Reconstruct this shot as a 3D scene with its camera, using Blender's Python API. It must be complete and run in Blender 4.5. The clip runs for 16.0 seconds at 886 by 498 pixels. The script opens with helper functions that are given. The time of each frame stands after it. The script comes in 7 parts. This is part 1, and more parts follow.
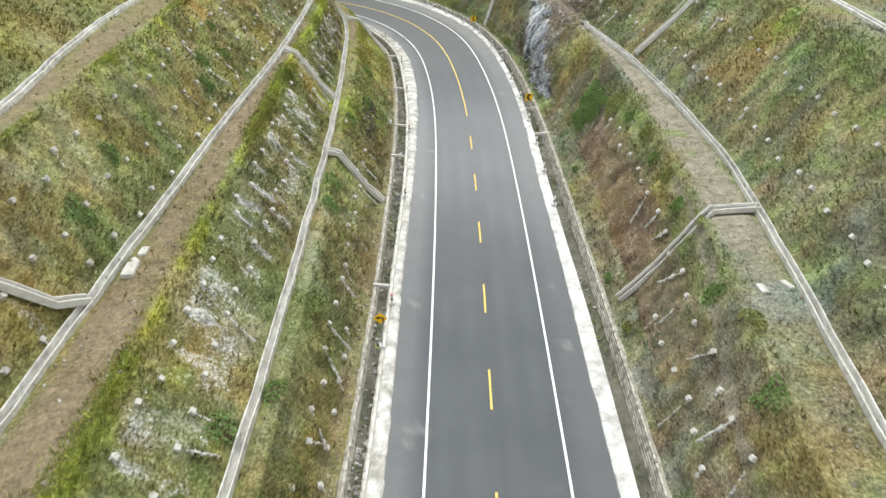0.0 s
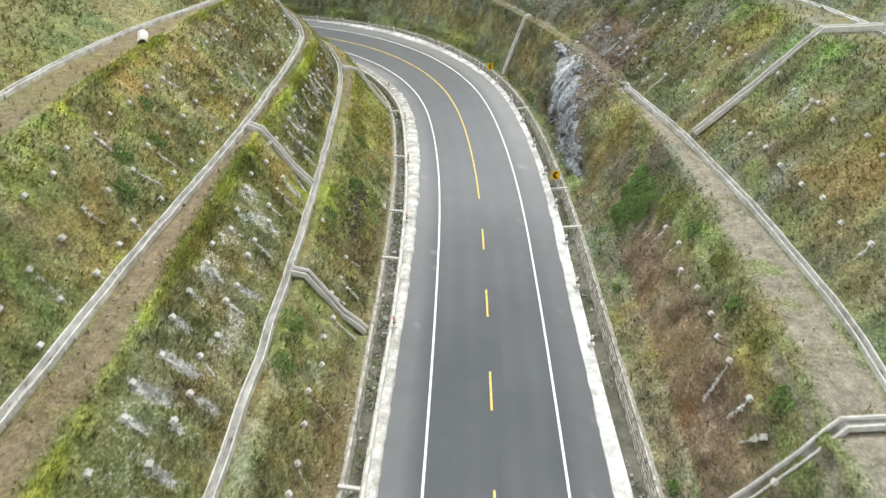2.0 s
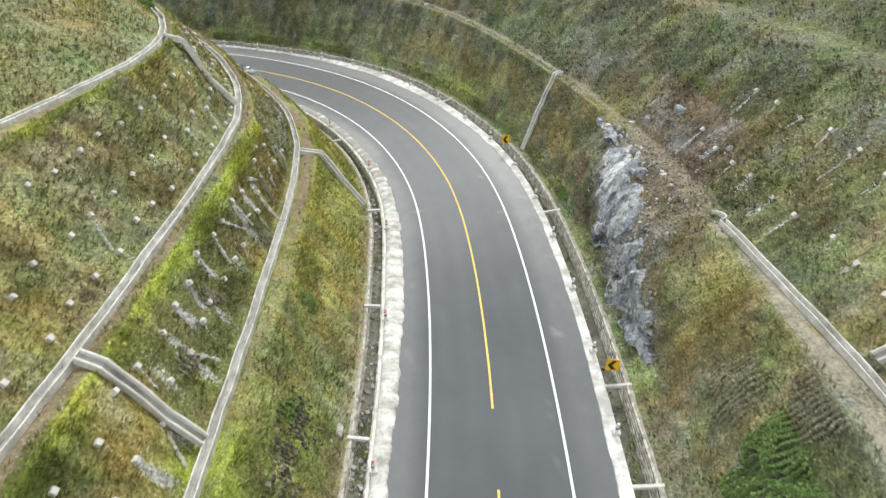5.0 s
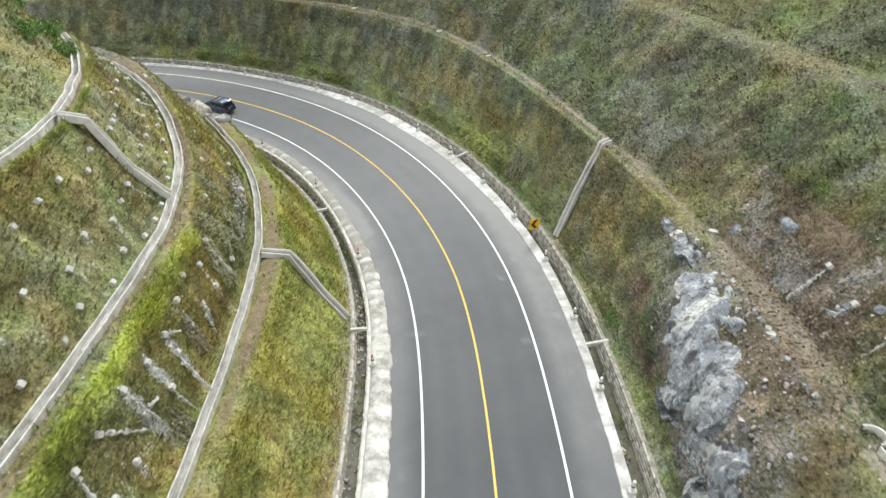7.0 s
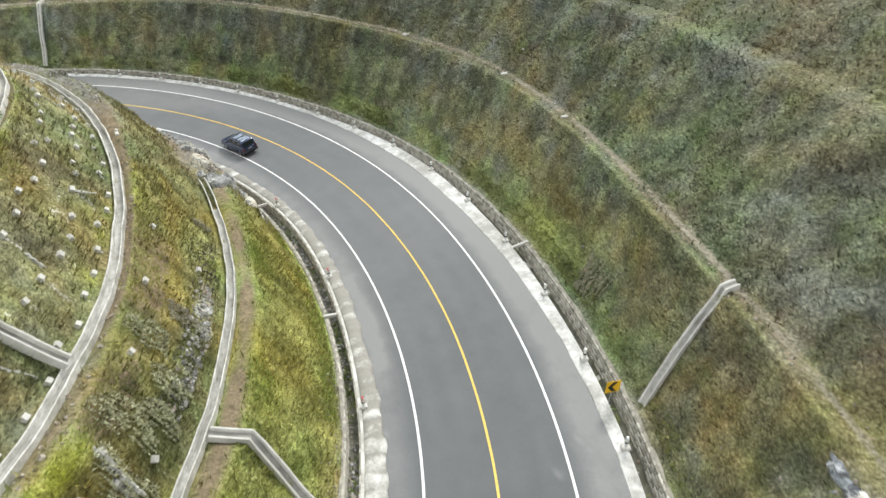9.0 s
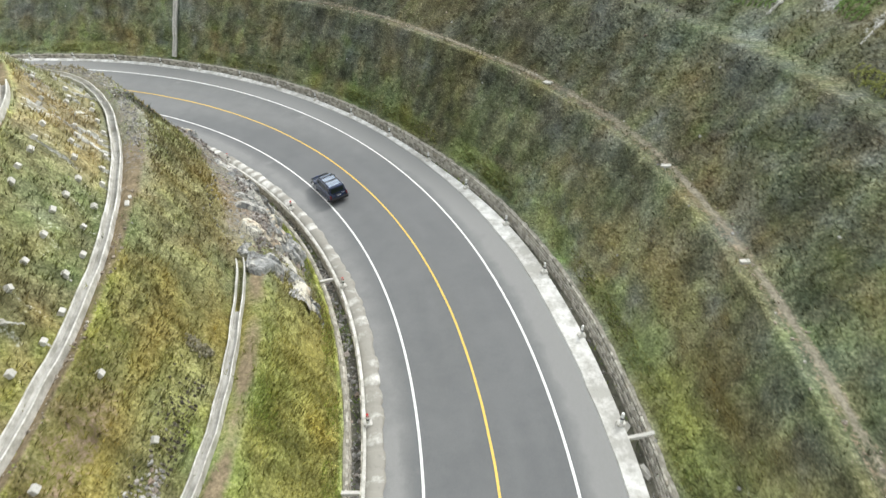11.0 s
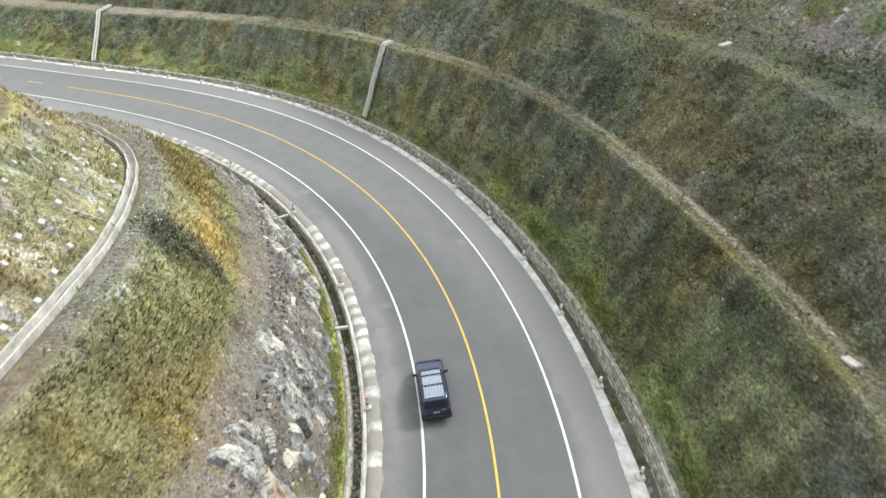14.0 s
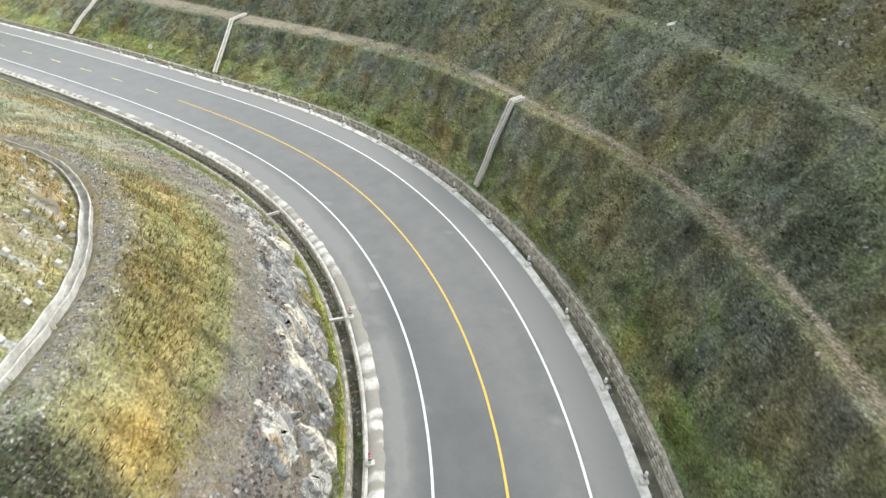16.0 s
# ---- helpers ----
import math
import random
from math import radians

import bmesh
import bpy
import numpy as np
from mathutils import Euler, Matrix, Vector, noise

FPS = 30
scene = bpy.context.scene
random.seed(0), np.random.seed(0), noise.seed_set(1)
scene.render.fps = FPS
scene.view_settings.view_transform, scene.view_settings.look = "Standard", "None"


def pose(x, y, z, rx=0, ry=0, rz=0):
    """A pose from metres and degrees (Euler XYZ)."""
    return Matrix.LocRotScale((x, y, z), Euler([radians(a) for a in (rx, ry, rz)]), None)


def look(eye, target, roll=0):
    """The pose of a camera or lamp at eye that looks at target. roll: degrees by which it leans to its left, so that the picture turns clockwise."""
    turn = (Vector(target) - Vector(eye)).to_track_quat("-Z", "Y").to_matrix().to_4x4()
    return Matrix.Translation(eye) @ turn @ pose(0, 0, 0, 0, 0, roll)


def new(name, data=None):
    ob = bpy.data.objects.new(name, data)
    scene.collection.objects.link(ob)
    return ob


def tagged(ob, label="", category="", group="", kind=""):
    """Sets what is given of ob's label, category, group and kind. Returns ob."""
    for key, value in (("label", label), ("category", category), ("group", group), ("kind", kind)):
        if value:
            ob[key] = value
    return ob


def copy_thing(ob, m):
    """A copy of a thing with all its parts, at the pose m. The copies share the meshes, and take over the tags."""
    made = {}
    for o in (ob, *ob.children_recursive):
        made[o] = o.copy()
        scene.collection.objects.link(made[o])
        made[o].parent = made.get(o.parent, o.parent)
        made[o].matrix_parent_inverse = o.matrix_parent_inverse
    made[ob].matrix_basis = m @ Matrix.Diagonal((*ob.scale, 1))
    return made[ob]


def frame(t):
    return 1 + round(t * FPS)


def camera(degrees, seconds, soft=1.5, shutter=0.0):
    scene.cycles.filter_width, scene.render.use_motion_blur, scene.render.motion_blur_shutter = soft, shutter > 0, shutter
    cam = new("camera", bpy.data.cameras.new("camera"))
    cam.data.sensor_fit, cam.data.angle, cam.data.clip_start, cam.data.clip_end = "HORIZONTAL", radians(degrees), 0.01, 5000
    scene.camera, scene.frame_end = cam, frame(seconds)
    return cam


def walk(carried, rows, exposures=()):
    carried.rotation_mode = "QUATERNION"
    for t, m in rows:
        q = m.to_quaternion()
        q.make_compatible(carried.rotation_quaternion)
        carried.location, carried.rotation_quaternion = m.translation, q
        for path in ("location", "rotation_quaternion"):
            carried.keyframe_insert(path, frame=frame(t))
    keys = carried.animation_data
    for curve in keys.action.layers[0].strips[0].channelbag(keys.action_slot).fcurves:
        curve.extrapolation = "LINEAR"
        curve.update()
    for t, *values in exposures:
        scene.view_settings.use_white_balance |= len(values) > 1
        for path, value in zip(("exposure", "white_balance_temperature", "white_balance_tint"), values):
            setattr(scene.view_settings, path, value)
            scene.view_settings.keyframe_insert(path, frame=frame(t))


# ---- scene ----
cam = camera(69.1, 16.0, soft=1.45, shutter=0.3)
METRES, EYE, TILT, LEAN, TURN = 150.0, 47.0, -37.75, 0.0, 0.0
ROWS = [
    (0.0, 0.0, 0.0, 0.0, -0.0, 0.0, 0.0),
    (0.5, 0.0019, 0.0233, 0.0151, 0.37, 0.59, -0.31),
    (1.0, 0.0039, 0.0475, 0.0306, 0.75, 1.07, -0.6),
    (1.5, 0.0054, 0.0727, 0.047, 1.08, 1.37, -0.87),
    (2.0, 0.0065, 0.0988, 0.0649, 1.35, 1.39, -1.09),
    (2.5, 0.0081, 0.1257, 0.0827, 1.65, 1.39, -1.33),
    (3.0, 0.0083, 0.1522, 0.1014, 1.77, 1.25, -1.43),
    (3.5, 0.008, 0.1785, 0.1201, 1.79, 0.99, -1.45),
    (4.0, 0.0074, 0.205, 0.1377, 1.78, 0.93, -1.44),
    (6.5, 0.0045, 0.3346, 0.2273, 2.6, 0.01, -2.1),
    (7.0, 0.0047, 0.3609, 0.2447, 3.35, -0.19, -2.67),
    (7.5, 0.0034, 0.3868, 0.2618, 4.1, -0.36, -3.2),
    (8.0, 0.0008, 0.4128, 0.2786, 4.89, -0.62, -3.8),
    (8.5, 0.0006, 0.4393, 0.2949, 6.38, -0.83, -4.89),
    (9.0, 0.0004, 0.4653, 0.3119, 8.83, -1.33, -6.75),
    (11.5, -0.0214, 0.5917, 0.3914, 25.51, -5.64, -18.47),
    (12.0, -0.0304, 0.6165, 0.4058, 29.33, -6.54, -20.73),
    (12.5, -0.041, 0.6416, 0.4201, 33.21, -7.32, -22.94),
    (13.0, -0.0531, 0.6667, 0.4341, 37.37, -8.23, -25.14),
    (13.5, -0.069, 0.6906, 0.4481, 41.55, -9.56, -27.16),
    (14.0, -0.0883, 0.7137, 0.4609, 45.63, -11.16, -28.99),
    (14.5, -0.1098, 0.7359, 0.4732, 49.75, -12.92, -30.6),
    (15.0, -0.1328, 0.7561, 0.4846, 53.88, -14.92, -32.06),
    (15.5, -0.1578, 0.7745, 0.4949, 58.05, -17.02, -33.39),
    (16.0, -0.1845, 0.7916, 0.5042, 62.37, -19.34, -34.6),
]
walk(cam, [(t, pose(0, 0, EYE, TILT, LEAN, TURN) @ pose(METRES * x, METRES * y, METRES * z, 90 + pitch, roll, yaw)) for t, x, y, z, yaw, pitch, roll in ROWS])

# ---- light: bright overcast, a veiled sun ahead of the first leg ----
SUN_AZ, SUN_EL = radians(84), radians(46)      # from +x towards +y
world = bpy.data.worlds.new("sky")
scene.world = world
world.use_nodes = True
wn = world.node_tree.nodes
sky = wn.new("ShaderNodeTexSky")
sky.sky_type = "NISHITA"
sky.sun_disc = False
sky.sun_elevation, sky.sun_rotation = SUN_EL, math.pi / 2 - SUN_AZ
sky.altitude, sky.air_density, sky.dust_density = 2600, 1.0, 4.0
cloud = wn.new("ShaderNodeMixRGB")
cloud.inputs[0].default_value = 0.72
cloud.inputs[2].default_value = (9.1, 9.4, 9.3, 1)
world.node_tree.links.new(sky.outputs[0], cloud.inputs[1])
world.node_tree.links.new(cloud.outputs[0], wn["Background"].inputs[0])
wn["Background"].inputs[1].default_value = 0.19
sun_data = bpy.data.lights.new("sun", "SUN")
sun_data.energy, sun_data.angle, sun_data.color = 2.5, radians(14), (1.0, 0.985, 0.93)
sun = new("sun", sun_data)
sun.matrix_world = look((0, 0, 0), (-math.cos(SUN_AZ) * math.cos(SUN_EL), -math.sin(SUN_AZ) * math.cos(SUN_EL), -math.sin(SUN_EL)))
scene.view_settings.exposure = 0.0



# ---- materials ----
class Nodes:
    """A small helper for node materials."""

    def __init__(self, name, rough=0.9, metal=0.0, spec=0.3):
        self.mat = bpy.data.materials.new(name)
        self.mat.use_nodes = True
        self.tree = self.mat.node_tree
        self.bsdf = self.tree.nodes["Principled BSDF"]
        self.bsdf.inputs["Roughness"].default_value = rough
        self.bsdf.inputs["Metallic"].default_value = metal
        self.bsdf.inputs["Specular IOR Level"].default_value = spec
        self.coord = self.tree.nodes.new("ShaderNodeTexCoord").outputs["Object"]

    def link(self, a, b):
        self.tree.links.new(a, b)

    def noise(self, scale, detail=4, rough=0.6, stretch=None, kind="fac", offset=0.0):
        n = self.tree.nodes.new("ShaderNodeTexNoise")
        n.inputs["Scale"].default_value, n.inputs["Detail"].default_value, n.inputs["Roughness"].default_value = scale, detail, rough
        if stretch or offset:
            m = self.tree.nodes.new("ShaderNodeMapping")
            m.inputs["Scale"].default_value = stretch or (1, 1, 1)
            m.inputs["Location"].default_value = (offset, offset * 0.7, offset * 1.3)
            self.link(self.coord, m.inputs[0])
            self.link(m.outputs[0], n.inputs["Vector"])
        else:
            self.link(self.coord, n.inputs["Vector"])
        return n.outputs["Fac" if kind == "fac" else "Color"]

    def voronoi(self, scale, out="Distance"):
        n = self.tree.nodes.new("ShaderNodeTexVoronoi")
        n.inputs["Scale"].default_value = scale
        self.link(self.coord, n.inputs["Vector"])
        return n.outputs[out]

    def ramp(self, fac, stops):
        n = self.tree.nodes.new("ShaderNodeValToRGB")
        while len(n.color_ramp.elements) < len(stops):
            n.color_ramp.elements.new(0.5)
        for e, (at, c) in zip(n.color_ramp.elements, stops):
            e.position, e.color = at, (c, c, c, 1) if isinstance(c, (int, float)) else (*c, 1)
        self.link(fac, n.inputs[0])
        return n.outputs[0]

    def mix(self, fac, a, b, blend="MIX"):
        n = self.tree.nodes.new("ShaderNodeMixRGB")
        n.blend_type = blend
        for sock, v in zip(n.inputs, (fac, a, b)):
            if isinstance(v, (int, float)):
                sock.default_value = v if sock.type == "VALUE" else (v, v, v, 1)
            elif isinstance(v, tuple):
                sock.default_value = (*v, 1)
            else:
                self.link(v, sock)
        return n.outputs[0]

    def maths(self, op, a, b=0.0):
        n = self.tree.nodes.new("ShaderNodeMath")
        n.operation = op
        for sock, v in zip(n.inputs, (a, b)):
            if isinstance(v, (int, float)):
                sock.default_value = v
            else:
                self.link(v, sock)
        return n.outputs[0]

    def attr(self, name):
        n = self.tree.nodes.new("ShaderNodeAttribute")
        n.attribute_name = name
        s = self.tree.nodes.new("ShaderNodeSeparateColor")
        self.link(n.outputs["Color"], s.inputs[0])
        return n.outputs["Color"], s.outputs[0], s.outputs[1], s.outputs[2]

    def random(self):
        return self.tree.nodes.new("ShaderNodeObjectInfo").outputs["Random"]

    def island(self):
        return self.tree.nodes.new("ShaderNodeNewGeometry").outputs["Random Per Island"]

    def bump(self, height, strength=0.5, distance=0.05):
        n = self.tree.nodes.new("ShaderNodeBump")
        n.inputs["Strength"].default_value, n.inputs["Distance"].default_value = strength, distance
        self.link(height, n.inputs["Height"])
        self.link(n.outputs[0], self.bsdf.inputs["Normal"])

    def done(self, colour, rough=None):
        if isinstance(colour, tuple):
            self.bsdf.inputs["Base Color"].default_value = (*colour, 1)
        else:
            self.link(colour, self.bsdf.inputs["Base Color"])
        if rough is not None:
            self.link(rough, self.bsdf.inputs["Roughness"])
        return self.mat


def plain(name, colour, rough=0.6, metal=0.0, vary=0.15, scale=6.0, spec=0.4):
    """Paint, plastic or metal with a little uneven tone."""
    m = Nodes(name, rough, metal, spec)
    dark = tuple(c * (1 - vary) for c in colour)
    return m.done(m.mix(m.ramp(m.noise(scale), [(0.35, 0.0), (0.65, 1.0)]), dark, colour))


def asphalt():
    m = Nodes("asphalt", 0.7, 0, 0.4)
    col, lane, edge, patch = m.attr("cover")
    base = m.mix(m.ramp(m.noise(0.12, 5), [(0.35, 0.0), (0.65, 1.0)]), (0.086, 0.092, 0.098), (0.106, 0.112, 0.118))
    base = m.mix(m.maths("MULTIPLY", m.maths("MULTIPLY", lane, m.ramp(m.noise(0.2, 3, offset=8), [(0.35, 0.0), (0.65, 1.0)])), 0.35), base, (0.145, 0.15, 0.155))
    # edge: pale dust on the shoulders, plus the bend's sheen painted into the base
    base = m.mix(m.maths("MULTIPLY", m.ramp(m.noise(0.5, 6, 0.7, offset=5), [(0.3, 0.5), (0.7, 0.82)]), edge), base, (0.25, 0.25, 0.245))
    base = m.mix(m.ramp(patch, [(0.0, 0.0), (1.0, 0.8)]), base, (0.085, 0.089, 0.095))
    grain = m.noise(28, 3, 0.7)
    base = m.mix(0.5, base, m.ramp(grain, [(0.3, 0.35), (0.7, 0.68)]), "OVERLAY")
    m.bump(grain, 0.25, 0.01)
    face = m.tree.nodes.new("ShaderNodeLayerWeight")
    face.inputs["Blend"].default_value = 0.5
    return m.done(base, m.ramp(face.outputs["Facing"], [(0.34, 0.9), (0.66, 0.28)]))


def line_paint(name, colour):
    m = Nodes(name, 0.6)
    worn = m.ramp(m.noise(5, 6, 0.75), [(0.34, 0.0), (0.44, 1.0)])
    return m.done(m.mix(worn, tuple(c * 0.6 for c in colour), colour))


def whitewash(name, white, stained, amount):
    m = Nodes(name, 0.9)
    dirt = m.attr("cover")[1]
    fac = m.ramp(m.maths("ADD", m.noise(0.9, 7, 0.72), m.maths("MULTIPLY", dirt, 0.5)), [(amount - 0.14, 0.0), (amount + 0.12, 1.0)])
    c = m.mix(fac, white, stained)
    c = m.mix(m.ramp(m.noise(4, 5, 0.7, offset=3), [(0.55, 0.0), (0.75, 0.6)]), c, tuple(x * 0.55 for x in stained))
    m.bump(m.noise(7, 5), 0.6, 0.03)
    return m.done(c)


def concrete(name, light, dark, scale=1.2, bump=0.4):
    m = Nodes(name, 0.9)
    c = m.mix(m.ramp(m.noise(scale, 7, 0.7), [(0.35, 0.0), (0.66, 1.0)]), dark, light)
    c = m.mix(m.ramp(m.noise(scale * 7, 4, 0.7, offset=9), [(0.5, 0.0), (0.8, 0.55)]), c, tuple(x * 0.6 for x in dark))
    m.bump(m.noise(scale * 9, 5), bump, 0.02)
    return m.done(c)


def ground_material(name, bare):
    """Thin grass over cut earth. tint: plants and soil, with some slope shade in it. cover: fresh grass, bare track,
    exposed rock. tone: brown soil, slope streaks, pale wash.
    """
    m = Nodes(name, 1.0, 0, 0.1)
    c = m.attr("tint")[0]
    col, fresh, bare_a, rock = m.attr("cover")
    tcol, brown_a, streak_a, wash_a = m.attr("tone")
    mid = m.noise(1.1, 6, 0.7, offset=4)
    fine = m.noise(6.5, 6, 0.75, offset=11)
    grit = m.noise(2.6, 8, 0.8, offset=60)
    wide = m.maths("ADD", m.maths("MULTIPLY", m.maths("SUBTRACT", grit, 0.5), 1.6), m.maths("MULTIPLY", m.maths("SUBTRACT", fine, 0.5), 1.4))
    c = m.mix(m.ramp(fine, [(0.52, 0.0), (0.7, 0.5)]), c, (0.36, 0.33, 0.205))
    c = m.mix(m.ramp(m.noise(4.0, 7, 0.8, offset=71), [(0.55, 0.0), (0.68, 0.5)]), c, (0.06, 0.065, 0.03))
    earth = m.mix(m.ramp(m.noise(1.7, 6, 0.7, offset=33), [(0.35, 0.0), (0.68, 1.0)]), (0.145, 0.1, 0.07), (0.3, 0.217, 0.15))
    c = m.mix(m.ramp(m.maths("ADD", brown_a, wide), [(0.35, 0.0), (0.6, 0.95)]), c, earth)
    b = m.ramp(m.maths("ADD", bare_a, m.maths("MULTIPLY", wide, 0.6)), [(0.22, 0.0), (0.75, 1.0)])
    soil = m.mix(m.ramp(m.noise(2.2, 7, 0.75, offset=30), [(0.35, 0.0), (0.68, 1.0)]), tuple(x * 0.8 for x in bare), tuple(x * 1.4 for x in bare))
    c = m.mix(b, c, soil)
    wash = m.mix(m.ramp(m.noise(3.0, 7, 0.8, offset=44), [(0.38, 0.0), (0.62, 1.0)]), (0.25, 0.235, 0.2), (0.6, 0.59, 0.56))
    c = m.mix(m.ramp(m.maths("ADD", wash_a, wide), [(0.42, 0.0), (0.7, 0.8)]), c, wash)
    stone = m.ramp(m.noise(1.1, 8, 0.8, offset=40), [(0.32, (0.1, 0.095, 0.09)), (0.47, (0.23, 0.22, 0.2)), (0.55, (0.26, 0.2, 0.15)), (0.64, (0.42, 0.41, 0.39)), (0.8, (0.58, 0.57, 0.54))])
    c = m.mix(m.ramp(m.maths("ADD", rock, wide), [(0.36, 0.0), (0.55, 1.0)]), c, stone)
    c = m.mix(m.maths("SUBTRACT", 1.0, m.maths("MULTIPLY", b, 0.7)), c, m.ramp(grit, [(0.3, 0.55), (0.72, 1.6)]), "MULTIPLY")
    c = m.mix(m.maths("SUBTRACT", 1.0, m.maths("MULTIPLY", b, 0.5)), c, m.ramp(fine, [(0.34, 0.42), (0.66, 1.8)]), "MULTIPLY")
    c = m.mix(1.0, c, m.ramp(mid, [(0.3, 0.78), (0.7, 1.3)]), "MULTIPLY")
    c = m.mix(1.0, c, m.ramp(streak_a, [(0.0, 0.6), (1.0, 1.45)]), "MULTIPLY")
    calm = m.maths("SUBTRACT", 1.0, m.maths("MULTIPLY", b, 0.75))
    c = m.mix(1.0, c, (0.735, 0.765, 0.8), "MULTIPLY")
    m.bump(m.maths("MULTIPLY", m.maths("ADD", m.maths("MULTIPLY", grit, 1.6), fine), calm), 0.55, 0.12)
    return m.done(c)


def blade_material(name):
    m = Nodes(name, 0.8, 0, 0.15)
    col = m.attr("tint")[0]
    r = m.island()
    c = m.mix(1.0, col, m.ramp(r, [(0.0, 0.55), (0.75, 1.1), (1.0, 1.55)]), "MULTIPLY")
    return m.done(c)


ASPHALT = asphalt()
WHITE_LINE = line_paint("white_line_paint", (0.82, 0.82, 0.8))
PALE_LINE = line_paint("pale_yellow_paint", (0.82, 0.68, 0.36))
YELLOW_LINE = line_paint("yellow_line_paint", (0.8, 0.55, 0.13))
APRON_LEFT = whitewash("whitewashed_mortar", (0.74, 0.73, 0.69), (0.33, 0.315, 0.28), 0.54)
APRON_RIGHT = whitewash("whitewashed_kerb", (0.76, 0.755, 0.73), (0.4, 0.39, 0.36), 0.53)
CONCRETE = concrete("gutter_concrete", (0.82, 0.805, 0.76), (0.4, 0.385, 0.34), 0.9)
MASONRY = concrete("rubble_masonry", (0.5, 0.47, 0.4), (0.22, 0.205, 0.165), 2.2, 0.9)
CHANNEL_BED = concrete("silted_channel_bed", (0.4, 0.39, 0.36), (0.13, 0.125, 0.105), 0.35)
PALE_CONCRETE = concrete("pale_concrete", (0.74, 0.72, 0.68), (0.55, 0.53, 0.49))
DITCH_FLOOR = concrete("wet_ditch_floor", (0.22, 0.21, 0.165), (0.07, 0.07, 0.052), 0.5)
GROUND_LEFT = ground_material("thin_grass_left", (0.25, 0.192, 0.118))
GROUND_RIGHT = ground_material("thin_grass_right", (0.3, 0.262, 0.192))
BLADES = blade_material("grass_blades")


# ---- the road's line: curvature and height along the stations ----
KAPPA_S = (0, 60, 75, 90, 105, 125, 150, 175, 200, 215, 230, 250, 300)
KAPPA = (0, .00103, .00431, .00512, .01717, .01219, .01452, .01474, .01329, .01368, .0081, .00262, .0002)
Z_S = np.array([0, 40, 80, 120, 160, 200, 240, 300.0])
Z_H = np.array([16.02, 13.39, 10.82, 8.14, 4.11, 1.13, -0.96, -3.08])
S0, S1, DS = -60.0, 380.0, 0.25
STA = np.arange(S0, S1 + DS, DS)


def hermite(xs, ys, s):
    m = np.gradient(ys, xs)
    i = np.clip(np.searchsorted(xs, s) - 1, 0, len(xs) - 2)
    d = xs[i + 1] - xs[i]
    t = (s - xs[i]) / d
    inside = (2*t**3 - 3*t**2 + 1) * ys[i] + (t**3 - 2*t**2 + t) * d * m[i] + (-2*t**3 + 3*t**2) * ys[i + 1] + (t**3 - t**2) * d * m[i + 1]
    return np.where(s < xs[0], ys[0] + (s - xs[0]) * m[0], np.where(s > xs[-1], ys[-1] + (s - xs[-1]) * m[-1], inside))


_k = np.where((STA < 0) | (STA > 300), 0, np.interp(STA, KAPPA_S, KAPPA))
_i0 = int(np.argmin(abs(STA)))
_h = np.concatenate(([0], np.cumsum((_k[1:] + _k[:-1]) / 2 * DS)))
HEAD = _h - _h[_i0] + radians(88.71)
_hm = (HEAD[1:] + HEAD[:-1]) / 2
_x, _y = np.concatenate(([0], np.cumsum(np.cos(_hm) * DS))), np.concatenate(([0], np.cumsum(np.sin(_hm) * DS)))
LINE = np.stack([_x - _x[_i0] + 2.52, _y - _y[_i0], hermite(Z_S, Z_H, STA)], 1)


def table(text):
    """A smooth function of the station from 's:value' pairs."""
    xs, ys = np.array([[float(v) for v in w.split(":")] for w in text.split()]).T
    dense = np.interp(STA, xs, ys)
    k = np.exp(-0.5 * (np.arange(-40, 41) * DS / 3.5) ** 2)
    dense = np.convolve(np.pad(dense, 40, mode="edge"), k / k.sum(), mode="valid")
    return lambda s: np.interp(s, STA, dense)


BANK = table("-60:0 78:0 105:.07 212:.07 250:0 380:0")


def at(s, u, h):
    """World places from station, offset to the right and height over the road's middle."""
    s, u, h = np.broadcast_arrays(np.asarray(s, float), np.asarray(u, float), np.asarray(h, float))
    x, y, z = (np.interp(s, STA, LINE[:, i]) for i in range(3))
    a = np.interp(s, STA, HEAD)
    bank = BANK(s) * np.clip(u, -9, 9) * np.clip((15 - abs(u)) / 5, 0, 1)
    return np.stack([x + np.sin(a) * u, y - np.cos(a) * u, z + h + bank], -1)


def heading(s):
    return float(np.interp(s, STA, HEAD))


def wobble(s, seed, size=1.0, amp=1.0):
    """A smooth random line along the stations."""
    r = np.random.default_rng(seed)
    xs = np.arange(S0 - 5, S1 + 5, size)
    return amp * np.interp(s, xs, r.uniform(-1, 1, len(xs)))


_lat = np.random.default_rng(3).uniform(-1, 1, (64, 64, 64)).astype(np.float32)


def vnoise(p, scale):
    """Value noise at places p (n, 3)."""
    q = p / scale
    i = np.floor(q).astype(int)
    f = q - i
    f = f * f * (3 - 2 * f)
    out = 0
    for dx in (0, 1):
        for dy in (0, 1):
            for dz in (0, 1):
                w = np.where(dx, f[..., 0], 1 - f[..., 0]) * np.where(dy, f[..., 1], 1 - f[..., 1]) * np.where(dz, f[..., 2], 1 - f[..., 2])
                out = out + w * _lat[(i[..., 0] + dx) % 64, (i[..., 1] + dy) % 64, (i[..., 2] + dz) % 64]
    return out


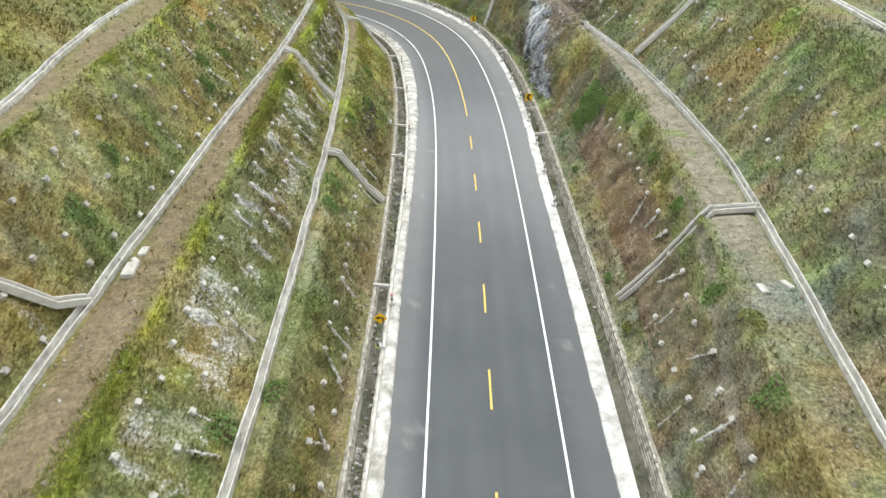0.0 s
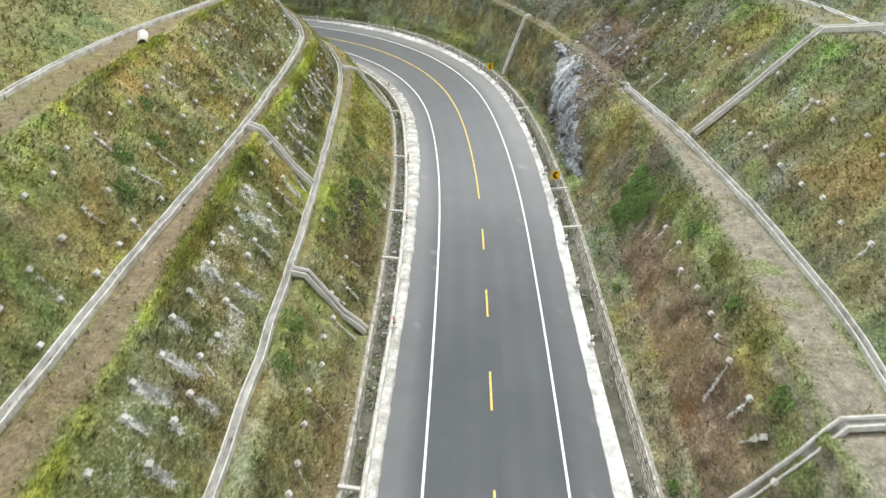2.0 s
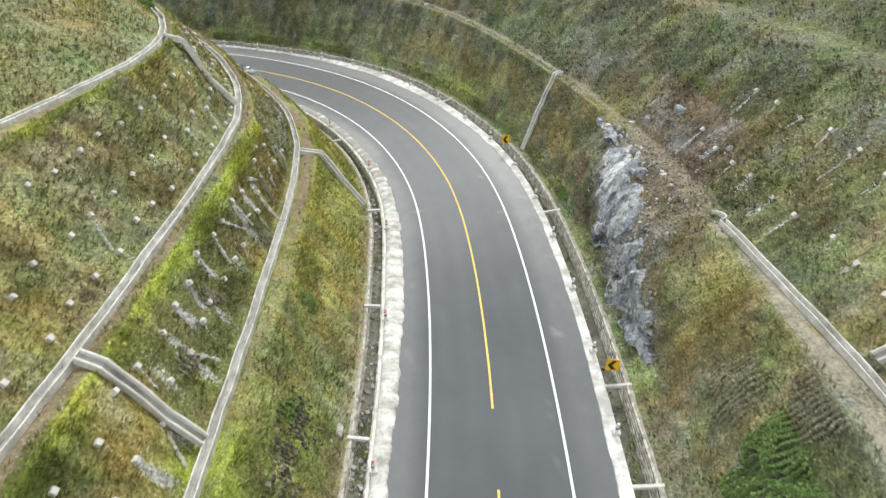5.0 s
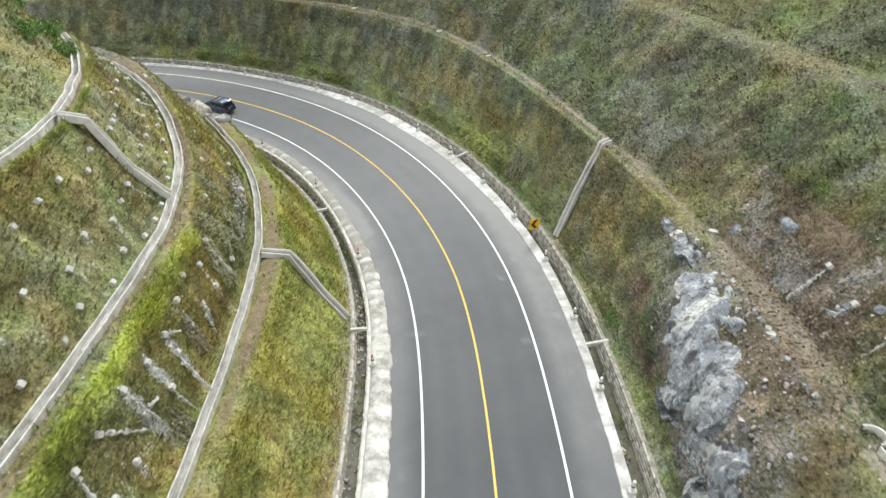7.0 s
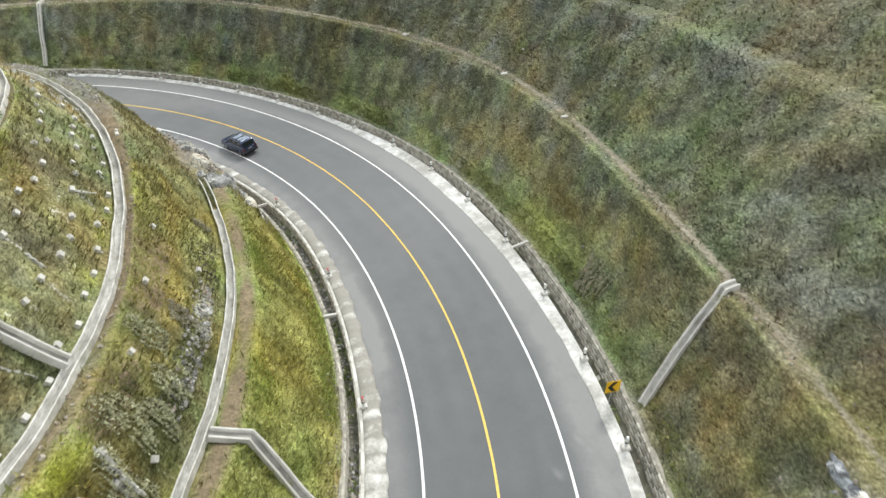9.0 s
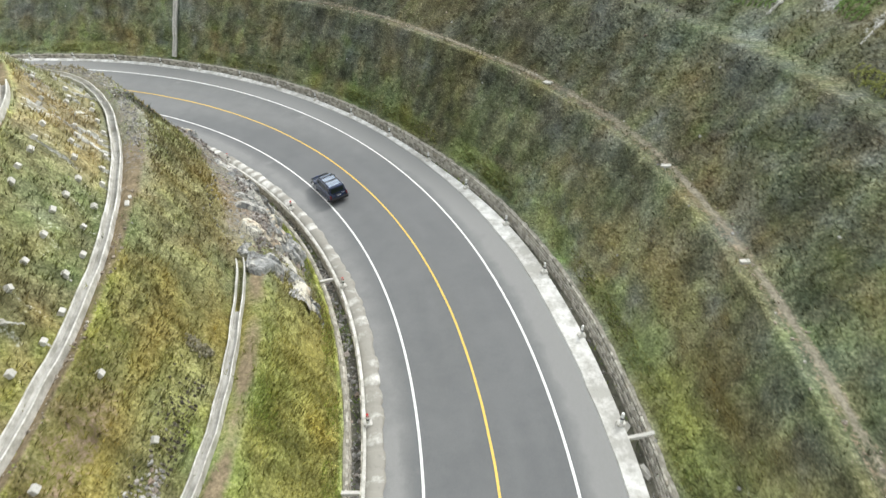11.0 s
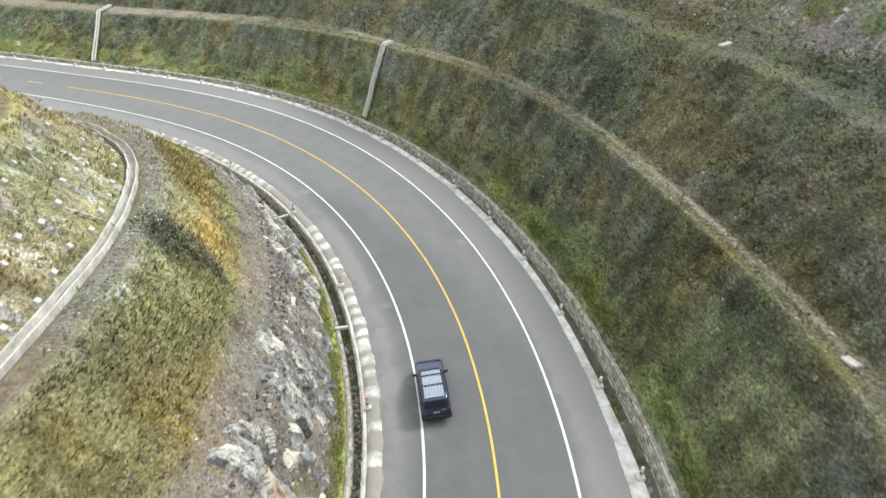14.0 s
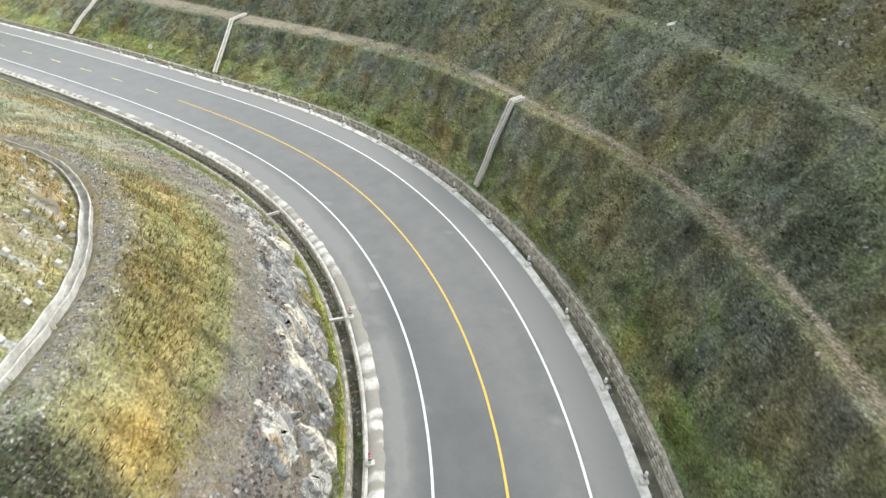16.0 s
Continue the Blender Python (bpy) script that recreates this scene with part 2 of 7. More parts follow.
# ---- mesh helpers ----
def link_mesh(name, verts, faces, material, smooth=False, attrs=None):
    me = bpy.data.meshes.new(name)
    me.from_pydata([tuple(v) for v in verts], [], faces)
    if material:
        me.materials.append(material)
    if smooth:
        me.polygons.foreach_set("use_smooth", [True] * len(me.polygons))
    for key, values in (attrs or {}).items():
        layer = me.color_attributes.new(key, "FLOAT_COLOR", "POINT")
        layer.data.foreach_set("color", np.concatenate([values, np.ones((len(values), 1))], 1).astype(np.float32).ravel())
    me.update()
    return new(name, me)


def sheet(name, V, material, smooth=True, cover=None, tone=None, tint=None):
    """A surface from a grid of places (rows along the road, columns outwards)."""
    n, m = V.shape[:2]
    idx = np.arange(n * m).reshape(n, m)
    faces = np.stack([idx[:-1, :-1], idx[1:, :-1], idx[1:, 1:], idx[:-1, 1:]], -1).reshape(-1, 4)
    a, b = V[1, 0] - V[0, 0], V[0, 1] - V[0, 0]
    if a[0] * b[1] - a[1] * b[0] < 0:
        faces = faces[:, ::-1]
    return link_mesh(name, V.reshape(-1, 3), faces.tolist(), material, smooth, {k: a.reshape(-1, 3) for k, a in (("cover", cover), ("tone", tone), ("tint", tint)) if a is not None})


def ribbon(name, s, profile, material, smooth=False, close=False):
    """A strip swept along the road: profile is a list of (u, h), each a number or an array over s."""
    cols = [at(s, u, h) for u, h in (profile + profile[:1] if close else profile)]
    return sheet(name, np.stack(cols, 1), material, smooth)


def part(name, bm, material, parent, label=""):
    me = bpy.data.meshes.new(name)
    bm.normal_update()
    bm.to_mesh(me)
    bm.free()
    me.materials.append(material)
    ob = new(name, me)
    ob.parent = parent
    return tagged(ob, label)


def box_bm(x0, x1, y0, y1, z0, z1, bevel=0.0):
    bm = bmesh.new()
    bmesh.ops.create_cube(bm, size=1)
    for v in bm.verts:
        v.co = Vector(((x0 + x1) / 2 + v.co.x * (x1 - x0), (y0 + y1) / 2 + v.co.y * (y1 - y0), (z0 + z1) / 2 + v.co.z * (z1 - z0)))
    if bevel:
        bmesh.ops.bevel(bm, geom=bm.edges[:], offset=bevel, segments=2, affect="EDGES")
    return bm


def empty(name, m):
    e = new(name)
    e.empty_display_size = 0.3
    e.matrix_world = m
    return e


def road_pose(s, u, h, turn=0.0):
    """A pose whose y looks along the road."""
    p = at(s, u, h)
    return Matrix.Translation(Vector(p)) @ Matrix.Rotation(heading(s) - math.pi / 2 + turn, 4, "Z")


# ---- carriageway ----
EDGE_L = table("-60:-6.4 22:-6.35 41:-6.6 56:-6.4 88:-6.05 106:-6.0 118:-6.3 138:-5.95 150:-6.4 166:-6.7 186:-6.75 206:-6.8 380:-6.6")
APRON_L = table("-60:-7.4 22:-7.4 41:-7.4 56:-7.25 88:-7.7 99:-7.45 118:-7.4 138:-7.1 150:-7.4 166:-7.8 206:-7.75 380:-7.6")
DITCH_L = table("-60:-8.6 41:-8.65 88:-8.9 106:-8.5 118:-8.3 138:-8.3 150:-8.3 166:-8.75 190:-8.85 208:-9.1 380:-9.0")
EDGE_R = table("-60:6.8 22:6.75 31:6.55 41:6.55 56:6.42 87:6.95 105:6.9 116:6.55 128:6.5 141:6.8 152:6.85 165:6.9 175:6.8 190:7.0 210:7.0 380:7.0")
APRON_R = table("-60:7.8 22:7.8 31:7.75 38:7.7 45:7.45 56:7.42 87:7.6 105:7.65 116:7.5 130:7.85 142:8.15 149:7.95 156:7.45 165:7.4 175:7.45 190:7.6 210:7.55 380:7.55")
DITCH_R = table("-60:9.0 22:9.0 41:8.8 56:8.65 87:8.7 105:8.45 118:8.4 137:9.0 150:8.85 165:8.45 190:8.7 210:8.6 380:8.6")

def win_s(x, a, b, e):
    return np.clip((x - a) / e, 0, 1) * np.clip((b - x) / e, 0, 1)


s_road = np.arange(-60, 380.1, 0.5)
cols = np.linspace(0, 1, 41)
eL = EDGE_L(s_road) - 0.18
eR = EDGE_R(s_road) + 0.2
U = eL[:, None] + (eR - eL)[:, None] * cols[None, :]
V = at(s_road[:, None], U, 0.0)
V[..., 2] += 0.012 * vnoise(V, 6.0)
wheel = sum(np.exp(-((abs(U) - c) / 0.45) ** 2) for c in (1.2, 3.0))
# the first two terms pale the whole width: road sheen given as colour
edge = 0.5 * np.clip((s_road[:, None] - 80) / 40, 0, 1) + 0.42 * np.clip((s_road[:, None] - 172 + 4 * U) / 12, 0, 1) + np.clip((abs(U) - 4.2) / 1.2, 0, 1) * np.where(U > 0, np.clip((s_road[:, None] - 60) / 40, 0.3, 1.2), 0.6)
edge = edge + (np.exp(-((U + 5.4) / 0.55) ** 2) * win_s(s_road[:, None], 104, 134, 8) + 0.7 * np.exp(-((U + 5.7) / 0.5) ** 2) * win_s(s_road[:, None], 150, 240, 10)) * np.clip(0.55 + 0.9 * vnoise(V, 2.6) + 0.5 * vnoise(V, 0.9), 0, 1.2)
edge = edge + 0.9 * np.clip(vnoise(V, 1.1) + 0.5 * vnoise(V + 5, 0.5) - 0.82, 0, 0.3) * 3 * (abs(U) > 3.4)
patch = np.clip(1 - abs(U - 0.5 - 0.25 * np.sin(s_road[:, None] / 7)) / 0.18, 0, 1) * np.clip((62 - s_road[:, None]) / 20, 0, 1) * 0.8
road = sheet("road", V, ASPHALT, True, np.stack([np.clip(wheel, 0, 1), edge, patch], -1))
tagged(road, "two-lane grey asphalt mountain road with paved shoulders", "road", kind="structure")


def painted(name, s_from, s_to, u, width, material, label):
    s = np.arange(s_from, s_to + 0.01, 0.5)
    jig = wobble(s, int(abs(u) * 10) + 5, 2.0, 0.012)
    ob = ribbon(name, s, [(u - width / 2 + jig, 0.012), (u - width / 2 + 0.01 + jig, 0.02), (u + width / 2 - 0.01 + jig, 0.02), (u + width / 2 + jig, 0.012)], material)
    return tagged(ob, label, "road marking", kind="structure")


LINE_R = table("-60:4.2 60:4.15 100:4.15 118:4.1 140:4.2 170:4.35 200:4.55 230:4.5 260:4.4 380:4.3")
for name, u in (("edge_line_left", -4.0), ("edge_line_right", None)):
    s = np.arange(-60, 380.1, 0.5)
    mid = np.full(len(s), u) if u else LINE_R(s)
    tagged(ribbon(name, s, [(mid - 0.08, 0.012), (mid - 0.07, 0.02), (mid + 0.07, 0.02), (mid + 0.08, 0.012)], WHITE_LINE), "solid white painted edge line", "road marking", kind="structure")
painted("centre_line", 73, 249.5, 0, 0.15, YELLOW_LINE, "solid yellow painted centre line")
for a in [73 - 9.45 * k for k in range(1, 13)]:
    painted("centre_dash", a, a + 3.8, 0, 0.15, YELLOW_LINE, "yellow painted centre dash")
for a in [254.5 + 8.6 * k for k in range(13)]:
    painted("centre_dash", a, a + 3.4, 0, 0.15, PALE_LINE, "yellow painted centre dash")

# ---- aprons and ditches ----
s_f = np.arange(-60, 380.1, 0.3)


def apron_left():
    """Mortar humps side by side, with sagging joints between them and a scalloped edge on the road."""
    s = np.arange(-60, 380.1, 0.15)
    a, b = EDGE_L(s) + 0.12, APRON_L(s) + 0.16
    phase = s / 1.55 + wobble(s, 12, 7.0, 0.55) + wobble(s, 13, 2.2, 0.16)
    block = np.floor(phase).astype(int)
    block -= block.min()
    hump = np.abs(np.sin(phase * math.pi)) ** 0.42
    r = np.random.default_rng(17)
    tall, dark, push = (r.uniform(lo, hi, block.max() + 1)[block] for lo, hi in ((0.55, 1.25), (0.0, 1.0), (-0.13, 0.1)))
    strong = np.clip((s - 48) / 20, 0.45, 1) * (1 - 0.35 * np.clip((s - 150) / 8, 0, 1))
    cols, dirt = [], []
    for f, h, grip in ((0, -0.03, 1), (0.03, 0.04, 1), (0.1, 0.11, 0.8), (0.22, 0.17, 0.5), (0.4, 0.2, 0.2), (0.6, 0.2, 0.1), (0.8, 0.15, 0), (0.93, 0.07, 0), (1.0, -0.02, 0)):
        j = wobble(s, int(f * 100) + 20, 0.7, 0.03 if 0.02 < f < 1 else 0)
        scallop = (push * hump + 0.1 * (hump - 0.7) + wobble(s, 18, 0.35, 0.035)) * grip * strong
        swell = (0.11 * tall * hump - 0.03) * strong * (0.02 < f < 0.97)
        cols.append(at(s, a + (b - a) * f + scallop, h + swell + j))
        old = np.clip((s - 102) / 16, 0, 1) * np.clip((232 - s) / 20, 0.35, 1)
        # joints and troughs: real stains, and the shade between humps as added dirt tone
        joint = (1 - hump) * (0.15 + np.where(s > 150, 0.28, 0.5) * old)
        trough = np.clip(0.9 - 1.1 * np.abs(np.sin(phase * math.pi + 0.5 * f + wobble(s, 19, 0.8, 0.35))), 0, 1) * np.clip(0.1 + 1.1 * dark + wobble(s, 21, 9.0, 0.35), 0.05, 1.2) * np.where(s > 150, 0.5, 0.9) + np.clip(wobble(s, 23, 2.6, 0.7) - 0.1, 0, 0.6) * (s > 150)
        dirt.append(joint + (np.where(s < 150, 0.25 * dark + 0.1, np.clip((dark - 0.72) * 3, 0, 0.9) - 0.08) + trough) * old + 0.08 * dark)
    V = np.stack(cols, 1)
    return sheet("apron_left", V, APRON_LEFT, True, np.repeat(np.stack(dirt, 1)[..., None], 3, 2))


tagged(apron_left(), "lumpy whitewashed mortar apron along the ditch", "apron", kind="structure")


def apron_right():
    a, b = EDGE_R(s_f) + 0.02, APRON_R(s_f)
    cols = []
    for f, h in ((0, -0.02), (0.04, 0.07), (0.3, 0.1), (0.65, 0.13), (0.97, 0.16), (1.0, 0.13), (1.01, -0.1), (1.03, -1.1)):
        j = wobble(s_f, int(f * 100) + 50, 1.0, 0.02 if 0.02 < f < 1 else 0)
        edge_j = (wobble(s_f, 39, 1.5, 0.05) + wobble(s_f, 38, 0.3, 0.025)) * (f < 0.1)
        cols.append(at(s_f, a + (b - a) * f + edge_j, h + j))
    V = np.stack(cols, 1)
    dirt = np.repeat((0.3 * np.clip(wobble(s_f, 40, 2.5), 0, 1))[:, None], V.shape[1], 1)
    return sheet("apron_right", V, APRON_RIGHT, False, np.stack([dirt] * 3, -1))


tagged(apron_right(), "whitewashed concrete kerb strip with chipped edge", "kerb", kind="structure")
kerb_in, kerb_out = APRON_L(s_f) + 0.2, APRON_L(s_f) + wobble(s_f, 71, 2.0, 0.03)
tagged(ribbon("ditch_kerb_left", s_f, [(kerb_in + 0.02, -0.02), (kerb_in, 0.16), (kerb_in - 0.02, 0.18), (kerb_out + 0.02, 0.18 + wobble(s_f, 70, 1.5, .015)), (kerb_out, 0.15), (kerb_out - 0.03, -0.95)], CONCRETE), "grey concrete kerb between mortar apron and ditch", "kerb", kind="structure")
SILT = table("-60:-.85 240:-.85 254:-.12 380:-.12")
ditch_l = ribbon("ditch_left", s_f, [(APRON_L(s_f) - 0.03, SILT(s_f) + 0.05), (APRON_L(s_f) - 0.2, SILT(s_f) - 0.03 + wobble(s_f, 60, 1, .05)), (DITCH_L(s_f) + 0.5, SILT(s_f) + wobble(s_f, 61, 1, .08)), (DITCH_L(s_f) + 0.12, SILT(s_f) + 0.1)], DITCH_FLOOR, True)
tagged(ditch_l, "narrow concrete roadside ditch with dark silt", "ditch", kind="structure")
ditch_r = ribbon("ditch_right", s_f, [(APRON_R(s_f) + 0.03, -0.95), (APRON_R(s_f) + 0.25, -1.02 + wobble(s_f, 62, 1, .04)), (DITCH_R(s_f) - 0.3, -1.0 + wobble(s_f, 63, 1, .05)), (DITCH_R(s_f) + 0.05, -0.92)], DITCH_FLOOR, True)
tagged(ditch_r, "deep roadside ditch with a wet silted floor", "ditch", kind="structure")
lip = DITCH_L(s_f) + wobble(s_f, 67, 0.7, 0.05)
top = -0.06 + wobble(s_f, 68, 0.5, 0.06)
tagged(ribbon("ditch_lip_left", s_f, [(lip + 0.2, -0.95), (lip + 0.1, top - 0.05), (lip + 0.06, top), (lip - 0.1, top - 0.01), (lip - 0.14, top - 0.06), (lip - 0.14, -0.95)], MASONRY), "low rough masonry lip of the ditch", "wall", kind="structure")
WALL_R_H = table("-60:.22 60:.22 100:.2 130:.18 200:.2 380:.2")
w = DITCH_R(s_f)
tagged(ribbon("ditch_wall_right", s_f, [(w - 0.02, -1.05), (w + 0.28, WALL_R_H(s_f) - 0.06 + wobble(s_f, 64, .6, .05)), (w + 0.34, WALL_R_H(s_f) + wobble(s_f, 65, .6, .04)), (w + 0.5 + wobble(s_f, 69, .5, .06), WALL_R_H(s_f) + wobble(s_f, 66, .5, .07)), (w + 0.62, WALL_R_H(s_f) - 0.3)], MASONRY, False), "battered stone masonry wall of the ditch", "wall", kind="structure")

# ---- chutes down the slopes: corners (station, offset, height) ----
CHUTES = (
    ("chute", "short stepped concrete chute down to the lower gutter", ((66.6, -19.8, 10.7), (66.4, -18.6, 10.3), (66.2, -16.4, 6.9), (66.0, -14.9, 5.35))),
    ("chute", "concrete chute from the lower gutter down into the ditch", ((52.9, -14.0, 5.1), (52.8, -12.9, 4.9), (52.5, -10.6, 1.5), (52.4, -9.0, -0.15))),
    ("chute", "concrete chute dropping over a grassy slope to the ditch", ((104.6, -14.4, 5.35), (104.6, -12.5, 5.05), (103.4, -10.8, 2.6), (102.2, -8.9, 0.1))),
    ("chute", "concrete chute between the top and middle gutters", ((103.0, -23.6, 17.2), (104.0, -22.4, 16.6), (104.6, -21.0, 13.0), (105.0, -19.3, 10.6))),
    ("chute", "concrete chute joining the middle gutter across a dirt bench", ((20.6, -27.2, 16.6), (22.2, -25.6, 14.2), (24.4, -23.2, 9.9), (25.6, -22.3, 9.25))),
    ("chute", "bent concrete chute crossing the bench and dropping to the ditch", ((37.6, 18.9, 8.25), (37.4, 15.6, 8.15), (36.9, 14.3, 6.9), (36.6, 12.4, 3.6), (36.4, 10.1, 0.6))),
    ("chute", "long straight concrete chute down the upper slope", ((69.0, 31.0, 18.3), (69.0, 26.2, 18.1), (68.9, 22.5, 13.9), (68.7, 18.0, 9.25))),
    ("chute", "straight concrete chute down a scrubby slope", ((108.7, 13.9, 8.6), (108.6, 13.1, 8.4), (108.05, 11.25, 4.2), (107.5, 9.5, 0.2))),
    ("chute", "straight concrete chute down a scrubby slope", ((203.2, 14.4, 9.1), (203.1, 13.0, 8.95), (203.0, 11.2, 4.9), (203.0, 9.4, 0.5))),
    ("chute", "straight concrete chute down a grassy slope", ((259.6, 21.5, 5.4), (259.2, 18.4, 5.3), (256.0, 13.4, 2.9), (253.4, 9.2, 0.4))),
    ("chute", "straight concrete chute down a grassy slope", ((294.0, 19.0, 5.2), (294.0, 17.5, 5.1), (293.2, 12.5, 2.5), (292.5, 9.2, 0.4))),
)


def chute_cut(S, U):
    """1 where a chute is bedded into the slope."""
    m = 0 * (S + U)
    for _, _, corners in CHUTES:
        us, ss = [c[1] for c in corners], [c[0] for c in corners]
        order = np.argsort(us)
        mid = np.interp(U, np.array(us)[order], np.array(ss)[order])
        m = np.maximum(m, np.exp(-((S - mid) / 0.52) ** 4) * (U > min(us) - 0.3) * (U < max(us) + 0.3))
    return m


# ---- cut slopes and benches ----
L_C1U = table("-60:-11 20:-11.6 36:-12.4 60:-13.5 85:-13.6 97:-13.3 105:-12.9 125:-12.4 140:-11.9 148:-11.4 172:-11.8 195:-12 210:-12.5 230:-14 380:-16")
L_C1H = table("-60:4.2 20:4.5 52:4.75 66:5.05 104:5.0 125:5.5 139:6.2 150:6.3 172:5.9 190:5.2 205:3.6 220:2.6 240:2.2 380:2")
L_D1U = table("-60:-13.0 0:-13.5 20:-13.8 40:-14.5 60:-15.2 80:-16.0 100:-15.7 120:-14.7 140:-14.3 150:-13.6 190:-14.2 210:-16 230:-18 380:-22")
L_D1H = table("-60:4.3 20:4.6 52:4.85 66:5.2 104:5.15 125:5.7 139:6.5 150:7.6 190:7.6 205:6.0 220:4.8 380:3")
L_G1U = table("-60:-12.4 0:-12.8 20:-13.1 40:-13.8 60:-14.5 80:-15.3 100:-15.0 120:-14.0 140:-13.6 380:-13.6")
L_C2U = table("-60:-17.8 15:-18.3 35:-18.6 68:-19 80:-18.5 91:-17.9 98:-17.6 107:-18 120:-18.4 134:-18.2 150:-17.6 170:-17.6 180:-18.4 190:-20 205:-22.7 216:-24.5 250:-29 380:-34")
L_H2 = table("-60:7 0:8 25:9 45:9.8 66:10.4 105:10.3 115:10.5 137:12.3 146:12.9 170:13.4 182:13.2 195:12.3 216:10.5 250:8 380:6")
L_G2U = table("-60:-22 0:-22.4 20:-22.5 38:-21.8 50:-21.4 66:-20.2 80:-20.1 95:-19.2 115:-19.1 135:-19.35 150:-19.65 165:-19.2 175:-19.6 182:-20.7 190:-22 205:-24.4 216:-26 250:-30 380:-36")
L_C3U = table("-60:-26 30:-26.7 60:-27.2 70:-26.8 81:-26.1 89:-24.6 95:-23.5 102:-23 119:-23.5 135:-23.2 150:-24 180:-25 200:-29 220:-33 380:-44")
L_H3 = table("-60:16.4 30:16.6 70:17 105:16.9 125:17 140:17.4 160:18 200:17 220:15.5 380:13")
L_G3U = table("-60:-27.6 0:-28 34:-28.9 43:-30.4 51:-31.4 61:-31.5 70:-30.4 78:-28.6 87:-26 93:-24.6 99:-23.9 115:-24.3 143:-23.9 160:-25 200:-30 220:-34 380:-46")
R_MU = table("-60:10.2 20:10.4 35:11.0 50:11.4 74:11.2 82:10.5 92:10.4 105:10.6 130:11 200:10.4 240:12 380:13")
R_MH = table("-60:1.2 20:1.4 50:1.4 74:1.6 82:0.8 92:1.0 105:2.2 200:2.0 220:1.6 380:1.2")
R_C1U = table("-60:12.5 20:13.5 34:14.6 46:15.2 64:15.4 80:14.9 90:14.7 100:13.6 108:12.9 113:12.5 118:12.7 124:13.5 137:14.8 145:14.9 151:14.5 158:13.8 165:13.3 172:13.8 181:14.4 190:14.5 203:12.8 212:14 222:15.2 235:16.6 259:17.8 380:19")
R_H1 = table("-60:7 18:7.5 37:7.9 68:8.7 83:8.2 108:8.3 128:8.9 137:9.3 151:9.7 165:9.8 190:9.2 203:8.8 220:7.5 235:6.2 259:5 380:4.6")
R_G1U = table("-60:14.5 18:17.05 24:17.7 30:18.3 37.5:18.85 44:19.4 52:19.1 60:18.4 69:17.4 82:16.0 90:15.8")
R_D1U = table("-60:15.2 18:17.8 30:19 44:20.1 52:19.8 60:19.1 69:18.1 82:16.8 90:16.5 100:15.2 108:14.4 113:14.0 118:14.3 124:15 137:16.5 145:16.6 151:16.2 158:15.4 165:14.9 172:15.5 181:16.3 190:16.6 203:15.2 212:17 222:18.6 235:20 259:22 380:25")
R_C2U = table("-60:25 60:26 70:25.8 80:25 90:24 100:23 107:21.8 115:21 132:20.8 146:21.4 155:20.6 163:22.2 172:21.2 190:21.2 204:23.5 220:26 240:29 380:33")
R_H2 = table("-60:16.5 40:17.2 69:17.8 90:17.3 110:16.5 190:16.3 220:14.5 260:12 380:11")
R_G2U = table("-60:29.5 40:30 69:31 80:30.5 90:29 380:29")
R_D2U = table("-60:31 40:32 69:32 85:30 97:27 107:24 115:22.8 132:22.6 146:23.6 155:22.4 163:24.6 172:23.2 190:23.2 204:25.6 220:28.5 240:32 380:36")

RUT_R = table("-60:12 20:12 27.4:13.15 29.9:13.6 32.8:14.15 35.9:14.4 39.2:14.85 43.6:14.6 60:14.6")


# ---- soil anchors: rows along the slopes, drilled at an even spacing ----
def between(a, b, f):
    return lambda s: a(s) + (b(s) - a(s)) * f


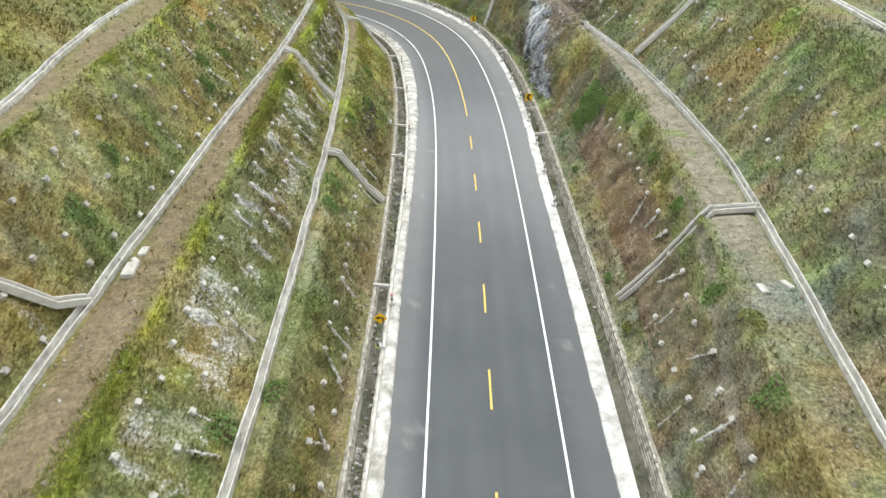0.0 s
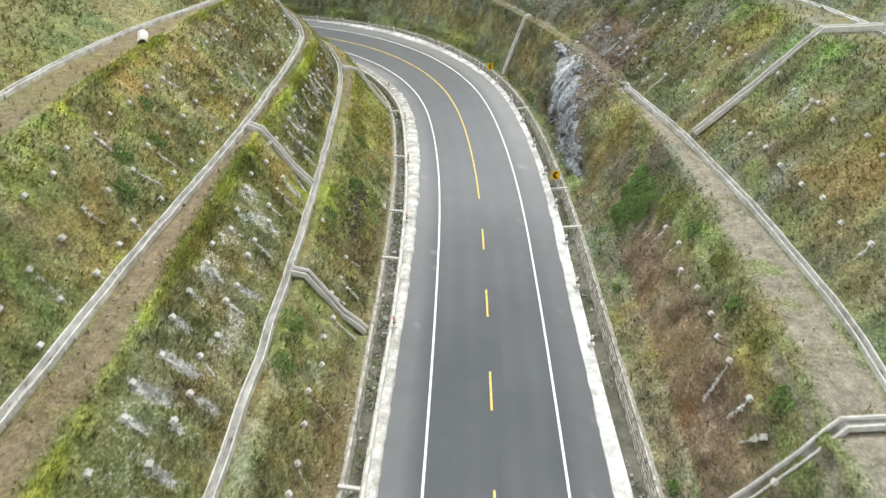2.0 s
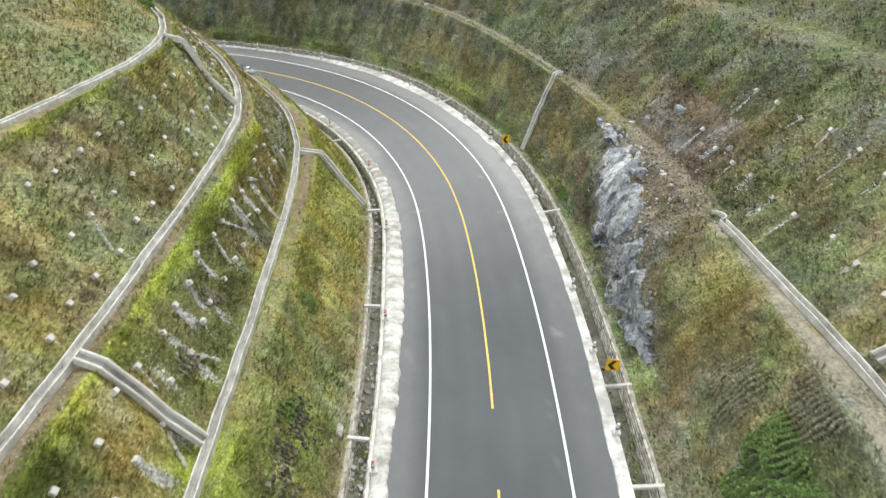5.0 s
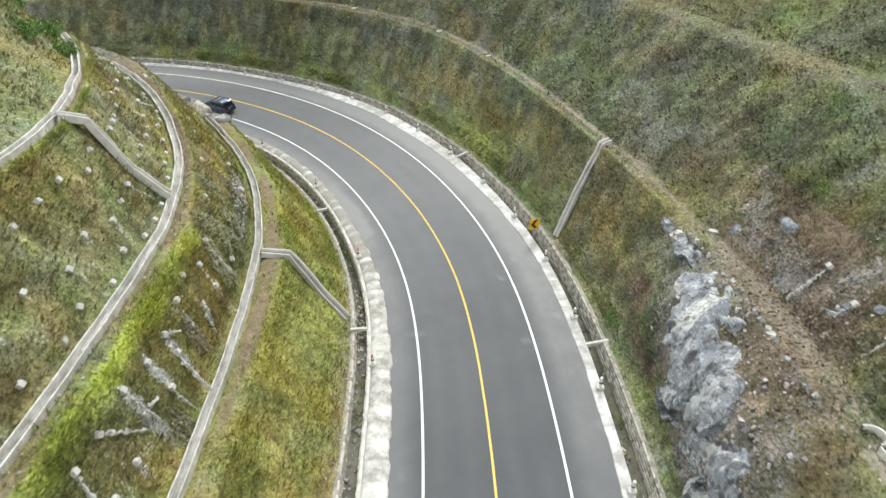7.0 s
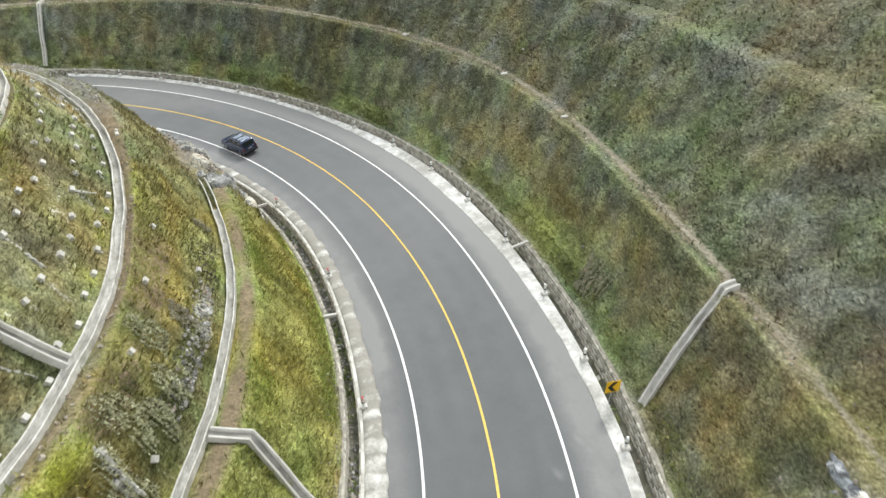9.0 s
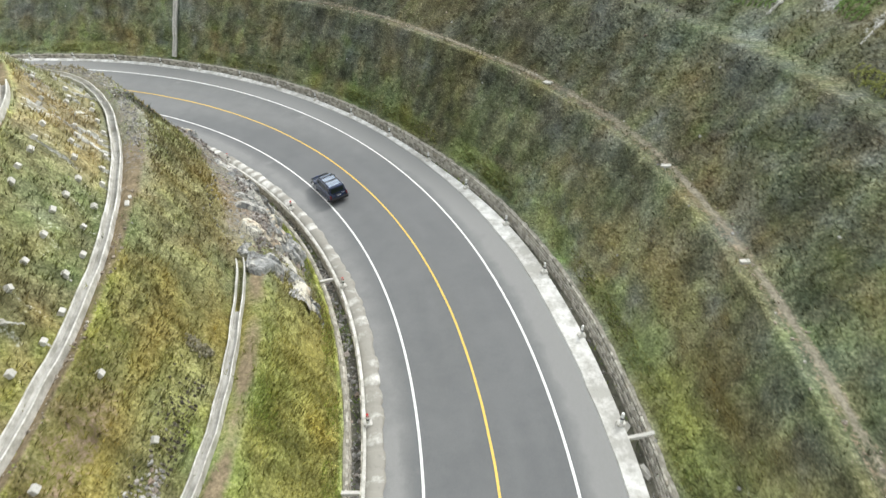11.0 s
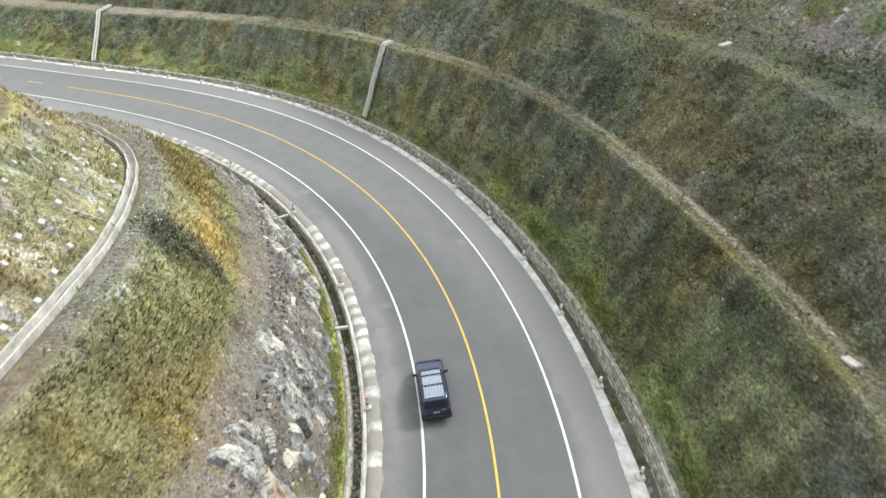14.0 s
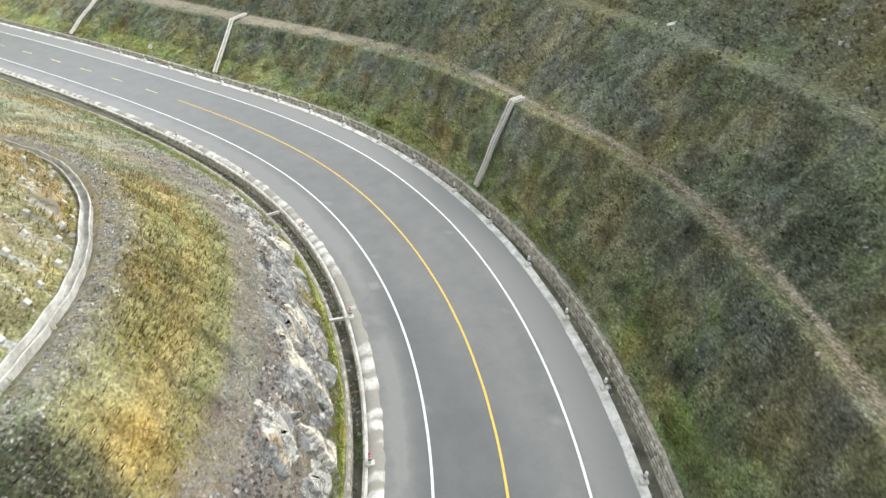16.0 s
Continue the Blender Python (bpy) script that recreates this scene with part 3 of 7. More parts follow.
def anchor_rows():
    """(side, from, to, spacing, offset, label, chance of a grout run, wash strength)"""
    slope_l, run_l = "pale square concrete soil anchor head on a grassy slope", "pale square concrete soil anchor head with grout run"
    brown, upper = "pale square soil anchor head on a brown earth slope", "pale square soil anchor head on the upper grassy slope"
    return (
        ("left", 11.5, 140, 2.66, between(L_G2U, L_C3U, 0.75), slope_l, 0.12, 0.0),
        ("left", 11.2, 140, 2.85, between(L_G2U, L_C3U, 0.44), slope_l, 0.3, 0.35),
        ("left", 14.0, 140, 2.8, between(L_G2U, L_C3U, 0.2), slope_l, 0.25, 0.3),
        ("left", 11.5, 100, 2.45, between(L_D1U, L_C2U, 0.75), run_l, 0.7, 0.75),
        ("left", 13.0, 100, 2.4, between(L_D1U, L_C2U, 0.39), run_l, 0.75, 0.65),
        ("left", 13.6, 60, 2.5, between(DITCH_L, L_C1U, 0.6), "small pale soil anchor head near the ditch", 0.9, 0.12),
        ("left", 12.5, 34, 2.5, between(DITCH_L, L_C1U, 0.36), "small pale soil anchor head near the ditch", 0.6, 0.0),
        ("left", 141.0, 205, 2.8, between(L_G2U, L_C3U, 0.2), "pale soil anchor head on a stony ochre slope", 0.3, 0.75),
        ("left", 142.2, 205, 2.8, between(L_G2U, L_C3U, 0.47), "pale soil anchor head on a stony ochre slope", 0.3, 0.85),
        ("left", 141.3, 205, 2.8, between(L_G2U, L_C3U, 0.78), "pale soil anchor head on a stony ochre slope", 0.3, 0.7),
        ("right", 13.8, 61, 2.5, between(R_MU, R_C1U, 0.58), brown, 0.85, 0.1),
        ("right", 14.9, 34, 2.45, between(R_MU, R_C1U, 0.17), brown, 0.6, 0.0),
        ("right", 17.2, 62, 2.6, between(R_D1U, R_C2U, 0.65), upper, 0.05, 0.0),
        ("right", 15.6, 62, 2.55, between(R_D1U, R_C2U, 0.25), upper, 0.1, 0.0),
        ("right", 62.3, 92, 2.6, between(R_D1U, R_C2U, 0.65), upper, 0.95, 0.2),
        ("right", 64.0, 92, 2.5, between(R_D1U, R_C2U, 0.24), upper, 0.95, 0.25),
        ("right", 132.0, 172, 3.0, lambda s: R_D2U(s) + 3.2, "pale soil anchor head with grout run on the upper slope", 0.9, 0.6),
        ("right", 133.2, 172, 3.0, lambda s: R_D2U(s) + 6.4, "pale soil anchor head with grout run on the upper slope", 0.9, 0.6),
        ("left", 101.5, 126, 6.2, between(L_D1U, L_C2U, 0.3), slope_l, 0.1, 0.2),
        ("left", 107.5, 126, 7.4, between(L_D1U, L_C2U, 0.85), slope_l, 0.0, 0.0),
    )


def anchor_spots():
    r = np.random.default_rng(21)
    spots = []
    for side, s0, s1, step, u, label, chance, wash in anchor_rows():
        for s in np.arange(s0, s1, step):
            s = s + r.uniform(-0.22, 0.22)
            spots.append((side, s, float(u(s)) + r.uniform(-0.2, 0.2), label, int(r.integers(14)) if r.random() < chance else None, wash * r.uniform(0.4, 1.9) * (r.random() < 0.8), r.uniform(0.8, 2.3), r.uniform(-0.25, 0.25)))
    return spots


SPOTS = anchor_spots()


def anchor_wash(side, S, U):
    """Grout that ran down the slope from the anchor heads, 0 to 1."""
    out = np.zeros(U.shape)
    s_all = S[:, 0]
    for spot_side, s, u, _, _, wash, length, lean in SPOTS:
        if spot_side != side or wash <= 0:
            continue
        rows = np.nonzero(abs(s_all - s) < 2.2)[0]
        sel = slice(rows[0], rows[-1] + 1)
        below = abs(u) - abs(U[sel])
        wide = np.exp(-((S[sel] - s - lean * below) / (0.3 + 0.2 * np.clip(below, 0, 3))) ** 2)
        out[sel] = np.maximum(out[sel], wash * wide * np.clip(1 + below / 0.25, 0, 1) * np.clip((length - below) / (0.6 * length), 0, 1))
    return out


# each slope between two lines gets its columns; the last value is the width of a column
ROW_STEP = 0.32
ROWS_S = np.arange(-58, 378.1, ROW_STEP)


def surface(lines, counts):
    """Blend neighbouring (u, h) lines into a grid of offsets, heights and band numbers."""
    us, hs, band = [], [], []
    for i, n in enumerate(counts):
        (u0, h0), (u1, h1) = lines[i], lines[i + 1]
        for f in np.arange(n) / n:
            us.append(u0 + (u1 - u0) * f)
            hs.append(h0 + (h1 - h0) * f)
            band.append(i + f)
    us.append(lines[-1][0] + 0 * ROWS_S)
    hs.append(lines[-1][1] + 0 * ROWS_S)
    band.append(len(counts))
    return np.stack([np.broadcast_to(v, ROWS_S.shape) for v in us], 1), np.stack([np.broadcast_to(v, ROWS_S.shape) for v in hs], 1), np.array(band)


R = ROWS_S
cap = 1 - 0.35 * np.clip((R - 85) / 40, 0, 1) * np.clip((260 - R) / 40, 0, 1)
left_lines = [(DITCH_L(R) - 0.1, -0.12), (DITCH_L(R) - 0.25, -0.1), (DITCH_L(R) - np.where(R < 60, 0.9, 0.45), -0.05), (L_C1U(R), L_C1H(R)), (L_D1U(R), L_D1H(R)), (L_C2U(R), L_H2(R)), (L_G2U(R) - 0.75, L_H2(R) + 0.1),
              (L_C3U(R), L_H3(R)), (np.minimum(L_G3U(R) - 0.7, L_C3U(R) - 1.0), L_H3(R) + 0.15), (-40 * cap - 4, L_H3(R) + 7.5), (-62 * cap - 6, L_H3(R) + 13)]
right_lines = [(DITCH_R(R) + 0.5, WALL_R_H(R) - 0.08), (DITCH_R(R) + 1.0, WALL_R_H(R) + 0.1), (R_MU(R), R_MH(R)), (R_C1U(R), R_H1(R)), (R_D1U(R), R_H1(R) + 0.25), (R_C2U(R), R_H2(R)), (R_D2U(R), R_H2(R) + 0.3),
               (R_D2U(R) + 12, R_H2(R) + 12), (R_D2U(R) + 40, R_H2(R) + 26)]
LU, LH, LB = surface(left_lines, (1, 2, 22, 7, 22, 11, 26, 9, 18, 6))
RU, RH, RB = surface(right_lines, (1, 5, 30, 8, 32, 9, 24, 8))
S2 = ROWS_S[:, None]
_face = (RB >= 2) & (RB < 3)
_steep = 1 + 2.6 * np.clip(1 - ((S2 - 86) / 11) ** 2, 0, 1)
RU[:, _face] = R_MU(S2) + (R_C1U(S2) - R_MU(S2)) * (RB[_face] - 2)[None, :] ** _steep


def bell(x, mid, half):
    return np.clip(1 - ((x - mid) / half) ** 2, 0, 1)


def win(x, a, b, e=0.08):
    return np.clip((x - a) / e, 0, 1) * np.clip((b - x) / e, 0, 1)


TONES_L = np.array([(0.215, 0.22, 0.105), (0.325, 0.255, 0.11), (0.195, 0.25, 0.085), (0.105, 0.135, 0.065), (0.42, 0.405, 0.305), (0.23, 0.172, 0.11), (0.43, 0.47, 0.09)])
TONES_R = np.array([(0.175, 0.177, 0.094), (0.262, 0.205, 0.098), (0.24, 0.265, 0.1), (0.085, 0.092, 0.06), (0.27, 0.265, 0.22), (0.19, 0.135, 0.1), (0.22, 0.32, 0.075)])


def patchwork(P, tones, bias, seed, sharp=2.9):
    """Patches of plants and soil, each tone with its own noise; bias says where a tone prevails."""
    w = []
    for k, b in enumerate(bias):
        X = P * np.array([1, 1, 0.8]) + 17.3 * k + seed
        w.append(b + 0.4 * vnoise(X, 6.5) + 0.75 * vnoise(X + 3, 2.4) + 0.6 * vnoise(X + 5, 1.0) + 0.4 * vnoise(X + 9, 0.5))
    w = np.exp(np.asarray(sharp)[..., None] * np.stack(w, -1))
    return (w / w.sum(-1, keepdims=True)) @ tones


def drift(P, c, seed):
    """Wide patches that lean to dry ochre or to green."""
    n = np.clip(0.9 * vnoise(P + seed, 5.5) + 0.6 * vnoise(P + seed + 4, 2.2), -1, 1)[..., None]
    return c * (1 + np.clip(n, 0, 1) * np.array([0.16, 0.0, -0.26]) + np.clip(n, -1, 0) * np.array([0.17, 0.03, 0.06]))


def left_colours(P, S, B):
    gain = 1.04 - 0.1 * win(S, 110, 141, 6) - 0.18 * np.clip((80 - S) / 20, 0, 1) + 0.01 * win(S, 58, 140, 8) + 0.02 * np.clip((S - 140) / 10, 0, 1) + (0.1 + 0.25 * np.clip((S - 135) / 8, 0, 1)) * win(B, 6, 12)
    one, two, three = win(B, 1.9, 3.1), win(B, 4, 5.02), win(B, 6, 7)
    gain = gain + 0.09 * win(B, 5.9, 7.1) * np.clip((84 - S) / 10, 0, 1)
    late = np.clip((S - 137) / 6, 0, 1)
    lush = win(S, 84, 142, 10)
    crest = 1.7 * np.exp(-((B - 4.98) / (0.11 + 0.1 * win(S, 68, 124, 8))) ** 2) * np.clip((112 - S) / 14, 0, 1) + np.exp(-((B - 6.98) / 0.07) ** 2) * 0.6
    c = gain[..., None] * patchwork(P, TONES_L, (
        0.12 + 0.1 * two - 0.15 * late,
        0.06 + 0.22 * three + 0.2 * three * late + 0.3 * one * np.exp(-((B - 2.5) / 0.16) ** 2) * np.clip((92 - S) / 10, 0, 1) + 0.18 * one * lush + 0.15 * two * win(S, 60, 136, 8) + 0.2 * two * late + 0.35 * three * late,
        -0.05 - 0.15 * win(S, 56, 136, 8) + 0.1 * one + 0.1 * one * lush - 0.4 * late - 0.25 * two * win(S, 80, 136, 8),
        -0.38 + 0.25 * one * (B < 2.35) * np.clip((90 - S) / 10, 0, 1) + 0.25 * two * win(S, 84, 132, 8) * (B < 4.6),
        -0.3 + 0.32 * two * np.clip((74 - S) / 8, 0, 1) + 0.32 * late * two + 0.12 * three * late ,
        -0.26 + 0.3 * two * win(S, 66, 136, 8) + 0.5 * one * (B < 2.5) * np.clip((88 - S) / 8, 0, 1) + 0.3 * win(B, 5, 5.7) + 0.35 * win(B, 3.3, 4.1) * (S > 60) + 0.12 * three,
        -0.5 - 0.2 * late + 0.95 * crest + 0.45 * one * np.exp(-((B - 2.92) / 0.13) ** 2) * np.clip((S - 40) / 20, 0.3, 1) + 0.22 * one * lush * (B < 2.75)), 0.0, 3.0 - 1.1 * np.clip((S - 100) / 25, 0, 1))
    # the dark brown zones also put the steep faces' shade into the colour
    for zone, tone in ((0.45 * late * three, (0.35, 0.285, 0.185)), (0.55 * late * two, (0.31, 0.27, 0.115)), (0.45 * one * lush, (0.29, 0.3, 0.115)), (0.4 * win(B, 7.8, 12) * np.clip((130 - S) / 20, 0, 1), (0.19, 0.215, 0.105)),
                       (0.6 * win(B, 4.08, 4.42, 0.1) * win(S, 97, 117, 5), (0.1, 0.115, 0.06)), (0.5 * win(B, 4.4, 4.7, 0.1) * win(S, 100, 134, 6), (0.34, 0.25, 0.09)),
                       (0.3 * one * win(S, 84, 134, 8), (0.4, 0.36, 0.12)), (0.85 * win(B, 0.3, 2.1, 0.2) * win(S, 112, 244, 6), (0.37, 0.395, 0.115)), (0.5 * two * (B < 4.8) * win(S, 62, 114, 10), (0.15, 0.125, 0.055)), (0.35 * three * win(S, 78, 136, 10), (0.19, 0.16, 0.075)), (0.35 * one * lush, (0.27, 0.26, 0.085)), (0.5 * one * win(S, 108, 142, 8) * (B < 2.9), (0.37, 0.32, 0.115)), (0.25 * two * win(S, 112, 140, 6), (0.36, 0.33, 0.17)), (0.5 * np.clip((S - 157) / 7, 0, 1) * win(B, 4.25, 4.6, 0.1), (0.45, 0.34, 0.135)), (0.5 * late * win(B, 4.8, 5.95, 0.15), (0.29, 0.275, 0.215)), (0.7 * win(S, 139, 206, 5) * win(B, 2.5, 4.12, 0.15), (0.31, 0.262, 0.215)), (0.6 * np.clip((S - 194) / 14, 0, 1) * win(B, 2.0, 6.0, 0.2), (0.46, 0.435, 0.33))):
        c = c * (1 - zone[..., None]) + np.array(tone) * zone[..., None]
    # the hollow's darkness is put into the colour; the ground is not sunk
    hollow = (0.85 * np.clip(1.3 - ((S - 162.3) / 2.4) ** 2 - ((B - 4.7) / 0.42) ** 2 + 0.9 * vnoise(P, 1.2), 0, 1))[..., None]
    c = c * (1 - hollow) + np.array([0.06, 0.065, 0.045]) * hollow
    dry = np.clip((80 - S) / 20, 0, 1)[..., None]
    warm = (win(B, 1.9, 5.3, 0.3) * win(S, 58, 138, 8))[..., None]
    c = c * (1 + dry * np.array([0.03, -0.01, -0.16])) * (1 + warm * np.array([-0.03, 0.0, -0.2]))
    c = c * (1 - 0.2 * win(S, 139, 160, 4) * win(B, 3.9, 5.0, 0.2))[..., None]
    return drift(P, c, 3.0)


def right_colours(P, S, B):
    # gain also darkens, by colour, the bend's slopes that face away from the sun
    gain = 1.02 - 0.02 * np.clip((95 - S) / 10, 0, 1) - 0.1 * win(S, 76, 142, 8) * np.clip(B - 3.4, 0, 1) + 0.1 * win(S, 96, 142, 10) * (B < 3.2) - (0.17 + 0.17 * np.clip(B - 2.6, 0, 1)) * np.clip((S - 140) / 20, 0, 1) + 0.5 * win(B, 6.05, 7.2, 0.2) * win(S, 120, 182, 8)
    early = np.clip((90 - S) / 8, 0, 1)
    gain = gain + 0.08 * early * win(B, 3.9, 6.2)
    one, two, up = win(B, 1.9, 3.1), win(B, 4, 5.05), win(B, 6, 9)
    low = win(B, 0.2, 2.45, 0.2) * (1 - early)
    c = gain[..., None] * patchwork(P, TONES_R, (
        0.14 + 0 * S,
        -0.2 + 0.4 * two * early + 0.32 * one * early + 0.15 * low + 0.3 * one * win(S, 96, 142, 8),
        -0.2 + 0.22 * early * two + 0.4 * low + 0.25 * one * win(S, 96, 142, 8),
        -0.2 - 0.25 * early + 0.14 * one * (1 - early) + 0.1 * np.clip((S - 140) / 30, 0, 1),
        0.02 + 0.03 * two - 0.15 * low - 0.15 * early,
        -0.45 + 0.33 * two * early + 0.5 * one * (B < 2.65) * np.clip((66 - S) / 6, 0, 1) + 0.3 * win(B, 3.1, 4.15) * (1 - early),
        -0.52 + 0.12 * np.exp(-((B - 0.9) / 0.9) ** 2) * np.clip((S - 95) / 10, 0.3, 1) + 0.1 * win(B, 0.3, 1.9, 0.3) * np.clip((85 - S) / 8, 0, 1) + 0.3 * one * (B > 2.45) * np.clip((76 - S) / 8, 0, 1) + 0.8 * np.exp(-((B - 4.95) / 0.18) ** 2) * early + 0.25 * two * early * (B > 4.4)), 41.0, 3.0 - 0.3 * np.clip((S - 95) / 15, 0, 1))
    brow = np.clip(0.45 + 0.9 * vnoise(P + 31, 6.0) + 0.5 * vnoise(P + 37, 2.0), 0, 1)
    for zone, tone in ((0.75 * win(B, 1.85, 2.55, 0.15) * np.clip((78 - S) / 8, 0, 1) * brow, (0.255, 0.165, 0.095)), (0.5 * win(B, 2.5, 3.1, 0.15) * np.clip((82 - S) / 8, 0, 1) * (1 - brow), (0.27, 0.25, 0.09)),
                       ((0.5 - 0.25 * np.clip((S - 128) / 15, 0, 1)) * win(B, 2.1, 2.95, 0.2) * np.clip((S - 102) / 10, 0, 1) * brow, (0.23, 0.185, 0.09)), (0.25 * win(B, 4.0, 6.5, 0.4) * np.clip((S - 102) / 10, 0, 1) * brow, (0.19, 0.165, 0.09)),
                       (0.65 * (win(B, 2.45, 3.0, 0.15) + win(B, 4.0, 5.2, 0.3)) * np.clip((S - 100) / 8, 0, 1) * np.clip(0.1 + 1.5 * vnoise(P + 51, 4.5) + 0.6 * vnoise(P + 57, 1.6), 0, 1), (0.16, 0.155, 0.13)),
                       (0.5 * win(B, 0.3, 2.02, 0.1) * np.clip((S - 104) / 10, 0, 1) * np.clip(0.8 + 1.2 * vnoise(P + 13, 4.0), 0, 1.3), (0.28, 0.3, 0.085)),
                       (0.55 * win(B, 2.12, 2.7, 0.15) * win(S, 108, 156, 10), (0.27, 0.215, 0.09)), (0.45 * win(B, 2.72, 2.92, 0.06) * win(S, 108, 205, 8), (0.1, 0.105, 0.075)), ((0.45 - 0.2 * np.clip((S - 150) / 15, 0, 1)) * win(B, 2.94, 3.3, 0.1) * win(S, 98, 235, 8), (0.27, 0.25, 0.11))):
        zone = (zone * np.clip(0.8 + 0.8 * vnoise(P, 3.0), 0.2, 1.3))[..., None]
        c = c * (1 - zone) + np.array(tone) * zone
    # brightness and grey by station: the bend's shade and far haze in the colour
    grey = c.mean(-1, keepdims=True) * np.array([1.06, 1.08, 0.86])
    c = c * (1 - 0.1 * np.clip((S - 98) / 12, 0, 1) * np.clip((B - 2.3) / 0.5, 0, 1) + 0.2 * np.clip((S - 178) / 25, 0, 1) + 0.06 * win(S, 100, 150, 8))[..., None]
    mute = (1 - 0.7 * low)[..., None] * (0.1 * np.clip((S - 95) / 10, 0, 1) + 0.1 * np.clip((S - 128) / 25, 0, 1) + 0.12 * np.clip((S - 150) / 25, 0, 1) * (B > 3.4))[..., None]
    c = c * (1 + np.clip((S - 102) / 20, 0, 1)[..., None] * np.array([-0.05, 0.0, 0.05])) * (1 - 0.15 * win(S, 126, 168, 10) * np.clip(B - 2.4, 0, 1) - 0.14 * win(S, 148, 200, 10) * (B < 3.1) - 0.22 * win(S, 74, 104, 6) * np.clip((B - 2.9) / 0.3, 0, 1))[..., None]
    return drift(P, c * (1 - mute) + grey * mute, 23.0)


def streaks(S, B, side):
    """Runnels down the slopes, 0 to 1."""
    X = np.stack([S * 1.0, B * 3.0 + 0.02 * S, 0 * S + (5.0 if side == "left" else 11.0)], -1)
    flat = (3, 5, 7) if side == "left" else (3, 5)
    calm = np.where(np.isin(np.floor(B + 0.02), flat), 0.15, np.where(B < (7.6 if side == "left" else 5.9), 1.0, 0.25))
    return np.clip(0.5 + calm * (0.45 * vnoise(X, 0.9) + 0.3 * vnoise(X + 7, 0.45) + 0.2 * vnoise(X + 3, 2.6)), 0, 1)


def left_ground():
    P = at(S2, LU, LH)
    slope = np.isin(np.floor(LB), (2, 4, 6, 8)) * np.sin(np.pi * (LB % 1)) ** 0.5
    rockface = ((LB >= 2) & (LB < 3.3))[None, :] * np.clip((S2 - 138) / 10, 0, 1) * np.clip((214 - S2) / 14, 0, 1)
    rock = rockface * (0.75 + 0.5 * np.clip(vnoise(P, 2.5), -1, 1))
    rock = rock + (0.2 + 0.5 * vnoise(P, 3.0)) * ((LB > 6.1) & (LB < 6.95))[None, :] * np.clip((S2 - 138) / 12, 0, 1)
    fresh = np.exp(-((LB[None, :] - 4.97) / (0.15 + 0.2 * bell(S2, 80, 30))) ** 2) * np.clip((106 - S2) / 16, 0.08, 1) + np.exp(-((LB - 6.98) / 0.06) ** 2)[None, :] * np.clip((132 - S2) / 10, 0, 1) + 0.8 * np.exp(-((LB - 2.85) / 0.2) ** 2)[None, :] * np.clip((S2 - 55) / 30, 0.15, 1) * np.clip((150 - S2) / 20, 0, 1)
    fresh = fresh * np.clip(0.65 + 1.0 * vnoise(P, 4), 0, 1.2) + 0.25 * (LB < 2.3)[None, :]
    bare = 1.0 * np.exp(-((LB - 5.38) / 0.34) ** 4)[None, :] * (0.8 + 0.5 * vnoise(P, 3.0) - 0.35 * win(S2, 62, 118, 10)) + 0.85 * np.exp(-((LB - 3.3) / 0.22) ** 2)[None, :] * np.clip((S2 - 50) / 40, 0.1, 1) * (0.8 + 0.7 * vnoise(P, 2.2)) + 0.85 * np.exp(-((LB - 7.45) / 0.4) ** 4)[None, :] * (0.85 + 0.4 * vnoise(P, 3.0))
    bare = bare + 0.4 * ((LB > 0.5) & (LB < 2.12))[None, :] * np.clip((112 - S2) / 12, 0, 1)
    bare = np.where((S2 > 140) & (LB < 5)[None, :], bare * 0.15 + 0.15 * win(LB, 2.6, 3.75, 0.2)[None, :] * np.clip((214 - S2) / 10, 0, 1), bare)
    bare = bare * (1 - 0.7 * ((LB > 5) & (LB < 6))[None, :] * np.clip((S2 - 145) / 8, 0, 1))
    rock = rock + (0.42 * win(LB, 2.7, 4.2, 0.2)[None, :] + 0.4 * win(LB, 4.9, 6.0, 0.15)[None, :]) * win(S2, 139, 234, 6) + 0.42 * win(LB, 1.0, 3.0, 0.2)[None, :] * win(S2, 204, 238, 5) * (0.9 + 0.4 * vnoise(P, 2.0))
    amp = 0.12 + 0.4 * slope[None, :] + 0.4 * rockface
    rough = vnoise(P, 2.4) * 0.5 + vnoise(P, 1.1) * 0.35 + vnoise(P, 0.55) * 0.25
    crag = 1.5 * np.abs(vnoise(P * np.array([1, 1, 0.6]), 2.6)) + 0.8 * np.abs(vnoise(P, 1.0)) + 0.35 * np.abs(vnoise(P, 0.5)) - 0.8
    d = np.where(rockface > 0.3, crag * 0.3 - 0.15, rough * amp) * np.clip((LB - 0.8) / 0.5, 0, 1)[None, :]
    n = np.cross(np.gradient(P, axis=0), np.gradient(P, axis=1))
    n /= np.linalg.norm(n, axis=-1, keepdims=True) + 1e-9
    n *= np.sign(n[..., 2:3] + 1e-9)
    s_, l_ = S2 + 0 * LU, LB[None, :] + 0 * LU
    run_l = streaks(s_, l_, "left")
    wash = win(l_, 4.08, 4.85) * (np.clip((74 - s_) / 20, 0, 1) * 0.37 + 0.12 * bell(s_, 90, 14)) + win(l_, 6.05, 6.9) * (np.clip((s_ - 138) / 10, 0, 1) * 0.3 + 0.05) + win(l_, 4.85, 6) * np.clip((s_ - 148) / 8, 0, 1) * 0.3 + win(l_, 4.0, 4.3) * win(s_, 106, 119, 3) * 0.4
    wash = wash + (wash > 0.02) * (0.65 * (run_l - 0.5) + 0.22 * vnoise(P, 2.0))
    wash = np.maximum(wash, anchor_wash("left", s_, LU))
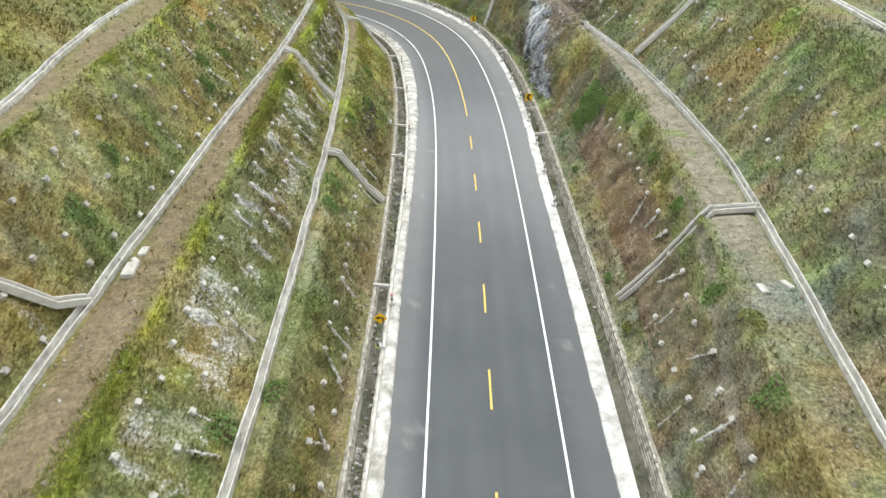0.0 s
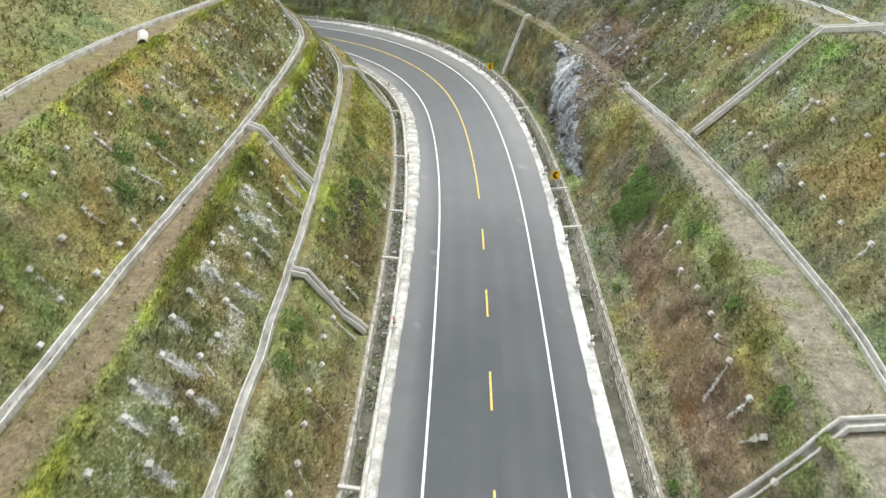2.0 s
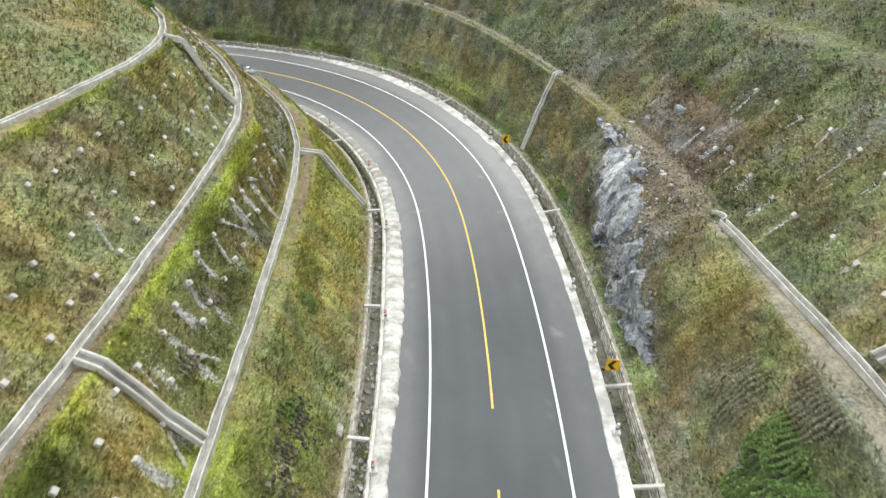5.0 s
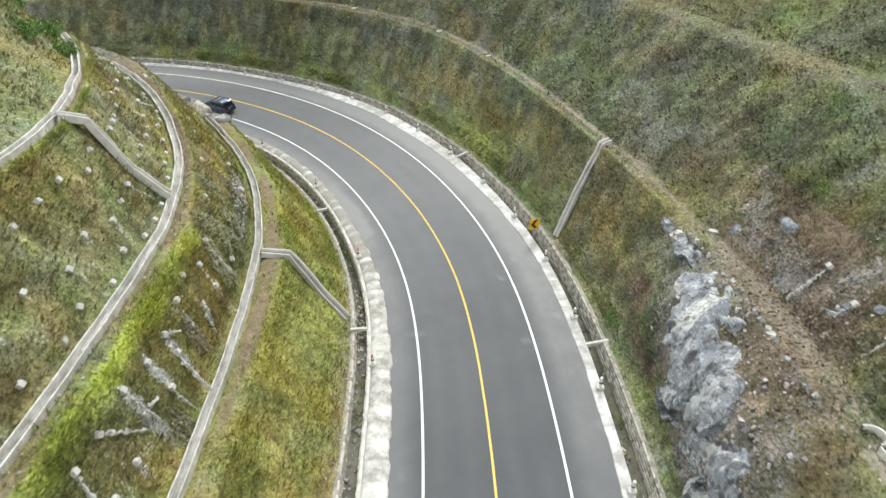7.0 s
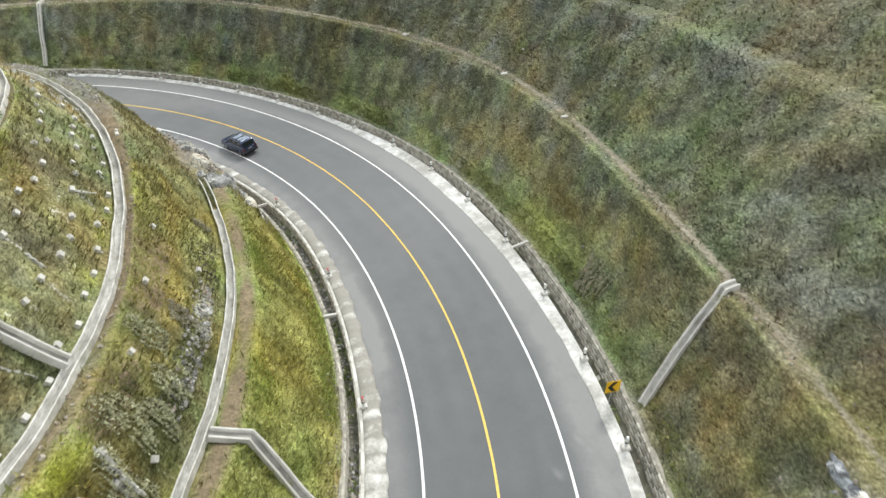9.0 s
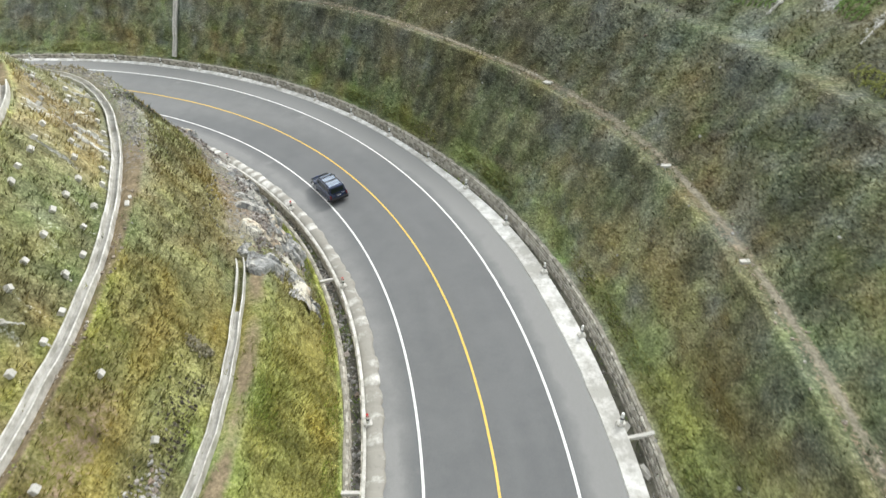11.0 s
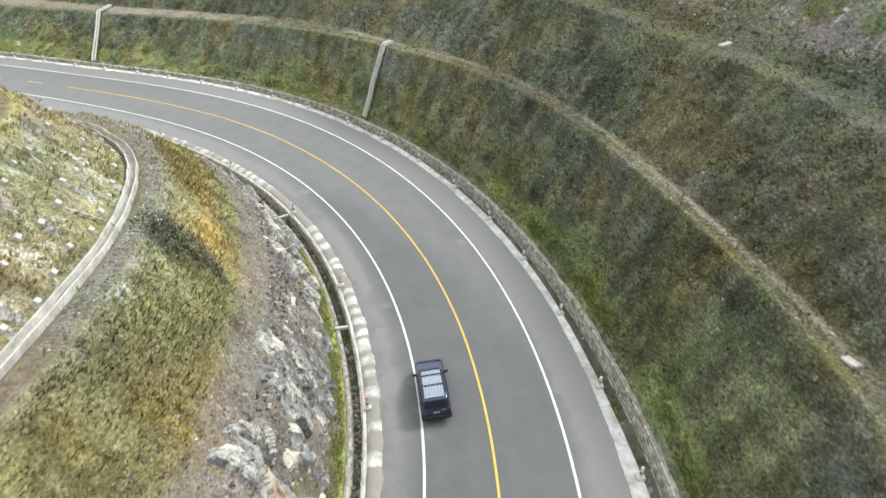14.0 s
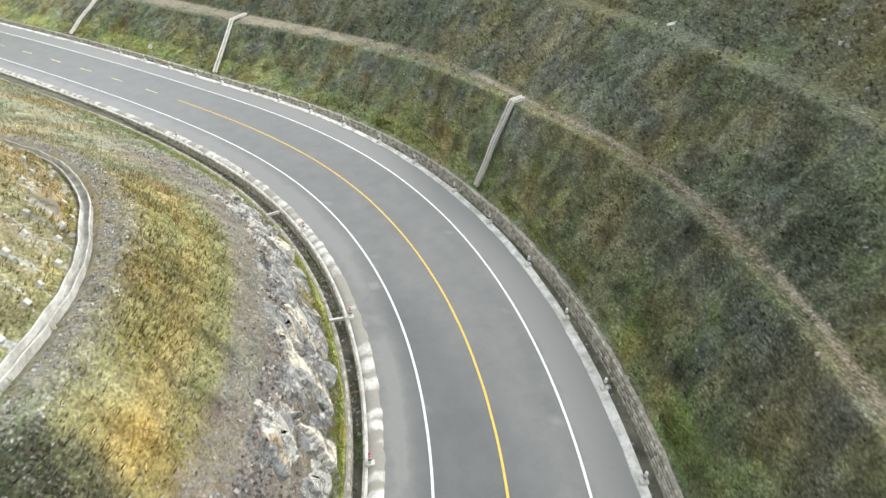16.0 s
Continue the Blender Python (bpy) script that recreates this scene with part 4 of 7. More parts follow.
    brown = win(l_, 2, 2.6) * np.clip((86 - s_) / 20, 0, 1) * 0.2 + win(l_, 4.0, 4.5) * bell(s_, 118, 22) * 0.2 + 0 * s_
    brown = np.maximum(brown, (0.42 + 0.3 * vnoise(P, 2.4)) * win(l_, 4.5, 5.2, 0.2) * win(s_, 98, 127, 4))
    brown = np.maximum(brown, (0.4 + 0.35 * vnoise(P, 2.0)) * win(l_, 2.5, 4.25, 0.25) * win(s_, 138, 236, 5))
    ochre = run_l
    LTONE[:] = [np.stack([brown, ochre, wash], -1)]
    trench = sum(np.exp(-((LU - g(S2)) / 0.52) ** 4) * (S2 < end) for g, end in ((L_G1U, 140), (L_G2U, 232), (L_G3U, 152)))
    trench = np.clip(trench + chute_cut(S2, LU), 0, 1)
    P[..., 2] -= 0.34 * trench
    return P + n * (d * (1 - trench))[..., None], np.stack([fresh * (1 - trench), bare, rock], -1)


def right_ground():
    P = at(S2, RU, RH)
    slope = np.isin(np.floor(RB), (2, 4, 6)) * np.sin(np.pi * (RB % 1)) ** 0.5
    rockface = ((RB >= 1.6) & (RB < 3.1))[None, :] * bell(S2 - 9.0 * (RB - 2)[None, :], 83, 9) ** 0.5
    scree = ((RB >= 2.6) & (RB < 4.0))[None, :] * bell(S2 + 0 * RU, 91, 10)
    rock = rockface * (0.55 + 0.7 * np.clip(vnoise(P, 3.0), -1, 1)) + ((RB > 4.0) & (RB < 4.45))[None, :] * bell(S2, 93, 10) * (0.35 + 0.5 * vnoise(P, 2.0))
    rock = rock + (0.32 + 0.9 * vnoise(P, 3.5)) * win(S2, 150, 182, 8) * win(RB, 6.05, 7.0)[None, :] + 0.15 * win(RB, 3.9, 4.2)[None, :] * win(S2, 84, 96, 4)
    fresh = 0.6 * np.exp(-((RB - 0.9) / 0.9) ** 2)[None, :] * (0.6 + 0.6 * vnoise(P, 4)) * np.clip((S2 - 90) / 25, 0.35, 1) + 0.9 * np.exp(-((RB - 5.0) / 0.1) ** 2)[None, :] * np.clip((95 - S2) / 15, 0, 1)
    fresh = fresh + 0.55 * ((RB > 2.4) & (RB < 3.1))[None, :] * np.clip((80 - S2) / 15, 0, 1) * (0.5 + vnoise(P, 3.5)) + 0.35 * (RB > 4)[None, :] * np.clip((85 - S2) / 20, 0, 1) * (0.4 + vnoise(P, 6))
    track = np.where(S2 < 82, 1.15 * np.clip((S2 - 20) / 16 + 0.3 * vnoise(P, 3.0), 0.2, 1) * win(RB, 3.0, 3.85, 0.22)[None, :] * np.clip(1.0 + 1.1 * vnoise(P, 2.0) + 0.5 * vnoise(P, 0.8), 0.1, 1.2), 0.3 * np.exp(-((RB - 3.6) / 0.2) ** 2)[None, :] + 0 * S2)
    track = track + 0.8 * win(RB, 3.1, 4.0)[None, :] * np.clip((S2 - 222) / 14, 0, 1)
    track = track + (0.75 - 0.25 * np.clip((S2 - 140) / 20, 0, 1)) * win(RB, 3.52, 3.92, 0.14)[None, :] * win(S2, 97, 216, 5) * np.clip(0.95 + 0.6 * vnoise(P, 3.2), 0.3, 1.3)
    bare = track * (0.8 + 0.35 * vnoise(P, 2.5)) + 0.5 * np.clip((150 - S2) / 60, 0.5, 1) * np.exp(-((RB - 5.6) / 0.28) ** 2)[None, :] * (0.8 + 0.4 * vnoise(P, 3.0)) + 0.3 * scree + 0.15 * ((RB > 2.0) & (RB < 2.6))[None, :] * np.clip((75 - S2) / 15, 0, 1) + 0.18 * ((RB > .6) & (RB < 2))[None, :] * np.clip((80 - S2) / 15, 0, 1)
    rut = np.exp(-((RU - RUT_R(S2) - 0.25 * vnoise(P, 1.6)) / 0.24) ** 4) * win(S2, 16, 45, 3)
    bare = np.maximum(bare, 0.6 * rut)
    amp = 0.1 + 0.4 * slope[None, :] * np.clip((S2 - 60) / 40, 0.6, 1)
    rough = vnoise(P, 2.4) * 0.5 + vnoise(P, 1.1) * 0.4 + vnoise(P, 0.55) * 0.35
    crag = 1.6 * np.abs(vnoise(P * np.array([1, 1, 0.5]), 2.6)) + 0.8 * np.abs(vnoise(P, 1.0)) + 0.35 * np.abs(vnoise(P, 0.5)) - 0.8
    d = np.where(rockface > 0.35, crag * 0.3 - 0.1, rough * amp) * np.clip((RB - 0.4) / 0.6, 0, 1)[None, :]
    n = np.cross(np.gradient(P, axis=0), np.gradient(P, axis=1))
    n /= np.linalg.norm(n, axis=-1, keepdims=True) + 1e-9
    n *= np.sign(n[..., 2:3] + 1e-9)
    s_, r_ = S2 + 0 * RU, RB[None, :] + 0 * RU
    ochre = streaks(s_, r_, "right")
    brown = 0.35 * win(r_, 0.6, 2.0, 0.3) * np.clip((80 - s_) / 8, 0, 1) + 0.75 * bell(s_, 97.5, 2.4) * win(r_, 2.1, 2.5) + 0.7 * bell(s_, 93.5, 4) * win(r_, 1.6, 2.2) + win(r_, 1.9, 2.7) * np.clip((66 - s_) / 6, 0, 1) * np.clip((s_ - 22) / 8, 0, 1) * 0.46 + win(r_, 2.2, 4.5) * bell(s_ - 4.0 * (r_ - 2), 84, 10) * 0.6 + win(r_, 3.3, 3.95) * np.clip((s_ - 98) / 6, 0, 1) * 0.4
    wash_r = anchor_wash("right", s_, RU)
    RTONE[:] = [np.stack([brown, ochre, wash_r + 0.4 * win(r_, 6.1, 7.0, 0.2) * win(s_, 132, 178, 8) + win(r_, 4.0, 4.8) * (bell(s_, 86, 14) * 0.16 + 0.1 * np.clip((90 - s_) / 10, 0, 1))], -1)]
    trench = np.clip(np.exp(-((RU - R_G1U(S2)) / 0.52) ** 4) * (S2 < 83) + np.exp(-((RU - R_G2U(S2)) / 0.52) ** 4) * (S2 < 90) + chute_cut(S2, RU), 0, 1)
    P[..., 2] -= 0.34 * trench + 0.16 * rut
    return P + n * (d * (1 - trench))[..., None], np.stack([fresh * (1 - trench), bare, rock], -1)


LTONE, RTONE = [], []
LQ, LCOVER = left_ground()
RQ, RCOVER = right_ground()
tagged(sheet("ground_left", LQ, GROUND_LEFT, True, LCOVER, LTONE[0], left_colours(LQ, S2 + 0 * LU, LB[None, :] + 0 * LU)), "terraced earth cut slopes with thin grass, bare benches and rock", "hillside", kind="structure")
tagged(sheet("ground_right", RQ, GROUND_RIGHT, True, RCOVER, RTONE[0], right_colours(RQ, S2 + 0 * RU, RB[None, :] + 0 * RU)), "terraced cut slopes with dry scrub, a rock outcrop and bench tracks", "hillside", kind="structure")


def on_ground(side, s, u):
    """The place and slope normal of the ground at a station and offset."""
    Q, UU = (LQ, LU) if side == "left" else (RQ, RU)
    i = int(np.clip(round((s - ROWS_S[0]) / ROW_STEP), 1, len(ROWS_S) - 2))
    row = UU[i] if side == "right" else -UU[i]
    v = abs(u)
    j = int(np.clip(np.searchsorted(row, v) - 1, 0, len(row) - 2))
    f = float(np.clip((v - row[j]) / (row[j + 1] - row[j] + 1e-9), 0, 1))
    p = Q[i, j] * (1 - f) + Q[i, j + 1] * f
    a, b = Q[i + 1, j] - Q[i - 1, j], Q[i, min(j + 1, len(row) - 1)] - Q[i, max(j - 1, 0)]
    n = np.cross(a, b)
    n = n / (np.linalg.norm(n) + 1e-9)
    return Vector(p), Vector(n if n[2] > 0 else -n)


# the land beyond the cut, one sheet out to the horizon
def far_ground():
    gx = np.concatenate([np.linspace(-2600, -420, 14), np.arange(-400, 401, 8.0), np.linspace(420, 2600, 14)])
    gy = np.concatenate([np.linspace(-2400, -220, 14), np.arange(-200, 421, 8.0), np.linspace(440, 2800, 14)])
    X, Y = np.meshgrid(gx, gy, indexing="ij")
    near = LINE[::8]
    d2 = (X[..., None] - near[:, 0]) ** 2 + (Y[..., None] - near[:, 1]) ** 2
    k = d2.argmin(-1)
    d = np.sqrt(d2.min(-1))
    base = near[k, 2]
    s_near = STA[::8][k]
    way = HEAD[::8][k]
    right = (X - near[k, 0]) * np.sin(way) - (Y - near[k, 1]) * np.cos(way) > 0
    narrow = 1 - 0.35 * np.clip((s_near - 85) / 40, 0, 1) * np.clip((260 - s_near) / 40, 0, 1)
    rim = np.where(right, R_D2U(s_near) + 40, 62 * narrow + 6)
    top = np.where(right, R_H2(s_near) + 26, L_H3(s_near) + 13)
    h = top - 0.3 - np.clip(rim - 3 - d, 0, 60) * 1.4 + np.clip(d - rim, 0, 500) * 0.06
    P = np.stack([X, Y, base + h], -1)
    P[..., 2] += np.clip((d - 90) / 80, 0, 1) * 9 * vnoise(P * np.array([1, 1, 0]), 60.0)
    return sheet("ground_far", P, GROUND_RIGHT, True, np.zeros(P.shape), np.zeros(P.shape) + np.array([0, 0.5, 0]), patchwork(P / 9.0, TONES_R, (0.15, -0.1, -0.1, -0.15, 0.0, -0.35, -0.6), 5.0, 2.2))


tagged(far_ground(), "scrubby hills beyond the road cut", "hills", kind="structure")

# ---- gutters and chutes ----
def channel(name, pts, label, width=1.1, wall=0.15, rise=0.24, bed_until=None, lift=0.0, category="gutter", bed=None):
    """A concrete U-shaped drain along places pts; two walls, two footings and a silted bed."""
    p = np.asarray(pts, float)
    t = np.gradient(p, axis=0)
    t /= np.linalg.norm(t, axis=1, keepdims=True)
    side = np.cross(t, np.array([0, 0, 1.0]))
    side /= np.linalg.norm(side, axis=1, keepdims=True)
    nup = np.cross(side, t)
    p = p + nup * lift + side * (0.09 * vnoise(p, 3.4) + 0.05 * vnoise(p + 9, 1.3))[:, None]
    k = np.arange(len(p))
    jig = 0.02 * np.sin(k * 1.7) + 0.025 * vnoise(p + 4, 2.1)
    thing = empty(name, Matrix.Translation(Vector(p[0])))
    inv = Matrix.Translation(-Vector(p[0]))

    def strip(piece, prof, mat, m=None):
        cols = np.stack([(p + side * a + nup * b + nup * jig[:, None] * (b > 0))[:m] for a, b in prof], 1)
        ob = sheet(piece, cols, mat, False)
        ob.parent = thing
        ob.matrix_parent_inverse = inv
        return ob

    o, i = width / 2, width / 2 - wall
    for sign in (-1, 1):
        strip("wall", [(sign * o * 1.0, -0.25), (sign * o, rise - 0.02), (sign * (o - 0.03), rise), (sign * (i + 0.03), rise), (sign * i, rise - 0.03), (sign * (i - 0.02), -0.02)], PALE_CONCRETE if category == "chute" else CONCRETE)
    strip("bed", [(-i - 0.02, 0.0), (-i * 0.5, -0.06), (i * 0.5, -0.06), (i + 0.02, 0.0)], bed or CHANNEL_BED, bed_until)
    return tagged(thing, label, category, "drains")


BED_PALE = concrete("clean_channel_bed", (0.56, 0.55, 0.515), (0.2, 0.195, 0.17), 0.35)


def along(s0, s1, u, h, step=1.0):
    s = np.arange(s0, s1 + 0.01, step)
    return at(s, u(s), h(s) + 0.0)


channel("bench_gutter", along(-58, 139.5, L_G1U, lambda s: L_D1H(s) - 0.14), "pale concrete gutter along the lowest grassy bench", 0.54, 0.08, 0.3, bed_until=192, bed=BED_PALE)
channel("bench_gutter", along(-58, 232, L_G2U, lambda s: L_H2(s) - 0.1), "pale concrete gutter along a dirt bench between cut slopes", 0.58, 0.085, 0.3, bed=BED_PALE)
channel("bench_gutter", along(-58, 152, L_G3U, lambda s: L_H3(s) - 0.08), "concrete gutter along the top bench of bare earth", 0.52, 0.085, 0.28)
channel("bench_gutter", along(-58, 82.5, R_G1U, lambda s: R_H1(s) + 0.04), "pale concrete gutter beside a stony bench track", 0.52, 0.085, 0.3, bed=BED_PALE)
channel("bench_gutter", along(-58, 88, R_G2U, R_H2), "concrete gutter on a high grassy bench", 0.7)


def run(*corners, step=0.7):
    """Places along straight runs between (s, u, h) corners."""
    w = [at(*c) for c in corners]
    out = []
    for a, b in zip(w[:-1], w[1:]):
        n = max(2, int(np.linalg.norm(b - a) / step))
        out += [a + (b - a) * f for f in np.arange(n) / n]
    return out + [w[-1]]


def headwall(s, u, radius, h):
    """A curved pale wing wall round the head of a gutter."""
    cols = []
    a = np.linspace(radians(75), radians(265), 14)
    for r, z in ((radius + 0.07, -0.3), (radius + 0.06, 0.28), (radius + 0.04, 0.31), (radius - 0.04, 0.31), (radius - 0.06, 0.28), (radius - 0.07, -0.3)):
        cols.append(at(s + r * np.cos(a - math.pi / 2) * 0.8, u + r * np.sin(a - math.pi / 2), h + z))
    return tagged(sheet("headwall", np.stack(cols, 1), CONCRETE, False), "curved pale concrete wing wall at the head of a gutter", "wall", "drains")


headwall(82.6, float(R_G1U(82.6)) - 0.2, 0.62, float(R_H1(82.6)))

for name, label, corners in CHUTES:
    slim = corners[0][1] > 0 and corners[0][0] > 100
    channel(name, run(*corners), label, 0.54 if slim else 0.64, 0.12, 0.1 if slim else 0.17, lift=0.12 if slim else -0.02, category="chute", bed=BED_PALE if slim else None)

# ---- beams across the ditches, loose pipe ----
def beam(s, u0, u1, h):
    a, b = Vector(at(s, u0, h)), Vector(at(s + 0.1, u1, h + 0.08))
    n = (b - a).length
    m = Matrix.Translation((a + b) / 2) @ (b - a).to_track_quat("X", "Z").to_matrix().to_4x4()
    bm = box_bm(-n / 2, n / 2, -0.11, 0.11, -0.12, 0.12, 0.02)
    me = bpy.data.meshes.new("ditch_beam")
    bm.to_mesh(me)
    bm.free()
    me.materials.append(PALE_CONCRETE)
    ob = new("ditch_beam", me)
    ob.matrix_world = m
    tagged(ob, "short concrete strut spanning the roadside ditch", "beam", "ditch beams")


for s in (38.5, 62, 70.5, 84.0, 100.5, 122, 144.5, 168.5, 190.5, 212):
    beam(s, float(APRON_L(s)) + 0.06, float(DITCH_L(s)) - 0.12, -0.08)
for s in (67.3, 74.8, 96.0, 123.5):
    beam(s, float(APRON_R(s)) - 0.08, float(DITCH_R(s)) + 0.6, 0.06)

pm = bmesh.new()
prof = [(math.cos(a) * r, math.sin(a) * r) for r in (0.42, 0.34) for a in np.linspace(0.15, math.pi - 0.15, 11)]
rows = [[pm.verts.new((x, y, z)) for y, z in prof] for x in (-1.2, -0.4, 0.4, 1.2)]
ring = list(range(11)) + list(range(21, 10, -1))
for r0, r1 in zip(rows[:-1], rows[1:]):
    for a, b in zip(ring, ring[1:] + ring[:1]):
        pm.faces.new((r0[a], r0[b], r1[b], r1[a]))
for r in (rows[0], rows[-1]):
    for a in range(10):
        pm.faces.new((r[a], r[a + 1], r[12 + a], r[11 + a]))
pipe_at, _n = on_ground("left", 69.5, -27.8)
pipe_me = bpy.data.meshes.new("half_pipe")
pm.to_mesh(pipe_me)
pm.free()
pipe_me.materials.append(CONCRETE)
pipe = new("half_pipe", pipe_me)
pipe.matrix_world = Matrix.Translation(pipe_at) @ Matrix.Rotation(radians(112), 4, "Z")
tagged(pipe, "loose pale concrete half pipe lying on the bench", "pipe")


def loose_chunk(side, s, u, size, turn, label="broken pale concrete piece lying on the bench"):
    p, n = on_ground(side, s, u)
    bm = box_bm(-0.5 * size, 0.5 * size, -0.26 * size, 0.26 * size, -0.1 * size, 0.2 * size, 0.03 * size)
    for v in bm.verts:
        v.co += Vector((0.06 * math.sin(9 * v.co.y + turn), 0.05 * math.cos(11 * v.co.x), 0.04 * math.sin(7 * v.co.x + turn))) * size
    me = bpy.data.meshes.new("concrete_chunk")
    bm.to_mesh(me)
    bm.free()
    me.materials.append(CONCRETE)
    ob = new("concrete_chunk", me)
    ob.matrix_world = Matrix.Translation(p) @ n.to_track_quat("Z", "Y").to_matrix().to_4x4() @ Matrix.Rotation(turn, 4, "Z")
    return tagged(ob, label, "rubble", "concrete pieces")


for side, s, u, size, turn in (("right", 151.0, 15.4, 0.75, 0.4), ("right", 137.2, 15.6, 0.65, 1.3), ("right", 128.0, 14.6, 0.6, 0.2), ("right", 155.0, 21.3, 0.5, 0.9), ("right", 172, 23.0, 0.9, 1.9), ("right", 198, 24.6, 0.8, 0.7),
                               ("right", 28.7, 15.7, 0.85, 0.9), ("right", 29.2, 17.2, 0.8, 0.1), ("right", 89.1, 14.7, 0.55, 0.7), ("right", 97.6, 15.4, 0.6, 1.0), ("left", 28.0, -21.1, 1.3, 1.7), ("left", 30.0, -21.0, 0.9, 1.4), ("left", 29.1, -21.15, 0.6, 1.1), ("left", 60.5, -13.3, 0.5, 0.3), ("left", 71.1, -9.5, 0.75, 0.1), ("left", 137.5, -18.6, 0.45, 0.8), ("left", 138.6, -18.5, 0.35, 2.2)):
    loose_chunk(side, s, u, size, turn)

for s, u, size, turn in ((118.6, 0.5, 0.8, 0.3), (120.2, 0.3, 0.6, 1.2), (122.0, 0.6, 0.9, 2.0), (124.8, 0.4, 0.7, 0.8), (126.1, 0.25, 0.5, 1.7), (110.4, 0.4, 0.6, 0.5), (88.3, 0.35, 0.5, 2.4)):
    ob = loose_chunk("right", s, 12.0, size, turn, "broken concrete piece fallen into the ditch")
    ob.matrix_world = road_pose(s, float(APRON_R(s)) + u, -0.9) @ Matrix.Rotation(turn, 4, "Z") @ Matrix.Rotation(0.5, 4, "X")

# ---- soil nail heads ----
def anchor_prototypes():
    block = box_bm(-0.18, 0.18, -0.16, 0.16, -0.12, 0.2, 0.015)
    for v in block.verts:
        v.co.x *= 1 - 0.18 * max(v.co.z, 0) / 0.2
        v.co.y *= 1 - 0.18 * max(v.co.z, 0) / 0.2
    head = bpy.data.meshes.new("anchor_block")
    block.to_mesh(head)
    block.free()
    head.materials.append(BLOCK)
    spills = []
    for k in range(14):
        r = np.random.default_rng(80 + k)
        length = r.uniform(0.9, 2.7)
        vs, fs = [], []
        n = max(5, int(length / 0.1))
        lean, base_w = r.uniform(-0.16, 0.16), r.uniform(0.07, 0.16)
        bulges = 1 + 0.7 * np.sin(np.arange(n) * r.uniform(0.5, 1.1) + r.uniform(0, 6))
        for i in range(n):
            f = i / (n - 1)
            w = base_w * (0.55 + 0.5 * bulges[i]) * (1 + 0.45 * r.uniform(-1, 1)) * (1.2 - 0.8 * f)
            x = 0.04 * r.uniform(-1, 1) + lean * f * length
            sink = r.uniform(-0.085, 0.0) - 0.03 * f
            for c, z in ((-1, -0.1), (-0.6, 0.045), (0.5, 0.05), (1, -0.1)):
                vs.append((x + c * w * r.uniform(0.5, 1.5), -0.1 - f * length, z + sink))
        for i in range(n - 1):
            for c in range(3):
                if c == 1 or r.random() < 0.85:
                    a = i * 4 + c
                    fs.append((a, a + 4, a + 5, a + 1))
        me = bpy.data.meshes.new("mortar_spill")
        me.from_pydata(vs, [], fs)
        me.materials.append(GROUT)
        spills.append(me)
    return head, spills


BLOCK = concrete("anchor_concrete", (0.76, 0.745, 0.7), (0.52, 0.5, 0.46), 2.0)
GROUT = concrete("grout_spill", (0.7, 0.685, 0.64), (0.34, 0.325, 0.28), 4.5, 0.8)
HEAD_MESH, SPILLS = anchor_prototypes()
ANCHOR_SPOTS = []


for side, s, v, label, spill, _, _, _ in SPOTS:
    p, n = on_ground(side, s, v)
    out = Vector(at(s, -10 if side == "left" else 10, 0) - at(s, 0, 0)) * -1
    down = (out - n * out.dot(n)).normalized()
    x = (-down).cross(n).normalized()
    ANCHOR_SPOTS.append((abs(v), Matrix.Translation(p + n * 0.02) @ Matrix((x, -down, n)).transposed().to_4x4(), label, spill))


def place_anchors():
    """The 290 spots nearest to the road are things; the rest is one joined mesh."""
    spots = sorted(ANCHOR_SPOTS, key=lambda a: a[0])
    for _, m, label, spill in spots[:290]:
        ob = new("anchor_block", HEAD_MESH)
        ob.matrix_world = m
        tagged(ob, label, "anchor", "soil anchors")
        if spill is not None:
            sp = new("mortar_spill", SPILLS[spill])
            sp.parent = ob
            tagged(sp, "ragged pale grout run below it")
    vs, fs = [], []
    for _, m, label, spill in spots[290:]:
        for me in (HEAD_MESH,) if spill is None else (HEAD_MESH, SPILLS[spill]):
            base = len(vs)
            vs += [m @ v.co for v in me.vertices]
            fs += [[base + k for k in f.vertices] for f in me.polygons]
    tagged(link_mesh("far_anchor_blocks", vs, fs, GROUT), "rows of pale soil anchor heads on the upper slopes", "anchors", kind="stuff")


place_anchors()

# ---- delineator posts, road signs ----
POST_WHITE = plain("post_white", (0.8, 0.8, 0.78), 0.5)
POST_RED = plain("post_red", (0.5, 0.03, 0.03), 0.5)
BLACK = plain("sign_black", (0.02, 0.02, 0.02), 0.5)
YELLOW = plain("sign_yellow", (0.9, 0.52, 0.01), 0.45, vary=0.06)
STEEL = plain("galvanised_steel", (0.45, 0.46, 0.47), 0.45, 0.8)


def tube_bm(r, z0, z1, n=10, taper=1.0):
    bm = bmesh.new()
    bmesh.ops.create_cone(bm, cap_ends=True, segments=n, radius1=r, radius2=r * taper, depth=z1 - z0)
    bmesh.ops.translate(bm, verts=bm.verts, vec=(0, 0, (z0 + z1) / 2))
    return bm


def delineator(red):
    t = empty("delineator_post", Matrix.Identity(4))
    part("base", box_bm(-0.25, 0.25, -0.2, 0.2, -0.08, 0.2, 0.04), PALE_CONCRETE, t)
    part("post", tube_bm(0.11, 0.18, 0.9, 10, 0.85), POST_WHITE, t)
    part("band", tube_bm(0.112, 0.46, 0.58, 10), BLACK, t, "black band")
    part("cap", tube_bm(0.102, 0.76, 0.95, 10, 0.8), POST_RED if red else POST_WHITE, t, "red cap" if red else "")
    return tagged(t, "slim white delineator post with red cap on concrete foot" if red else "slim white delineator post on a concrete foot", "delineator", "delineators")


